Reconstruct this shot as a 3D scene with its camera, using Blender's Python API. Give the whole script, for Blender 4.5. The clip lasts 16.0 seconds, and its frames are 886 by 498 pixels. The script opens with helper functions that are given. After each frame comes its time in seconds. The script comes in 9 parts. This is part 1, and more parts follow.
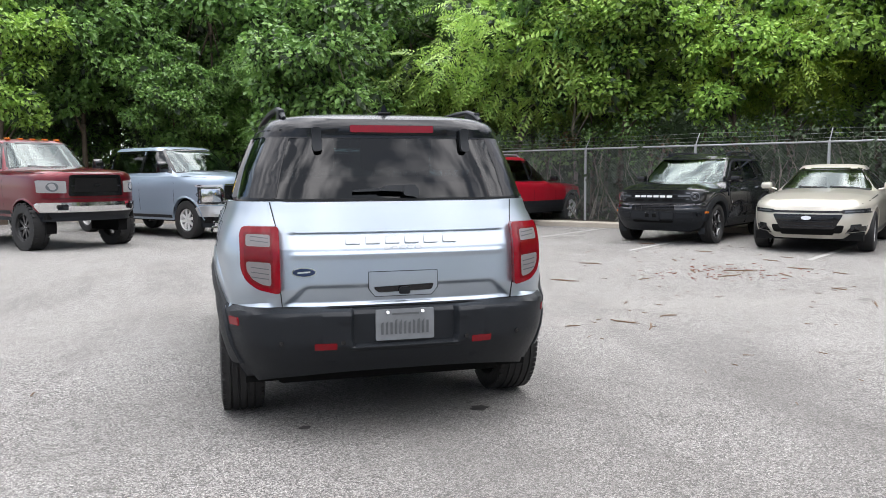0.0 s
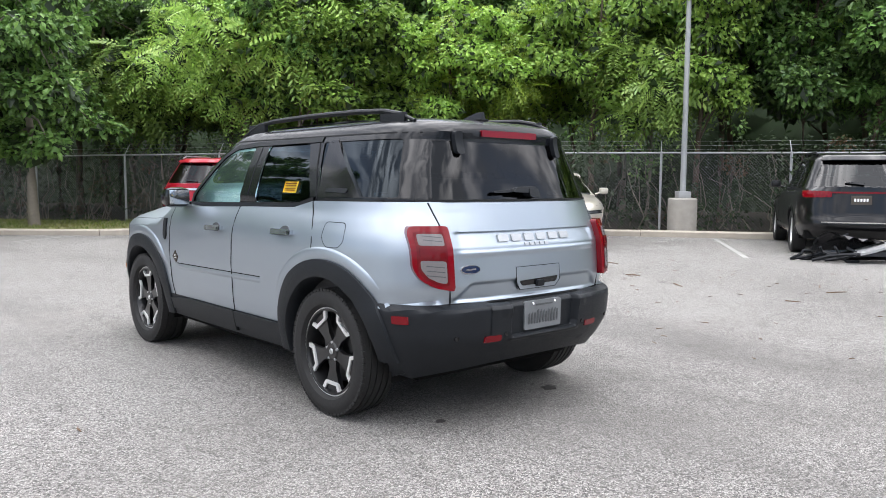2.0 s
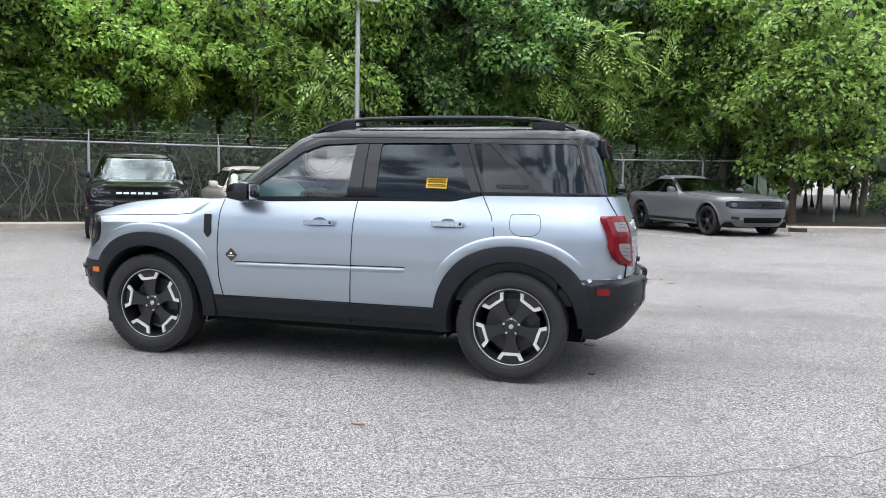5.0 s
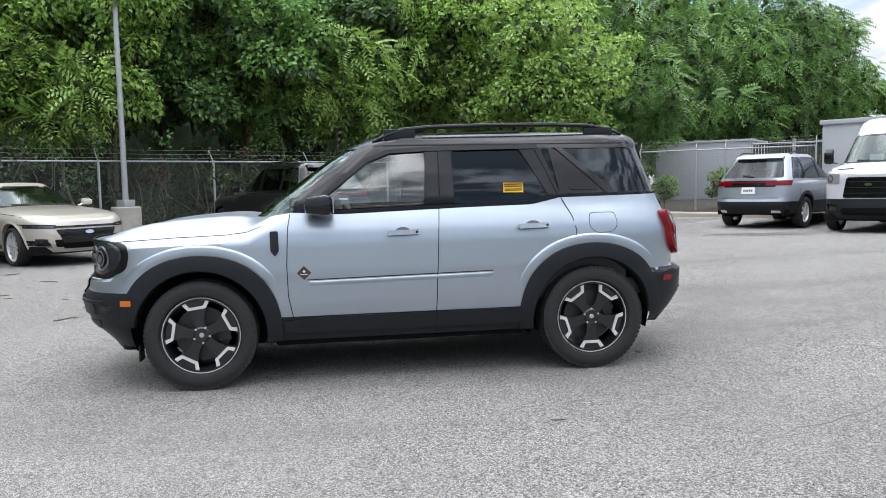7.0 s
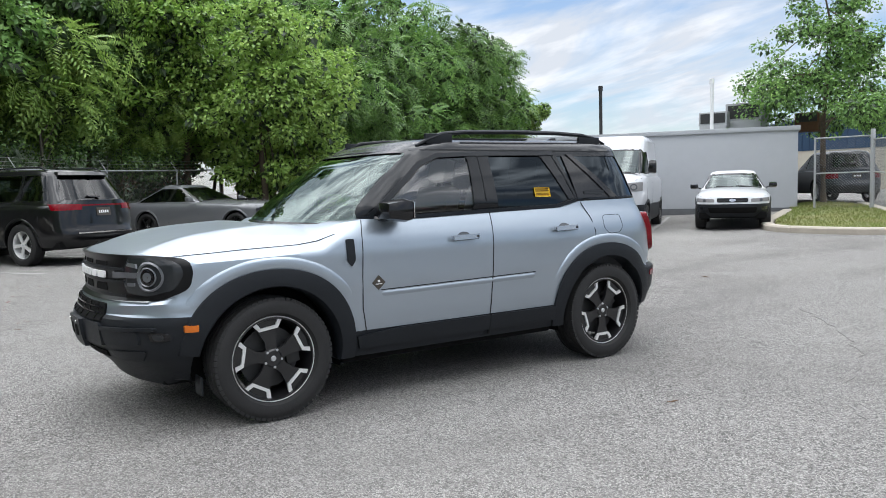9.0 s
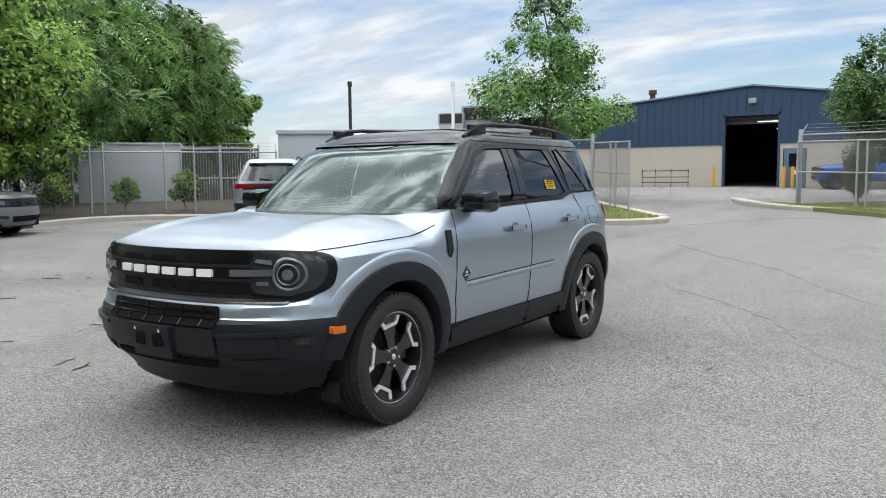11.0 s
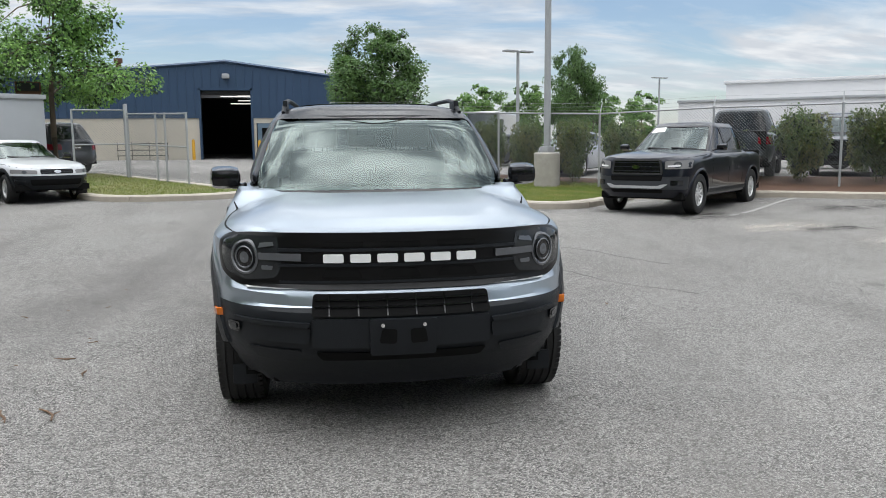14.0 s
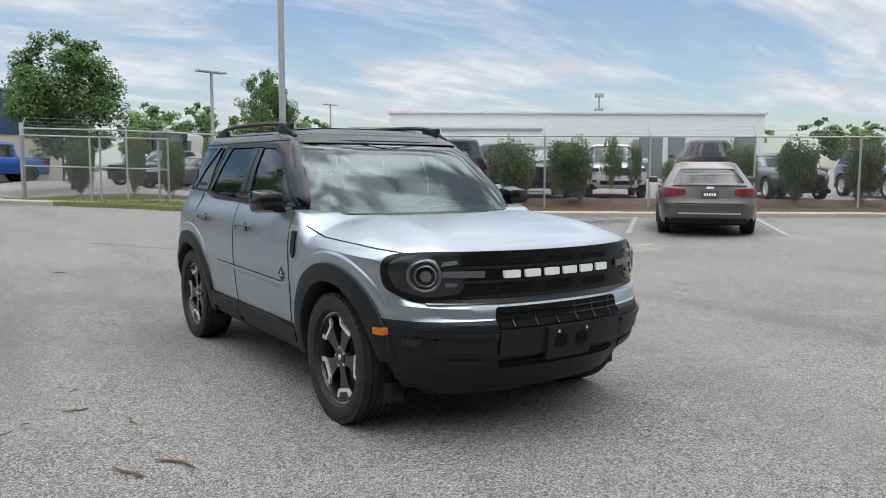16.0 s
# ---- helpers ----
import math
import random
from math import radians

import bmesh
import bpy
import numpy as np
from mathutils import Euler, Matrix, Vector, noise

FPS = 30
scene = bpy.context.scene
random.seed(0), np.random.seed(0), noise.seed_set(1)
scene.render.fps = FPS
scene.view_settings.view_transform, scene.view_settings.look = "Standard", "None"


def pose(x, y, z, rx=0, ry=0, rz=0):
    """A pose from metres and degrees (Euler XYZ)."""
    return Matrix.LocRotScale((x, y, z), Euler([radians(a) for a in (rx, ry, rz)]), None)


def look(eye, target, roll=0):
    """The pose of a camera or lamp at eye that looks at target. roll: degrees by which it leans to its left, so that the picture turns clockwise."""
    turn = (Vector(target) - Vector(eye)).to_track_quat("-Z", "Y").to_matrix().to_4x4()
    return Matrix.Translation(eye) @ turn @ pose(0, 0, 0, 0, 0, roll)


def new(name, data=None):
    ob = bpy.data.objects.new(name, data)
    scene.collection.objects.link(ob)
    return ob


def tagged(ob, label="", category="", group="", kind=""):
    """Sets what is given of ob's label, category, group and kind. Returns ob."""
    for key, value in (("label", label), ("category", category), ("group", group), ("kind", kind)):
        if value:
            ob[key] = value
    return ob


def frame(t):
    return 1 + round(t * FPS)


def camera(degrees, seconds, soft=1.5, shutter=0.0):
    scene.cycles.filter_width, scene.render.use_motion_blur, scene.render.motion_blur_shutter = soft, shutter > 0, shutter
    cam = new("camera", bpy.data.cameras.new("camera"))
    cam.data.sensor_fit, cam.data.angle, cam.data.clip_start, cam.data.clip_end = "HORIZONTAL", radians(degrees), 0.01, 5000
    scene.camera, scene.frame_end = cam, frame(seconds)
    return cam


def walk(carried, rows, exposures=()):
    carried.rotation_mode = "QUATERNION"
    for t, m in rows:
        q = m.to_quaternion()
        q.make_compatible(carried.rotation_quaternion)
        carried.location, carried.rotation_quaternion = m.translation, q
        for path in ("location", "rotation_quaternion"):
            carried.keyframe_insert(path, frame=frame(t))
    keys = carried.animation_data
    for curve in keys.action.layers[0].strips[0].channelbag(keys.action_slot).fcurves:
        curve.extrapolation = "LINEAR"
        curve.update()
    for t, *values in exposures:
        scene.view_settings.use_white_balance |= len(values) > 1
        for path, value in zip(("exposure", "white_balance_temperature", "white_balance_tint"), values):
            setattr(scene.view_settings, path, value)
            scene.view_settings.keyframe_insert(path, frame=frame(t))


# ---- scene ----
cam = camera(58.9, 16.0, 0.95)
PATH = [
    (0, (-0.857, -6.002, 1.341), (-0.33, -4.082, 1.157), -0.3),
    (0.5, (-1.492, -5.926, 1.336), (-0.733, -4.085, 1.153), 0.2),
    (1, (-2.113, -5.669, 1.326), (-1.139, -3.932, 1.145), 0.3),
    (1.5, (-2.731, -5.378, 1.315), (-1.575, -3.756, 1.136), 0.4),
    (2, (-3.315, -5.021, 1.329), (-1.99, -3.533, 1.156), 0.4),
    (2.5, (-3.907, -4.686, 1.308), (-2.435, -3.342, 1.142), 0.9),
    (3, (-4.418, -4.245, 1.311), (-2.827, -3.042, 1.158), 0.7),
    (3.5, (-4.911, -3.804, 1.299), (-3.211, -2.76, 1.161), 0.9),
    (4, (-5.271, -3.273, 1.298), (-3.473, -2.406, 1.177), 0.6),
    (4.2, (-5.412, -3.072, 1.291), (-3.582, -2.276, 1.164), 1.0),
    (6.3, (-6.224, -0.441, 1.32), (-4.233, -0.435, 1.131), -0.9),
    (6.5, (-6.232, -0.178, 1.317), (-4.241, -0.246, 1.145), -1.1),
    (7, (-6.156, 0.499, 1.316), (-4.184, 0.207, 1.152), -1.3),
    (7.5, (-6.059, 1.177, 1.316), (-4.132, 0.677, 1.137), -1.2),
    (8, (-5.781, 1.806, 1.309), (-3.921, 1.092, 1.134), -1.2),
    (8.2, (-5.673, 2.072, 1.314), (-3.85, 1.267, 1.146), -1.3),
    (10.3, (-4.142, 4.235, 1.343), (-2.807, 2.756, 1.17), -1.1),
    (10.5, (-3.953, 4.418, 1.348), (-2.684, 2.882, 1.169), -1.1),
    (11, (-3.421, 4.748, 1.343), (-2.336, 3.078, 1.162), -0.5),
    (11.5, (-2.847, 5.055, 1.36), (-1.947, 3.279, 1.167), -0.2),
    (12, (-2.255, 5.291, 1.357), (-1.578, 3.423, 1.132), -0.4),
    (12.5, (-1.622, 5.499, 1.376), (-1.161, 3.57, 1.121), -0.8),
    (13, (-0.985, 5.641, 1.378), (-0.765, 3.671, 1.113), -0.7),
    (13.5, (-0.32, 5.701, 1.406), (-0.353, 3.718, 1.146), -0.7),
    (14, (0.324, 5.724, 1.39), (0.038, 3.762, 1.128), -0.5),
    (14.5, (0.964, 5.673, 1.418), (0.421, 3.764, 1.167), -0.7),
    (15, (1.572, 5.588, 1.407), (0.803, 3.756, 1.177), -1.0),
    (15.5, (2.172, 5.413, 1.405), (1.216, 3.67, 1.184), -0.2),
    (16, (2.761, 5.197, 1.409), (1.658, 3.541, 1.203), 0.2),
]
walk(cam, [(t, look(eye, target, roll)) for t, eye, target, roll in PATH], [(0.0, 0.55, 6480, 13), (4.0, 0.60, 6330, 13), (6.5, 0.36, 6240, 12), (8.0, 0.17, 6260, 11), (10.5, 0.08, 6380, 9), (12.5, -0.06, 6420, 9), (16.0, -0.12, 6430, 9)])

# ---- world and sun ----
SUN_DIR = Vector((0.18, 0.06, 1.0)).normalized()
world = bpy.data.worlds.new("sky")
scene.world = world
world.use_nodes = True
wn, wl = world.node_tree.nodes, world.node_tree.links
wn.clear()
w_out = wn.new("ShaderNodeOutputWorld")
w_bg = wn.new("ShaderNodeBackground")
w_sky = wn.new("ShaderNodeTexSky")
w_sky.sky_type, w_sky.sun_disc = "NISHITA", False
w_sky.sun_elevation = math.asin(SUN_DIR.z)
w_sky.sun_rotation = math.atan2(SUN_DIR.x, SUN_DIR.y)
w_sky.dust_density, w_sky.air_density, w_sky.ozone_density = 0.7, 1.1, 2.5
# thin cloud sheets on a flat layer high above
w_tc = wn.new("ShaderNodeTexCoord")
w_sep = wn.new("ShaderNodeSeparateXYZ")
w_add = wn.new("ShaderNodeMath"); w_add.operation, w_add.inputs[1].default_value = "ADD", 0.22
w_max = wn.new("ShaderNodeMath"); w_max.operation, w_max.inputs[1].default_value = "MAXIMUM", 0.05
w_dx = wn.new("ShaderNodeMath"); w_dx.operation = "DIVIDE"
w_dy = wn.new("ShaderNodeMath"); w_dy.operation = "DIVIDE"
w_com = wn.new("ShaderNodeCombineXYZ")
w_n = wn.new("ShaderNodeTexNoise")
w_n.inputs["Scale"].default_value, w_n.inputs["Detail"].default_value = 1.5, 9.0
w_n.inputs["Roughness"].default_value, w_n.inputs["Distortion"].default_value = 0.58, 0.6
w_map = wn.new("ShaderNodeMapping"); w_map.inputs["Scale"].default_value = (0.7, 1.5, 1.0)
w_map.inputs["Location"].default_value = (0.4, 2.1, 0.0)
w_ramp = wn.new("ShaderNodeValToRGB")
w_ramp.color_ramp.elements[0].position, w_ramp.color_ramp.elements[1].position = 0.42, 0.62
w_ramp.color_ramp.elements[0].color = (0.10, 0.10, 0.10, 1)
w_mix = wn.new("ShaderNodeMix"); w_mix.data_type = "RGBA"
w_n2 = wn.new("ShaderNodeTexNoise"); w_n2.inputs["Scale"].default_value, w_n2.inputs["Detail"].default_value = 4.8, 7.0
w_dk = wn.new("ShaderNodeMix"); w_dk.data_type = "RGBA"
w_dk.inputs["A"].default_value, w_dk.inputs["B"].default_value = (7.4, 7.8, 8.4, 1), (5.6, 6.3, 7.3, 1)
w_br = wn.new("ShaderNodeMix"); w_br.data_type = "RGBA"
w_br.inputs["A"].default_value, w_br.inputs["B"].default_value = (9.6, 9.8, 10.1, 1), (37.0, 37.2, 37.5, 1)
w_con = wn.new("ShaderNodeMapRange")
w_con.inputs["From Min"].default_value, w_con.inputs["From Max"].default_value = 0.44, 0.60
w_cl = wn.new("ShaderNodeMix"); w_cl.data_type = "RGBA"
wl.new(w_tc.outputs["Generated"], w_sep.inputs[0])
wl.new(w_sep.outputs["Z"], w_max.inputs[0]); wl.new(w_max.outputs[0], w_add.inputs[0])
wl.new(w_sep.outputs["X"], w_dx.inputs[0]); wl.new(w_add.outputs[0], w_dx.inputs[1])
wl.new(w_sep.outputs["Y"], w_dy.inputs[0]); wl.new(w_add.outputs[0], w_dy.inputs[1])
wl.new(w_dx.outputs[0], w_com.inputs[0]); wl.new(w_dy.outputs[0], w_com.inputs[1])
wl.new(w_com.outputs[0], w_map.inputs[0]); wl.new(w_map.outputs[0], w_n.inputs["Vector"])
wl.new(w_map.outputs[0], w_n2.inputs["Vector"])
wl.new(w_n.outputs["Fac"], w_ramp.inputs[0])
wl.new(w_n2.outputs["Fac"], w_con.inputs["Value"]); wl.new(w_con.outputs[0], w_cl.inputs["Factor"])
w_up = wn.new("ShaderNodeMapRange")
w_up.inputs["From Min"].default_value, w_up.inputs["From Max"].default_value, w_up.inputs["To Max"].default_value = 0.22, 0.60, 0.85
w_sum = wn.new("ShaderNodeMath"); w_sum.operation, w_sum.use_clamp = "ADD", True
wl.new(w_sep.outputs["Z"], w_up.inputs["Value"])
wl.new(w_ramp.outputs[0], w_sum.inputs[0]); wl.new(w_up.outputs[0], w_sum.inputs[1])
wl.new(w_sum.outputs[0], w_mix.inputs["Factor"])
wl.new(w_up.outputs[0], w_dk.inputs["Factor"]); wl.new(w_dk.outputs["Result"], w_cl.inputs["A"])
wl.new(w_up.outputs[0], w_br.inputs["Factor"]); wl.new(w_br.outputs["Result"], w_cl.inputs["B"])
w_gain = wn.new("ShaderNodeMix"); w_gain.data_type, w_gain.blend_type = "RGBA", "MULTIPLY"
w_gain.inputs["Factor"].default_value, w_gain.inputs["B"].default_value = 1.0, (1.35, 1.38, 1.45, 1)
wl.new(w_sky.outputs[0], w_gain.inputs["A"]); wl.new(w_gain.outputs["Result"], w_mix.inputs["A"]); wl.new(w_cl.outputs["Result"], w_mix.inputs["B"])
# the cloud sheet is brightest overhead, round the veiled sun
w_top = wn.new("ShaderNodeMapRange"); w_top.interpolation_type = "SMOOTHSTEP"
w_top.inputs["From Min"].default_value, w_top.inputs["From Max"].default_value = 0.62, 1.0
w_top.inputs["To Min"].default_value, w_top.inputs["To Max"].default_value = 1.0, 1.8
wl.new(w_sep.outputs["Z"], w_top.inputs["Value"])
w_veil = wn.new("ShaderNodeVectorMath"); w_veil.operation = "SCALE"
wl.new(w_mix.outputs["Result"], w_veil.inputs[0]); wl.new(w_top.outputs[0], w_veil.inputs["Scale"])
wl.new(w_veil.outputs[0], w_bg.inputs["Color"])
w_bg.inputs["Strength"].default_value = 0.095
wl.new(w_bg.outputs[0], w_out.inputs["Surface"])

sun = new("sun", bpy.data.lights.new("sun", "SUN"))
sun.data.energy, sun.data.angle, sun.data.color = 1.15, radians(84.0), (1.0, 0.97, 0.93)
sun.matrix_world = look(SUN_DIR * 60, (0, 0, 0))

# ---- materials ----
def mat(name):
    m = bpy.data.materials.new(name)
    m.use_nodes = True
    nt = m.node_tree
    return m, nt.nodes, nt.links, nt.nodes["Principled BSDF"]


def noise_tex(n, l, scale, detail=4.0, rough=0.55, coord="Object", stretch=None):
    tc = n.new("ShaderNodeTexCoord")
    t = n.new("ShaderNodeTexNoise")
    t.inputs["Scale"].default_value, t.inputs["Detail"].default_value, t.inputs["Roughness"].default_value = scale, detail, rough
    src = tc.outputs[coord]
    if stretch:
        mp = n.new("ShaderNodeMapping")
        mp.inputs["Scale"].default_value = stretch
        l.new(src, mp.inputs[0])
        src = mp.outputs[0]
    l.new(src, t.inputs["Vector"])
    return t.outputs["Fac"]


def mixc(n, l, fac, a, b):
    m = n.new("ShaderNodeMix")
    m.data_type = "RGBA"
    for key, v in (("A", a), ("B", b)):
        if isinstance(v, tuple):
            m.inputs[key].default_value = (*v, 1) if len(v) == 3 else v
        else:
            l.new(v, m.inputs[key])
    if isinstance(fac, (int, float)):
        m.inputs["Factor"].default_value = fac
    else:
        l.new(fac, m.inputs["Factor"])
    return m.outputs["Result"]


def ramp(n, l, fac, a, b):
    r = n.new("ShaderNodeMapRange")
    r.inputs["From Min"].default_value, r.inputs["From Max"].default_value = a, b
    l.new(fac, r.inputs["Value"])
    return r.outputs["Result"]


def bump(n, l, p, height, strength, dist=0.01):
    b = n.new("ShaderNodeBump")
    b.inputs["Strength"].default_value, b.inputs["Distance"].default_value = strength, dist
    l.new(height, b.inputs["Height"])
    l.new(b.outputs[0], p.inputs["Normal"])


def plain(name, col, rough=0.5, metal=0.0, var=0.12, scale=14.0, bumpy=0.0, coat=0.0, spec=0.5):
    """A surface with a fine and a coarse variation of its colour and roughness."""
    m, n, l, p = mat(name)
    f1 = noise_tex(n, l, scale)
    f2 = noise_tex(n, l, scale * 0.13, 2.0)
    dark = tuple(c * (1 - var) for c in col)
    light = tuple(min(1.0, c * (1 + var * 0.7)) for c in col)
    c1 = mixc(n, l, f1, dark, light)
    c2 = mixc(n, l, ramp(n, l, f2, 0.35, 0.65), dark, c1)
    l.new(mixc(n, l, 0.65, c2, c1), p.inputs["Base Color"])
    rr = n.new("ShaderNodeMapRange")
    rr.inputs["To Min"].default_value, rr.inputs["To Max"].default_value = max(0.02, rough * 0.85), min(1, rough * 1.15)
    l.new(f1, rr.inputs["Value"])
    l.new(rr.outputs[0], p.inputs["Roughness"])
    p.inputs["Metallic"].default_value = metal
    p.inputs["Coat Weight"].default_value = coat
    p.inputs["Coat Roughness"].default_value = 0.04
    p.inputs["Specular IOR Level"].default_value = spec
    if bumpy:
        bump(n, l, p, f1, bumpy)
    return m


def paint(name, col, metal=0.5, rough=0.3, coat=0.8, coat_rough=0.03):
    """Car paint: flakes under a clear coat, with a trace of dust."""
    m, n, l, p = mat(name)
    f = noise_tex(n, l, 900.0, 1.0)
    d = noise_tex(n, l, 3.0, 5.0)
    dust = tuple(0.95 * c + 0.05 * 0.25 for c in col)
    c1 = mixc(n, l, f, tuple(c * 0.94 for c in col), tuple(min(1, c * 1.05) for c in col))
    l.new(mixc(n, l, ramp(n, l, d, 0.45, 1.1), c1, dust), p.inputs["Base Color"])
    rr = n.new("ShaderNodeMapRange")
    rr.inputs["To Min"].default_value, rr.inputs["To Max"].default_value = rough * 0.9, rough * 1.2
    l.new(d, rr.inputs["Value"])
    l.new(rr.outputs[0], p.inputs["Roughness"])
    p.inputs["Metallic"].default_value = metal
    p.inputs["Coat Weight"].default_value = coat
    p.inputs["Coat Roughness"].default_value = coat_rough
    p.inputs["Specular IOR Level"].default_value = 0.2
    return m


def glass(name, tint, gloss=1.0, ior=1.6, rough=0.015, sheen=(1.0, 1.0, 1.0)):
    """Thin pane: clear or tinted, with a mirror sheen by Fresnel."""
    m, n, l, p = mat(name)
    n.remove(p)
    out = n["Material Output"]
    tr = n.new("ShaderNodeBsdfTransparent"); tr.inputs[0].default_value = (*tint, 1)
    gl = n.new("ShaderNodeBsdfGlossy"); gl.inputs["Roughness"].default_value = rough
    gl.inputs["Color"].default_value = (gloss * sheen[0], gloss * sheen[1], gloss * sheen[2], 1)
    fr = n.new("ShaderNodeFresnel"); fr.inputs["IOR"].default_value = ior
    mx = n.new("ShaderNodeMixShader")
    l.new(fr.outputs[0], mx.inputs[0]); l.new(tr.outputs[0], mx.inputs[1]); l.new(gl.outputs[0], mx.inputs[2])
    l.new(mx.outputs[0], out.inputs["Surface"])
    return m


def lens(name, col, rough=0.12):
    m = plain(name, col, rough, 0.0, 0.18, 60.0, 0.0, 0.35, 0.2)
    return m


def asphalt_material():
    m, n, l, p = mat("asphalt")
    tc = n.new("ShaderNodeTexCoord")
    v = n.new("ShaderNodeTexVoronoi"); v.inputs["Scale"].default_value = 140.0
    l.new(tc.outputs["Object"], v.inputs["Vector"])
    sep = n.new("ShaderNodeSeparateColor"); l.new(v.outputs["Color"], sep.inputs[0])
    fine = noise_tex(n, l, 210.0, 2.0, 0.7)
    mid = noise_tex(n, l, 9.0, 7.0, 0.75)
    big = noise_tex(n, l, 0.35, 5.0, 0.6)
    streak = noise_tex(n, l, 0.5, 5.0, 0.6, stretch=(1.2, 0.25, 1.0))
    stone = mixc(n, l, sep.outputs[0], (0.038, 0.0365, 0.035), (0.66, 0.63, 0.595))
    c = mixc(n, l, ramp(n, l, fine, 0.40, 0.56), (0.085, 0.082, 0.078), stone)
    # coarse chips, some dark and some pale
    v2 = n.new("ShaderNodeTexVoronoi"); v2.inputs["Scale"].default_value = 100.0
    l.new(tc.outputs["Object"], v2.inputs["Vector"])
    s2 = n.new("ShaderNodeSeparateColor"); l.new(v2.outputs["Color"], s2.inputs[0])
    c = mixc(n, l, ramp(n, l, s2.outputs[0], 0.75, 1.05), c, (0.06, 0.059, 0.058))
    c = mixc(n, l, ramp(n, l, s2.outputs[1], 0.80, 1.40), c, (0.62, 0.60, 0.57))
    c = mixc(n, l, ramp(n, l, mid, 0.52, 1.20), c, (0.36, 0.345, 0.325))
    c = mixc(n, l, ramp(n, l, big, 0.42, 1.35), c, (0.33, 0.318, 0.30))
    c = mixc(n, l, ramp(n, l, streak, 0.52, 0.90), c, (0.125, 0.119, 0.112))
    # broad worn and darker stretches
    wide_ = noise_tex(n, l, 0.11, 6.0, 0.66, stretch=(1.0, 1.6, 1.0))
    c = mixc(n, l, ramp(n, l, wide_, 0.50, 0.95), c, (0.105, 0.097, 0.088))
    c = mixc(n, l, ramp(n, l, wide_, 0.44, 0.05), c, (0.40, 0.375, 0.34))
    # faint meandering cracks and dark blots
    wv = noise_tex(n, l, 0.55, 6.0, 0.62)
    line = n.new("ShaderNodeMath"); line.operation, line.inputs[1].default_value = "SUBTRACT", 0.5; l.new(wv, line.inputs[0])
    ab = n.new("ShaderNodeMath"); ab.operation = "ABSOLUTE"; l.new(line.outputs[0], ab.inputs[0])
    c = mixc(n, l, ramp(n, l, ab.outputs[0], 0.0030, -0.0030), c, (0.075, 0.070, 0.065))
    blot = noise_tex(n, l, 2.3, 4.0, 0.5)
    c = mixc(n, l, ramp(n, l, blot, 0.66, 0.85), c, (0.10, 0.095, 0.09))
    l.new(c, p.inputs["Base Color"])
    p.inputs["Roughness"].default_value = 0.86
    p.inputs["Specular IOR Level"].default_value = 0.3
    ad = n.new("ShaderNodeMath"); ad.operation = "ADD"
    l.new(v.outputs["Distance"], ad.inputs[0]); l.new(fine, ad.inputs[1])
    bump(n, l, p, ad.outputs[0], 0.7, 0.012)
    return m


def leaf_material(name, a, b, c):
    m, n, l, p = mat(name)
    geo = n.new("ShaderNodeNewGeometry")
    oi = n.new("ShaderNodeObjectInfo")
    f = noise_tex(n, l, 0.9, 3.0)
    col = mixc(n, l, geo.outputs["Random Per Island"], a, b)
    col = mixc(n, l, ramp(n, l, f, 0.42, 0.75), col, c)
    hsv = n.new("ShaderNodeHueSaturation")
    vr = n.new("ShaderNodeMapRange")
    vr.inputs["To Min"].default_value, vr.inputs["To Max"].default_value = 0.72, 1.28
    l.new(oi.outputs["Random"], vr.inputs["Value"]); l.new(vr.outputs[0], hsv.inputs["Value"])
    l.new(col, hsv.inputs["Color"])
    l.new(hsv.outputs[0], p.inputs["Base Color"])
    p.inputs["Roughness"].default_value = 0.42
    p.inputs["Specular IOR Level"].default_value = 0.5
    tl = n.new("ShaderNodeBsdfTranslucent")
    l.new(hsv.outputs[0], tl.inputs[0])
    mx = n.new("ShaderNodeMixShader"); mx.inputs[0].default_value = 0.32
    l.new(p.outputs[0], mx.inputs[1]); l.new(tl.outputs[0], mx.inputs[2])
    l.new(mx.outputs[0], n["Material Output"].inputs["Surface"])
    return m


M_ASPHALT = asphalt_material()
M_SILVER = paint("silver_paint", (0.386, 0.436, 0.490), 0.84, 0.32, 0.40, 0.05)
M_ROOF = plain("black_roof_paint", (0.007, 0.008, 0.010), 0.20, 0.0, 0.2, 30.0, 0, 0.15, 0.28)
M_CLAD = plain("black_grained_plastic", (0.0125, 0.0145, 0.0175), 0.45, 0, 0.2, 220.0, 0.15, 0.0, 0.24)
M_GLOSSBLACK = plain("gloss_black_plastic", (0.007, 0.007, 0.008), 0.14, 0, 0.2, 40.0, 0, 0.2, 0.35)
M_DARK = plain("dark_underside", (0.009, 0.009, 0.009), 0.9, 0, 0.3, 20.0, 0, 0, 0.08)
M_GROOVE = plain("panel_gap_seal", (0.02, 0.021, 0.022), 0.8, 0, 0.2, 40.0, 0, 0, 0.1)
M_RUBBER = plain("tyre_rubber", (0.014, 0.0135, 0.0135), 0.72, 0, 0.3, 45.0, 0.2)
M_RIMDARK = plain("dark_painted_alloy", (0.008, 0.008, 0.009), 0.30, 0.0, 0.2, 60.0, 0, 0.3)
M_ALLOY = plain("machined_alloy", (0.72, 0.72, 0.71), 0.32, 0.35, 0.1, 80.0)
M_CHROME = plain("chrome", (0.75, 0.75, 0.75), 0.10, 1.0, 0.06, 40.0)
M_SATIN = plain("satin_silver_plastic", (0.55, 0.56, 0.57), 0.32, 0.6, 0.08, 60.0)
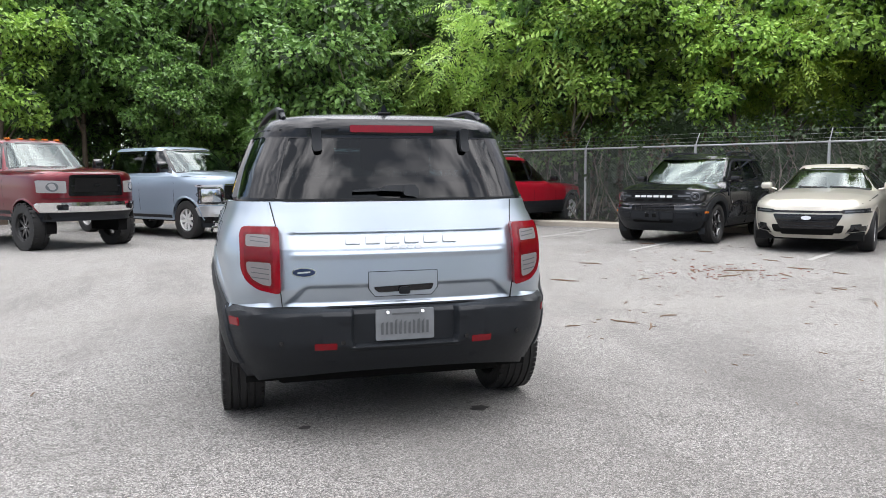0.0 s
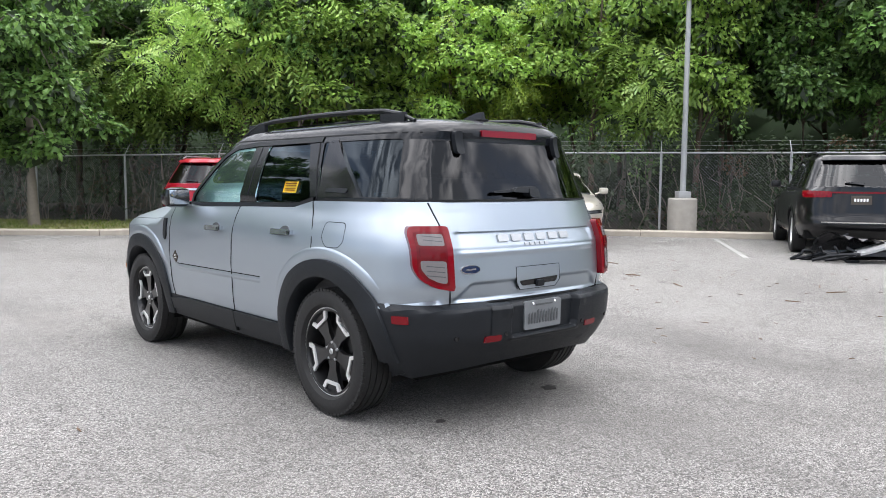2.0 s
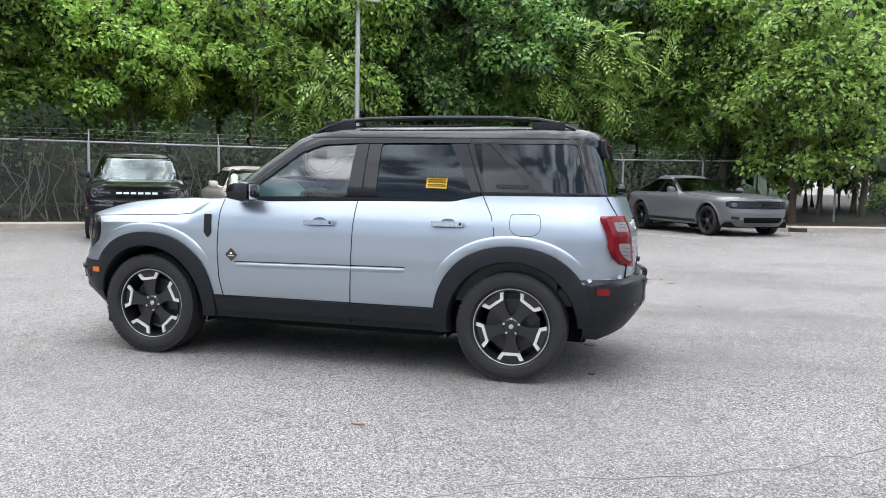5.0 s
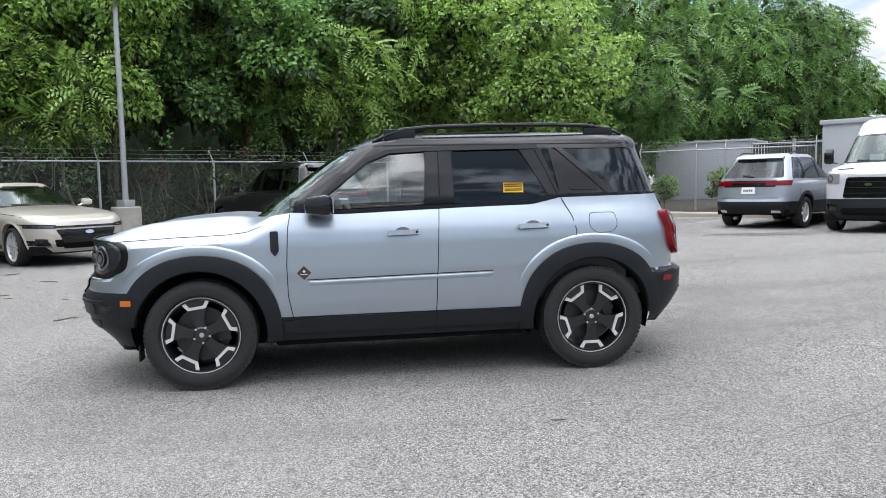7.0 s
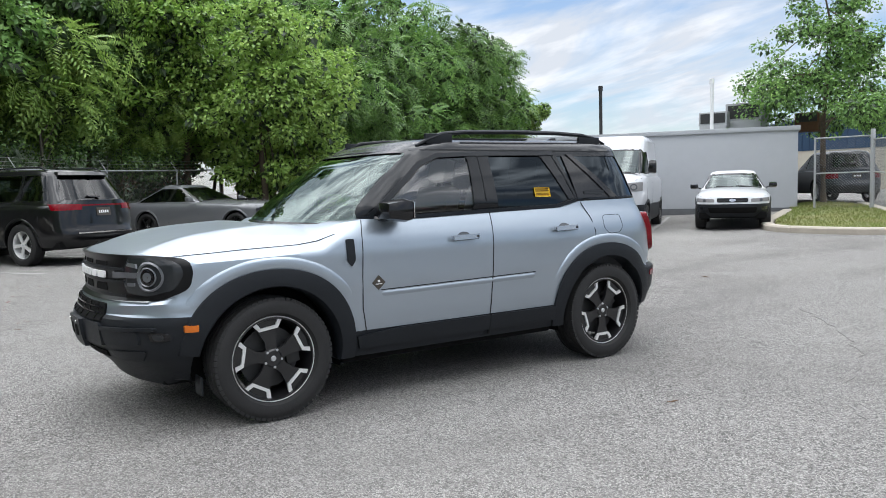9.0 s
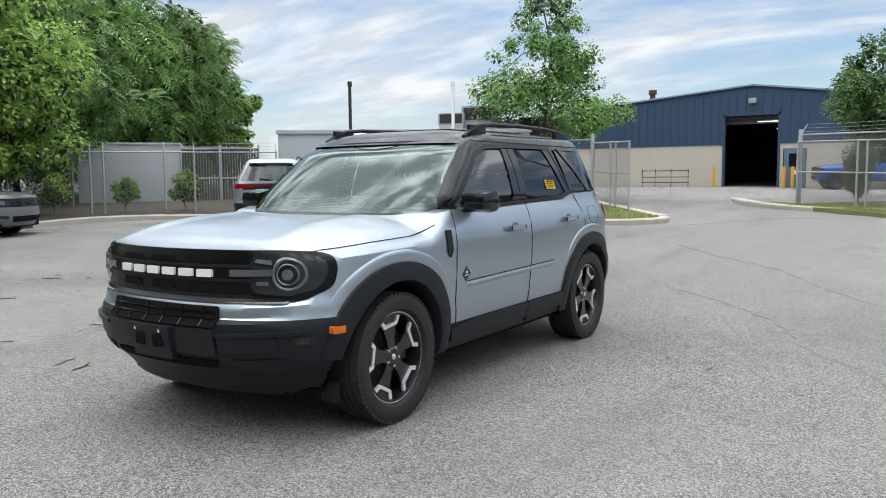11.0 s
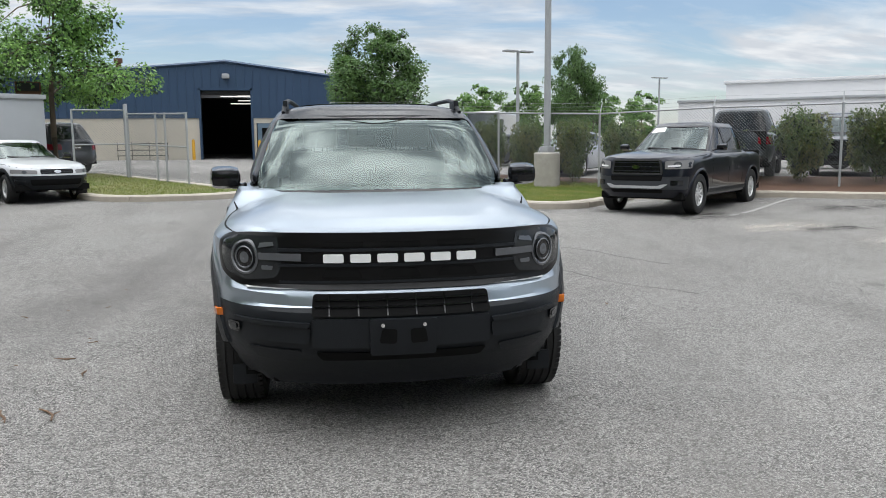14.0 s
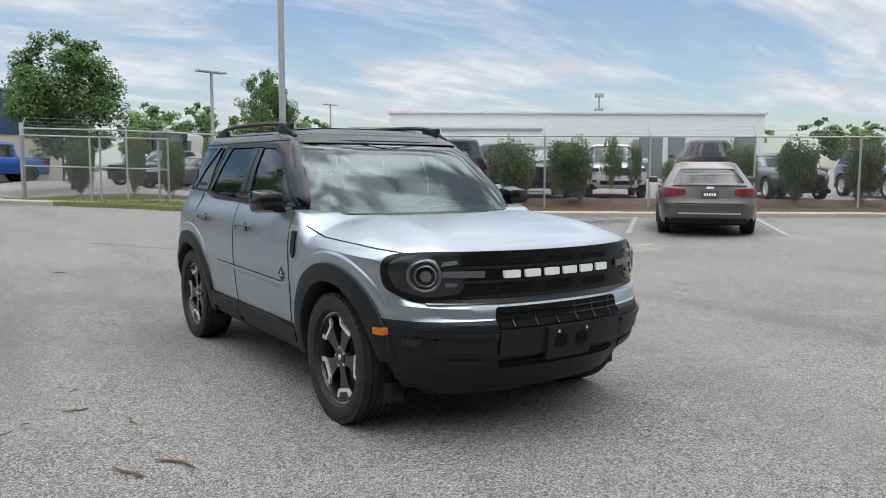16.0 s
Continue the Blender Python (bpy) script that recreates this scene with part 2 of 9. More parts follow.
M_WHITE = plain("white_lettering", (0.80, 0.80, 0.79), 0.4, 0, 0.05, 40.0)
M_RED_LENS = lens("red_lens", (0.18, 0.0015, 0.007), 0.15)
M_RED_DEEP = lens("deep_red_lens", (0.13, 0.002, 0.005), 0.25)
M_CLEAR_LENS = lens("clear_lens", (0.24, 0.235, 0.235), 0.12)
M_TAIL_CLEAR = lens("tail_lamp_clear_lens", (0.185, 0.172, 0.172), 0.10)
M_AMBER = lens("amber_lens", (0.62, 0.16, 0.02))
M_LAMP_DARK = lens("smoked_headlamp", (0.022, 0.024, 0.026), 0.10)
M_LAMP_RING = plain("headlamp_ring", (0.11, 0.115, 0.125), 0.25, 0.3, 0.1, 60.0, 0, 0.5)
M_HANDLE = plain("satin_door_handle", (0.40, 0.42, 0.44), 0.22, 0.9, 0.08, 60.0)
M_GLASS = glass("clear_glass", (0.80, 0.90, 0.88), 1.0, 2.0)
M_PRIVACY = glass("privacy_glass", (0.028, 0.036, 0.055), 1.0, 1.45, 0.015, (0.78, 0.90, 1.0))
M_WSHIELD_FAR = glass("parked_car_windshield_glass", (0.46, 0.54, 0.52), 1.0, 1.75, 0.06, (0.90, 1.0, 0.98))
M_PRIVACY_REAR = glass("privacy_rear_glass", (0.035, 0.04, 0.045), 1.0, 1.5)
M_WSHIELD = glass("sky_reflecting_windshield_glass", (0.60, 0.76, 0.71), 1.0, 1.72, 0.015, (0.86, 1.0, 0.97))
M_DARKGLASS = glass("dark_car_glass", (0.12, 0.14, 0.145), 1.0, 1.5, 0.04)
M_SEAT = plain("grey_seat_cloth", (0.20, 0.20, 0.20), 0.85, 0, 0.2, 60.0, 0.2)
M_DASH = plain("dash_plastic", (0.05, 0.05, 0.052), 0.6, 0, 0.15, 60.0)
M_CABIN_LIGHT = plain("light_headliner", (0.60, 0.58, 0.55), 0.85, 0, 0.08, 30.0)
M_PAPER = plain("white_paper", (0.78, 0.78, 0.76), 0.6, 0, 0.05, 30.0)
M_STICKER = plain("yellow_sticker", (0.86, 0.60, 0.045), 0.5, 0, 0.06, 40.0)
M_INK = plain("dark_ink", (0.05, 0.04, 0.03), 0.6, 0, 0.1, 40.0)
M_PLATE = plain("grey_plate_insert", (0.19, 0.20, 0.21), 0.5, 0.1, 0.3, 30.0)
M_BLUE_OVAL = plain("dark_blue_oval", (0.012, 0.022, 0.06), 0.2, 0, 0.1, 30.0, 0, 0.6)
M_GALV = plain("galvanised_steel", (0.40, 0.41, 0.415), 0.58, 0.35, 0.18, 25.0, 0.05)
M_WIRE = plain("fence_wire", (0.20, 0.205, 0.205), 0.5, 0.5, 0.2, 10.0)
M_CONCRETE = plain("weathered_concrete", (0.40, 0.375, 0.335), 0.85, 0, 0.28, 7.0, 0.35)
M_KERB = plain("kerb_concrete", (0.44, 0.395, 0.33), 0.85, 0, 0.3, 5.0, 0.35)
M_GRASS_SOIL = plain("lawn_soil", (0.19, 0.19, 0.075), 0.95, 0, 0.4, 6.0, 0.5)
M_MULCH = plain("bark_mulch", (0.115, 0.062, 0.038), 0.95, 0, 0.5, 25.0, 0.8)
M_FOREST_FLOOR = plain("forest_floor", (0.05, 0.042, 0.026), 0.95, 0, 0.5, 4.0, 0.6)
M_LINE = plain("worn_white_line", (0.37, 0.36, 0.34), 0.8, 0, 0.45, 9.0, 0.2)
M_BARK = plain("bark", (0.115, 0.085, 0.06), 0.9, 0, 0.45, 18.0, 0.6)
M_BARK_PALE = plain("pale_bark", (0.24, 0.21, 0.17), 0.9, 0, 0.35, 18.0, 0.5)
M_TWIG = plain("dry_twig", (0.16, 0.095, 0.055), 0.85, 0, 0.4, 60.0, 0.3)
M_TWIG_RED = plain("reddish_dry_debris", (0.20, 0.065, 0.045), 0.85, 0, 0.4, 60.0, 0.3)
M_CRACK = plain("crack_fill", (0.26, 0.25, 0.235), 0.9, 0, 0.5, 12.0, 0.3)
M_STAIN = plain("oil_stain", (0.03, 0.028, 0.026), 0.6, 0, 0.4, 30.0)
M_LEAF_MID = leaf_material("mid_green_leaves", (0.070, 0.152, 0.040), (0.265, 0.445, 0.108), (0.148, 0.288, 0.072))
M_LEAF_DARK = leaf_material("dark_green_leaves", (0.050, 0.115, 0.034), (0.225, 0.380, 0.095), (0.115, 0.225, 0.060))
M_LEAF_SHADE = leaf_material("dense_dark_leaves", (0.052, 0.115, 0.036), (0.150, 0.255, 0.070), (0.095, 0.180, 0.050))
M_LEAF_LIGHT = leaf_material("light_green_leaves", (0.135, 0.260, 0.050), (0.395, 0.570, 0.108), (0.245, 0.405, 0.075))
M_LEAF_SUMAC = leaf_material("sumac_leaves", (0.200, 0.350, 0.080), (0.460, 0.640, 0.150), (0.320, 0.490, 0.105))
M_LEAF_YELLOW = leaf_material("yellowish_leaves", (0.14, 0.24, 0.034), (0.38, 0.50, 0.062), (0.23, 0.35, 0.044))
M_LEAF_SHRUB = leaf_material("shrub_leaves", (0.055, 0.105, 0.030), (0.130, 0.180, 0.050), (0.18, 0.14, 0.05))
# leaf green darkened to carry the shade inside crowns and undergrowth
M_LEAF_PAINTED_SHADE = leaf_material("deep_shade_leaves", (0.018, 0.036, 0.013), (0.040, 0.072, 0.022), (0.028, 0.052, 0.018))
M_LEAF_DRY = leaf_material("dry_brown_leaves", (0.10, 0.055, 0.025), (0.17, 0.10, 0.045), (0.07, 0.07, 0.025))
M_GRASS = leaf_material("grass_blades", (0.10, 0.17, 0.03), (0.24, 0.30, 0.06), (0.30, 0.28, 0.10))
M_WALL_GREY = plain("light_grey_block_paint", (0.42, 0.435, 0.455), 0.8, 0, 0.08, 3.0, 0.1)
M_WALL_BLUE = plain("blue_metal_cladding", (0.040, 0.075, 0.135), 0.42, 0.2, 0.12, 2.0)
M_WALL_TAN = plain("cream_brick_paint", (0.52, 0.475, 0.395), 0.8, 0, 0.12, 4.0, 0.2)
M_WALL_WHITE = plain("white_wall_paint", (0.66, 0.65, 0.65), 0.7, 0, 0.06, 2.0)
M_BOLLARD = plain("yellow_bollard", (0.62, 0.33, 0.02), 0.5, 0, 0.15, 10.0)
M_DOORBLUE = plain("blue_grey_door", (0.10, 0.15, 0.20), 0.45, 0, 0.1, 6.0)
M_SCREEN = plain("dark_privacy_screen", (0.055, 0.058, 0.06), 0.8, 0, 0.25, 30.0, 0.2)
M_DOORGREY = plain("grey_roller_door", (0.17, 0.18, 0.19), 0.6, 0.1, 0.1, 3.0)
M_STEEL_DARK = plain("dark_steel", (0.05, 0.05, 0.05), 0.5, 0.6, 0.25, 20.0)
M_RUST = plain("rusty_steel", (0.16, 0.08, 0.045), 0.7, 0.3, 0.4, 12.0, 0.3)

# ---- mesh helpers ----
def lin(*pts):
    xs, vs = [p[0] for p in pts], [p[1] for p in pts]
    if xs[0] > xs[-1]:
        xs, vs = xs[::-1], vs[::-1]
    return lambda v: float(np.interp(v, xs, vs))


def smooth(v, a, b):
    t = min(1.0, max(0.0, (v - a) / (b - a)))
    return t * t * (3 - 2 * t)


def to_mesh(name, bm, material, angle=35):
    me = bpy.data.meshes.new(name)
    bm.to_mesh(me)
    bm.free()
    for m in (material if isinstance(material, (list, tuple)) else [material]):
        me.materials.append(m)
    me.shade_smooth()
    me.set_sharp_from_angle(angle=radians(angle))
    return me


def part(name, bm, material, parent, label="", angle=35):
    ob = new(name, bm if isinstance(bm, bpy.types.Mesh) else to_mesh(name, bm, material, angle))
    ob.parent = parent
    if label:
        ob["label"] = label
    return ob


def thing(name, label, category, group="", kind=""):
    return tagged(new(name), label, category, group, kind)


def solid(name, bm, material, label, category, group="", kind="", angle=35):
    return tagged(new(name, to_mesh(name, bm, material, angle)), label, category, group, kind)


def add_box(bm, lo, hi, m=None, bevel=0.0):
    r = bmesh.ops.create_cube(bm, size=1.0)["verts"]
    c = [(a + b) / 2 for a, b in zip(lo, hi)]
    s = [b - a for a, b in zip(lo, hi)]
    for v in r:
        v.co = Vector((c[0] + v.co.x * s[0], c[1] + v.co.y * s[1], c[2] + v.co.z * s[2]))
    if bevel:
        es = list({e for v in r for e in v.link_edges})
        r = bmesh.ops.bevel(bm, geom=es, offset=bevel, segments=2, affect="EDGES", profile=0.6)["verts"]
        r = list({v for v in r})
    if m is not None:
        bmesh.ops.transform(bm, matrix=m, verts=r)
    return r


def box(lo, hi, bevel=0.0, m=None):
    bm = bmesh.new()
    add_box(bm, lo, hi, None, bevel)
    if m is not None:
        bmesh.ops.transform(bm, matrix=m, verts=bm.verts)
    return bm


def add_tube(bm, pts, radius, sides=8, caps=True, flat=1.0):
    """A tube along pts; radius: a number or one for each point."""
    pts = [Vector(p) for p in pts]
    rings = []
    up = Vector((0, 0, 1))
    for i, p in enumerate(pts):
        d = (pts[min(i + 1, len(pts) - 1)] - pts[max(i - 1, 0)]).normalized()
        side = d.cross(up)
        if side.length < 1e-3:
            side = d.cross(Vector((1, 0, 0)))
        side.normalize()
        u2 = side.cross(d).normalized()
        r = radius[i] if isinstance(radius, (list, tuple)) else radius
        rings.append([bm.verts.new(p + r * (math.cos(a) * side + flat * math.sin(a) * u2)) for a in [2 * math.pi * k / sides for k in range(sides)]])
    for a, b in zip(rings, rings[1:]):
        for k in range(sides):
            bm.faces.new((a[k], a[(k + 1) % sides], b[(k + 1) % sides], b[k]))
    if caps:
        bm.faces.new(rings[0][::-1])
        bm.faces.new(rings[-1])
    return rings


def tube(pts, radius, sides=8, caps=True, flat=1.0):
    bm = bmesh.new()
    add_tube(bm, pts, radius, sides, caps, flat)
    return bm


def add_lathe(bm, profile, n=48, axis="X", closed=False):
    """Turns (radius, along) round the axis."""
    rings = []
    for k in range(n):
        a = 2 * math.pi * k / n
        c, s = math.cos(a), math.sin(a)
        if axis == "X":
            rings.append([bm.verts.new((u, r * c, r * s)) for r, u in profile])
        else:
            rings.append([bm.verts.new((r * c, r * s, u)) for r, u in profile])
    m = len(profile)
    for k in range(n):
        a, b = rings[k], rings[(k + 1) % n]
        for j in range(m if closed else m - 1):
            bm.faces.new((a[j], a[(j + 1) % m], b[(j + 1) % m], b[j]))


def lathe(profile, n=48, axis="X", closed=False):
    bm = bmesh.new()
    add_lathe(bm, profile, n, axis, closed)
    bmesh.ops.remove_doubles(bm, verts=bm.verts, dist=1e-5)
    return bm


def rounded(poly, r, seg=4):
    """A polygon with its corners rounded."""
    out = []
    n = len(poly)
    for i in range(n):
        p, a, b = Vector(poly[i]), Vector(poly[i - 1]), Vector(poly[(i + 1) % n])
        da, db = (a - p), (b - p)
        k = min(r, da.length * 0.45, db.length * 0.45)
        s, e = p + da.normalized() * k, p + db.normalized() * k
        for j in range(seg + 1):
            t = j / seg
            q = s.lerp(p, t).lerp(p.lerp(e, t), t)
            out.append((q.x, q.y))
    return out


def patch(poly, fn, thick=0.006, step=0.06, back=0.004, bm=None):
    """A plate that follows a curved surface: poly in the surface's own two coordinates, fn(a, b, off) its point off above the surface."""
    own = bmesh.new()
    f = own.faces.new([own.verts.new((a, b, 0)) for a, b in poly])
    lo = [min(p[i] for p in poly) for i in (0, 1)]
    hi = [max(p[i] for p in poly) for i in (0, 1)]
    for i in (0, 1):
        k = int((hi[i] - lo[i]) / step)
        for j in range(1, k + 1):
            co, no = Vector((0, 0, 0)), Vector((0, 0, 0))
            co[i], no[i] = lo[i] + j * (hi[i] - lo[i]) / (k + 1), 1
            bmesh.ops.bisect_plane(own, geom=own.verts[:] + own.edges[:] + own.faces[:], plane_co=co, plane_no=no, dist=1e-6)
    rim = [e for e in own.edges if len(e.link_faces) == 1]
    low = {}
    for e in rim:
        for v in e.verts:
            if v not in low:
                low[v] = own.verts.new((v.co.x, v.co.y, 1))
    for e in rim:
        a, b = e.verts
        own.faces.new((a, b, low[b], low[a]))
    lows = set(low.values())
    for v in own.verts:
        v.co = Vector(fn(v.co.x, v.co.y, -back if v in lows else thick))
    bmesh.ops.recalc_face_normals(own, faces=own.faces)
    if bm is None:
        return own
    join(bm, own)
    return bm


def join(bm, other):
    me = bpy.data.meshes.new("tmp")
    other.to_mesh(me)
    other.free()
    bm.from_mesh(me)
    bpy.data.meshes.remove(me)


def inside(poly, a, b):
    hit = False
    for i in range(len(poly)):
        (x1, y1), (x2, y2) = poly[i - 1], poly[i]
        if (y1 > b) != (y2 > b) and a < (x2 - x1) * (b - y1) / (y2 - y1) + x1:
            hit = not hit
    return hit


def strip(line, width):
    """A polygon along a polyline, of that width."""
    pts = [Vector(p) for p in line]
    left, right = [], []
    for i, p in enumerate(pts):
        d = (pts[min(i + 1, len(pts) - 1)] - pts[max(i - 1, 0)]).normalized()
        nrm = Vector((-d.y, d.x)) * width / 2
        left.append(tuple(p + nrm))
        right.append(tuple(p - nrm))
    return left + right[::-1]


def line_patch(line, width, fn, thick=0.001, back=0.003, bm=None, step=0.07):
    """A thin band along a polyline of a surface, segment by segment."""
    own = bmesh.new()
    pts = [Vector(p) for p in line]
    fine = []
    for a, b in zip(pts, pts[1:]):
        k = max(1, int((b - a).length / step))
        fine += [a.lerp(b, j / k) for j in range(k)]
    fine.append(pts[-1])
    prev = None
    for i, p in enumerate(fine):
        d = (fine[min(i + 1, len(fine) - 1)] - fine[max(i - 1, 0)]).normalized()
        n2 = Vector((-d.y, d.x)) * width / 2
        l, r = p + n2, p - n2
        row = [own.verts.new(fn(l.x, l.y, -back)), own.verts.new(fn(l.x, l.y, thick)), own.verts.new(fn(r.x, r.y, thick)), own.verts.new(fn(r.x, r.y, -back))]
        if prev:
            for j in range(3):
                own.faces.new((prev[j], prev[j + 1], row[j + 1], row[j]))
        prev = row
    bmesh.ops.recalc_face_normals(own, faces=own.faces)
    if bm is None:
        return own
    join(bm, own)
    return bm


def take(bm, test):
    """A new bmesh with the faces whose centre passes the test."""
    nb = bm.copy()
    bmesh.ops.delete(nb, geom=[f for f in nb.faces if not test(f.calc_center_median())], context="FACES")
    return nb


def wrap(bm, fn):
    """Lays a flat bmesh (x, y, height z) on a surface."""
    for v in bm.verts:
        v.co = Vector(fn(v.co.x, v.co.y, v.co.z))
    bmesh.ops.recalc_face_normals(bm, faces=bm.faces)
    return bm


class Shell:
    """A car-like hull: a closed outline in plan at every height. All sizes are functions of height, in the car's own axes (y ahead, x right)."""

    def __init__(self, w, yf, yr, ztop, zbot, front=(9, 2.1), rear=(9, 3.5), ym=0.0, shoulder=None):
        self.w, self.yf, self.yr, self.ztop, self.zbot = w, yf, yr, ztop, zbot
        self.front_pq, self.rear_pq, self.ym, self.shoulder = front, rear, ym, shoulder

    def x(self, y, z):
        if y >= self.ym:
            t, (p, q) = (y - self.ym) / (self.yf(z) - self.ym), self.front_pq
        else:
            t, (p, q) = (self.ym - y) / (self.ym - self.yr(z)), self.rear_pq
        t = min(t, 1.0)
        k = self.shoulder(y, z) if self.shoulder else 1.0
        return self.w(z) * (1 - t ** p) ** (1 / q) * k

    def front(self, x, z):
        p, q = self.front_pq
        u = min(1.0, abs(x) / self.w(z))
        return self.ym + (1 - u ** q) ** (1 / p) * (self.yf(z) - self.ym)

    def rear(self, x, z):
        p, q = self.rear_pq
        u = min(1.0, abs(x) / self.w(z))
        return self.ym - (1 - u ** q) ** (1 / p) * (self.ym - self.yr(z))

    def side(self, s):
        return lambda y, z, o: (s * (self.x(y, z) + o), y, z)

    def nose(self):
        return lambda x, z, o: (x, self.front(x, z) + o, z)

    def tail(self):
        return lambda x, z, o: (x, self.rear(x, z) - o, z)

    def samples(self, n):
        """Half an outline, from the middle of the front round the right side to the middle of the rear: (end, t)."""
        zr = 0.8 if self.zbot(0) < 0.7 else self.zbot(0) + 0.2
        dense = []
        for k in range(1, 3000):
            a = k / 3000 * math.pi / 2
            for end, (p, q) in (("f", self.front_pq),):
                xs = math.sin(a) ** (2 / q)
                t = max(0.0, 1 - xs ** q) ** (1 / p)
                dense.append(("f", t, self.w(zr) * xs, self.ym + t * (self.yf(zr) - self.ym)))
        for k in range(3000, 0, -1):
            a = k / 3000 * math.pi / 2
            p, q = self.rear_pq
            xs = math.sin(a) ** (2 / q)
            t = max(0.0, 1 - xs ** q) ** (1 / p)
            dense.append(("r", t, self.w(zr) * xs, self.ym - t * (self.ym - self.yr(zr))))
        dense = [("f", 1.0, 0.0, self.yf(zr))] + dense + [("r", 1.0, 0.0, self.yr(zr))]
        acc = [0.0]
        for a, b in zip(dense, dense[1:]):
            acc.append(acc[-1] + math.hypot(b[2] - a[2], b[3] - a[3]))
        xs_ = np.array([d[2] for d in dense])
        ys_ = np.array([d[3] for d in dense])
        want = np.linspace(0, acc[-1], n + 1)
        xi, yi = np.interp(want, acc, xs_), np.interp(want, acc, ys_)
        out = []
        for a, b in zip(xi, yi):
            if b >= self.ym:
                out.append(("f", (b - self.ym) / (self.yf(zr) - self.ym), a / self.w(zr)))
            else:
                out.append(("r", (self.ym - b) / (self.ym - self.yr(zr)), a / self.w(zr)))
        return out

    def point(self, smp, s):
        end, t, xs = smp
        y = self.ym + t * (self.yf(0.8) - self.ym) if end == "f" else self.ym - t * (self.ym - self.yr(0.8))
        for _ in range(3):
            z = self.zbot(y) + s * (self.ztop(y) - self.zbot(y))
            y = self.ym + t * (self.yf(z) - self.ym) if end == "f" else self.ym - t * (self.ym - self.yr(z))
        k = self.shoulder(y, z) if self.shoulder else 1.0
        return Vector((self.w(z) * xs * k, y, z))

    def build(self, n=120, levels=20, crown=None, power=4, lid=True, across=13):
        """The hull as a grid, with its lid crowned in the middle by crown(y)."""
        bm = bmesh.new()
        smp = self.samples(n)
        rows = []
        for j in range(levels + 1):
            s = j / levels
            right = [self.point(k, s) for k in smp]
            rv = [bm.verts.new(p) for p in right]
            lv = [rv[0]] + [bm.verts.new((-p.x, p.y, p.z)) for p in right[1:-1]] + [rv[-1]]
            rows.append((rv, lv))
        for (ra, la), (rb, lb) in zip(rows, rows[1:]):
            for k in range(n):
                bm.faces.new((ra[k], ra[k + 1], rb[k + 1], rb[k]))
                bm.faces.new((la[k + 1], la[k], lb[k], lb[k + 1]))
        if lid:
            rv, lv = rows[-1]
            wref = max(v.co.x for v in rv)
            f = lambda x: 1 - min(1.0, abs(x) / wref) ** power
            prev = [rv[0]] * (across + 1)
            for k in range(1, n + 1):
                if k == n:
                    row = [rv[n]] * (across + 1)
                else:
                    row = [lv[k]]
                    xe, y, z = rv[k].co
                    for j in range(1, across):
                        x = xe * (2 * j / across - 1)
                        row.append(bm.verts.new((x, y, z + (crown(y) if crown else 0) * (f(x) - f(xe)))))
                    row.append(rv[k])
                for j in range(across):
                    vs = []
                    for v in (prev[j], prev[j + 1], row[j + 1], row[j]):
                        if v not in vs:
                            vs.append(v)
                    if len(vs) > 2:
                        bm.faces.new(vs)
                prev = row
        bmesh.ops.recalc_face_normals(bm, faces=bm.faces)
        return bm


def cut(bm, poly, axes, side):
    """Opens bm where the polygon, pushed along the third axis, meets it on that side; axes: the polygon's two axes."""
    third = 3 - sum(axes)
    n = len(poly)
    for i in range(n):
        a, b = poly[i - 1], poly[i]
        co, no = Vector((0, 0, 0)), Vector((0, 0, 0))
        co[axes[0]], co[axes[1]] = a
        no[axes[0]], no[axes[1]] = b[1] - a[1], a[0] - b[0]
        if no.length < 1e-5:
            continue
        lo = [min(p[k] for p in poly) - 0.06 for k in (0, 1)]
        hi = [max(p[k] for p in poly) + 0.06 for k in (0, 1)]
        fs = [f for f in bm.faces if side(f.calc_center_median()) and lo[0] < f.calc_center_median()[axes[0]] < hi[0] and lo[1] < f.calc_center_median()[axes[1]] < hi[1]]
        es = list({e for f in fs for e in f.edges})
        vs = list({v for f in fs for v in f.verts})
        bmesh.ops.bisect_plane(bm, geom=vs + es + fs, plane_co=co, plane_no=no.normalized(), dist=1e-5)
    gone = [f for f in bm.faces if side(f.calc_center_median()) and inside(poly, f.calc_center_median()[axes[0]], f.calc_center_median()[axes[1]])]
    bmesh.ops.delete(bm, geom=gone, context="FACES")


def open_arch(bm, yc, zc, r):
    """Takes a round wheel opening out of both sides of a hull."""
    gone = [f for f in bm.faces if abs(f.calc_center_median().x) > 0.45 and math.hypot(f.calc_center_median().y - yc, f.calc_center_median().z - zc) < r]
    bmesh.ops.delete(bm, geom=gone, context="FACES")
    for v in bm.verts:
        if v.is_boundary and abs(v.co.x) > 0.4:
            d = Vector((v.co.y - yc, v.co.z - zc))
            if 0.02 < d.length < r * 1.16 and v.co.z > zc - 0.16:
                d = d.normalized() * r
                v.co.y, v.co.z = yc + d.x, zc + d.y


def heading(fx, fy):
    return math.degrees(math.atan2(-fx, fy))


def name_blocks(car, fn, cx, cz, width, height, n, off, material=None, label="plain white raised block"):
    """A row of plain raised blocks in place of a name."""
    w = width / n
    for k in range(n):
        x = cx - width / 2 + (k + 0.5) * w
        q = rounded([(x - w * 0.38, cz - height / 2), (x + w * 0.38, cz - height / 2), (x + w * 0.38, cz + height / 2), (x - w * 0.38, cz + height / 2)], height * 0.22, 3)
        part("badge_block", patch(q, fn, off + 0.006, 0.05, -off + 0.008), material or M_WHITE, car, label)


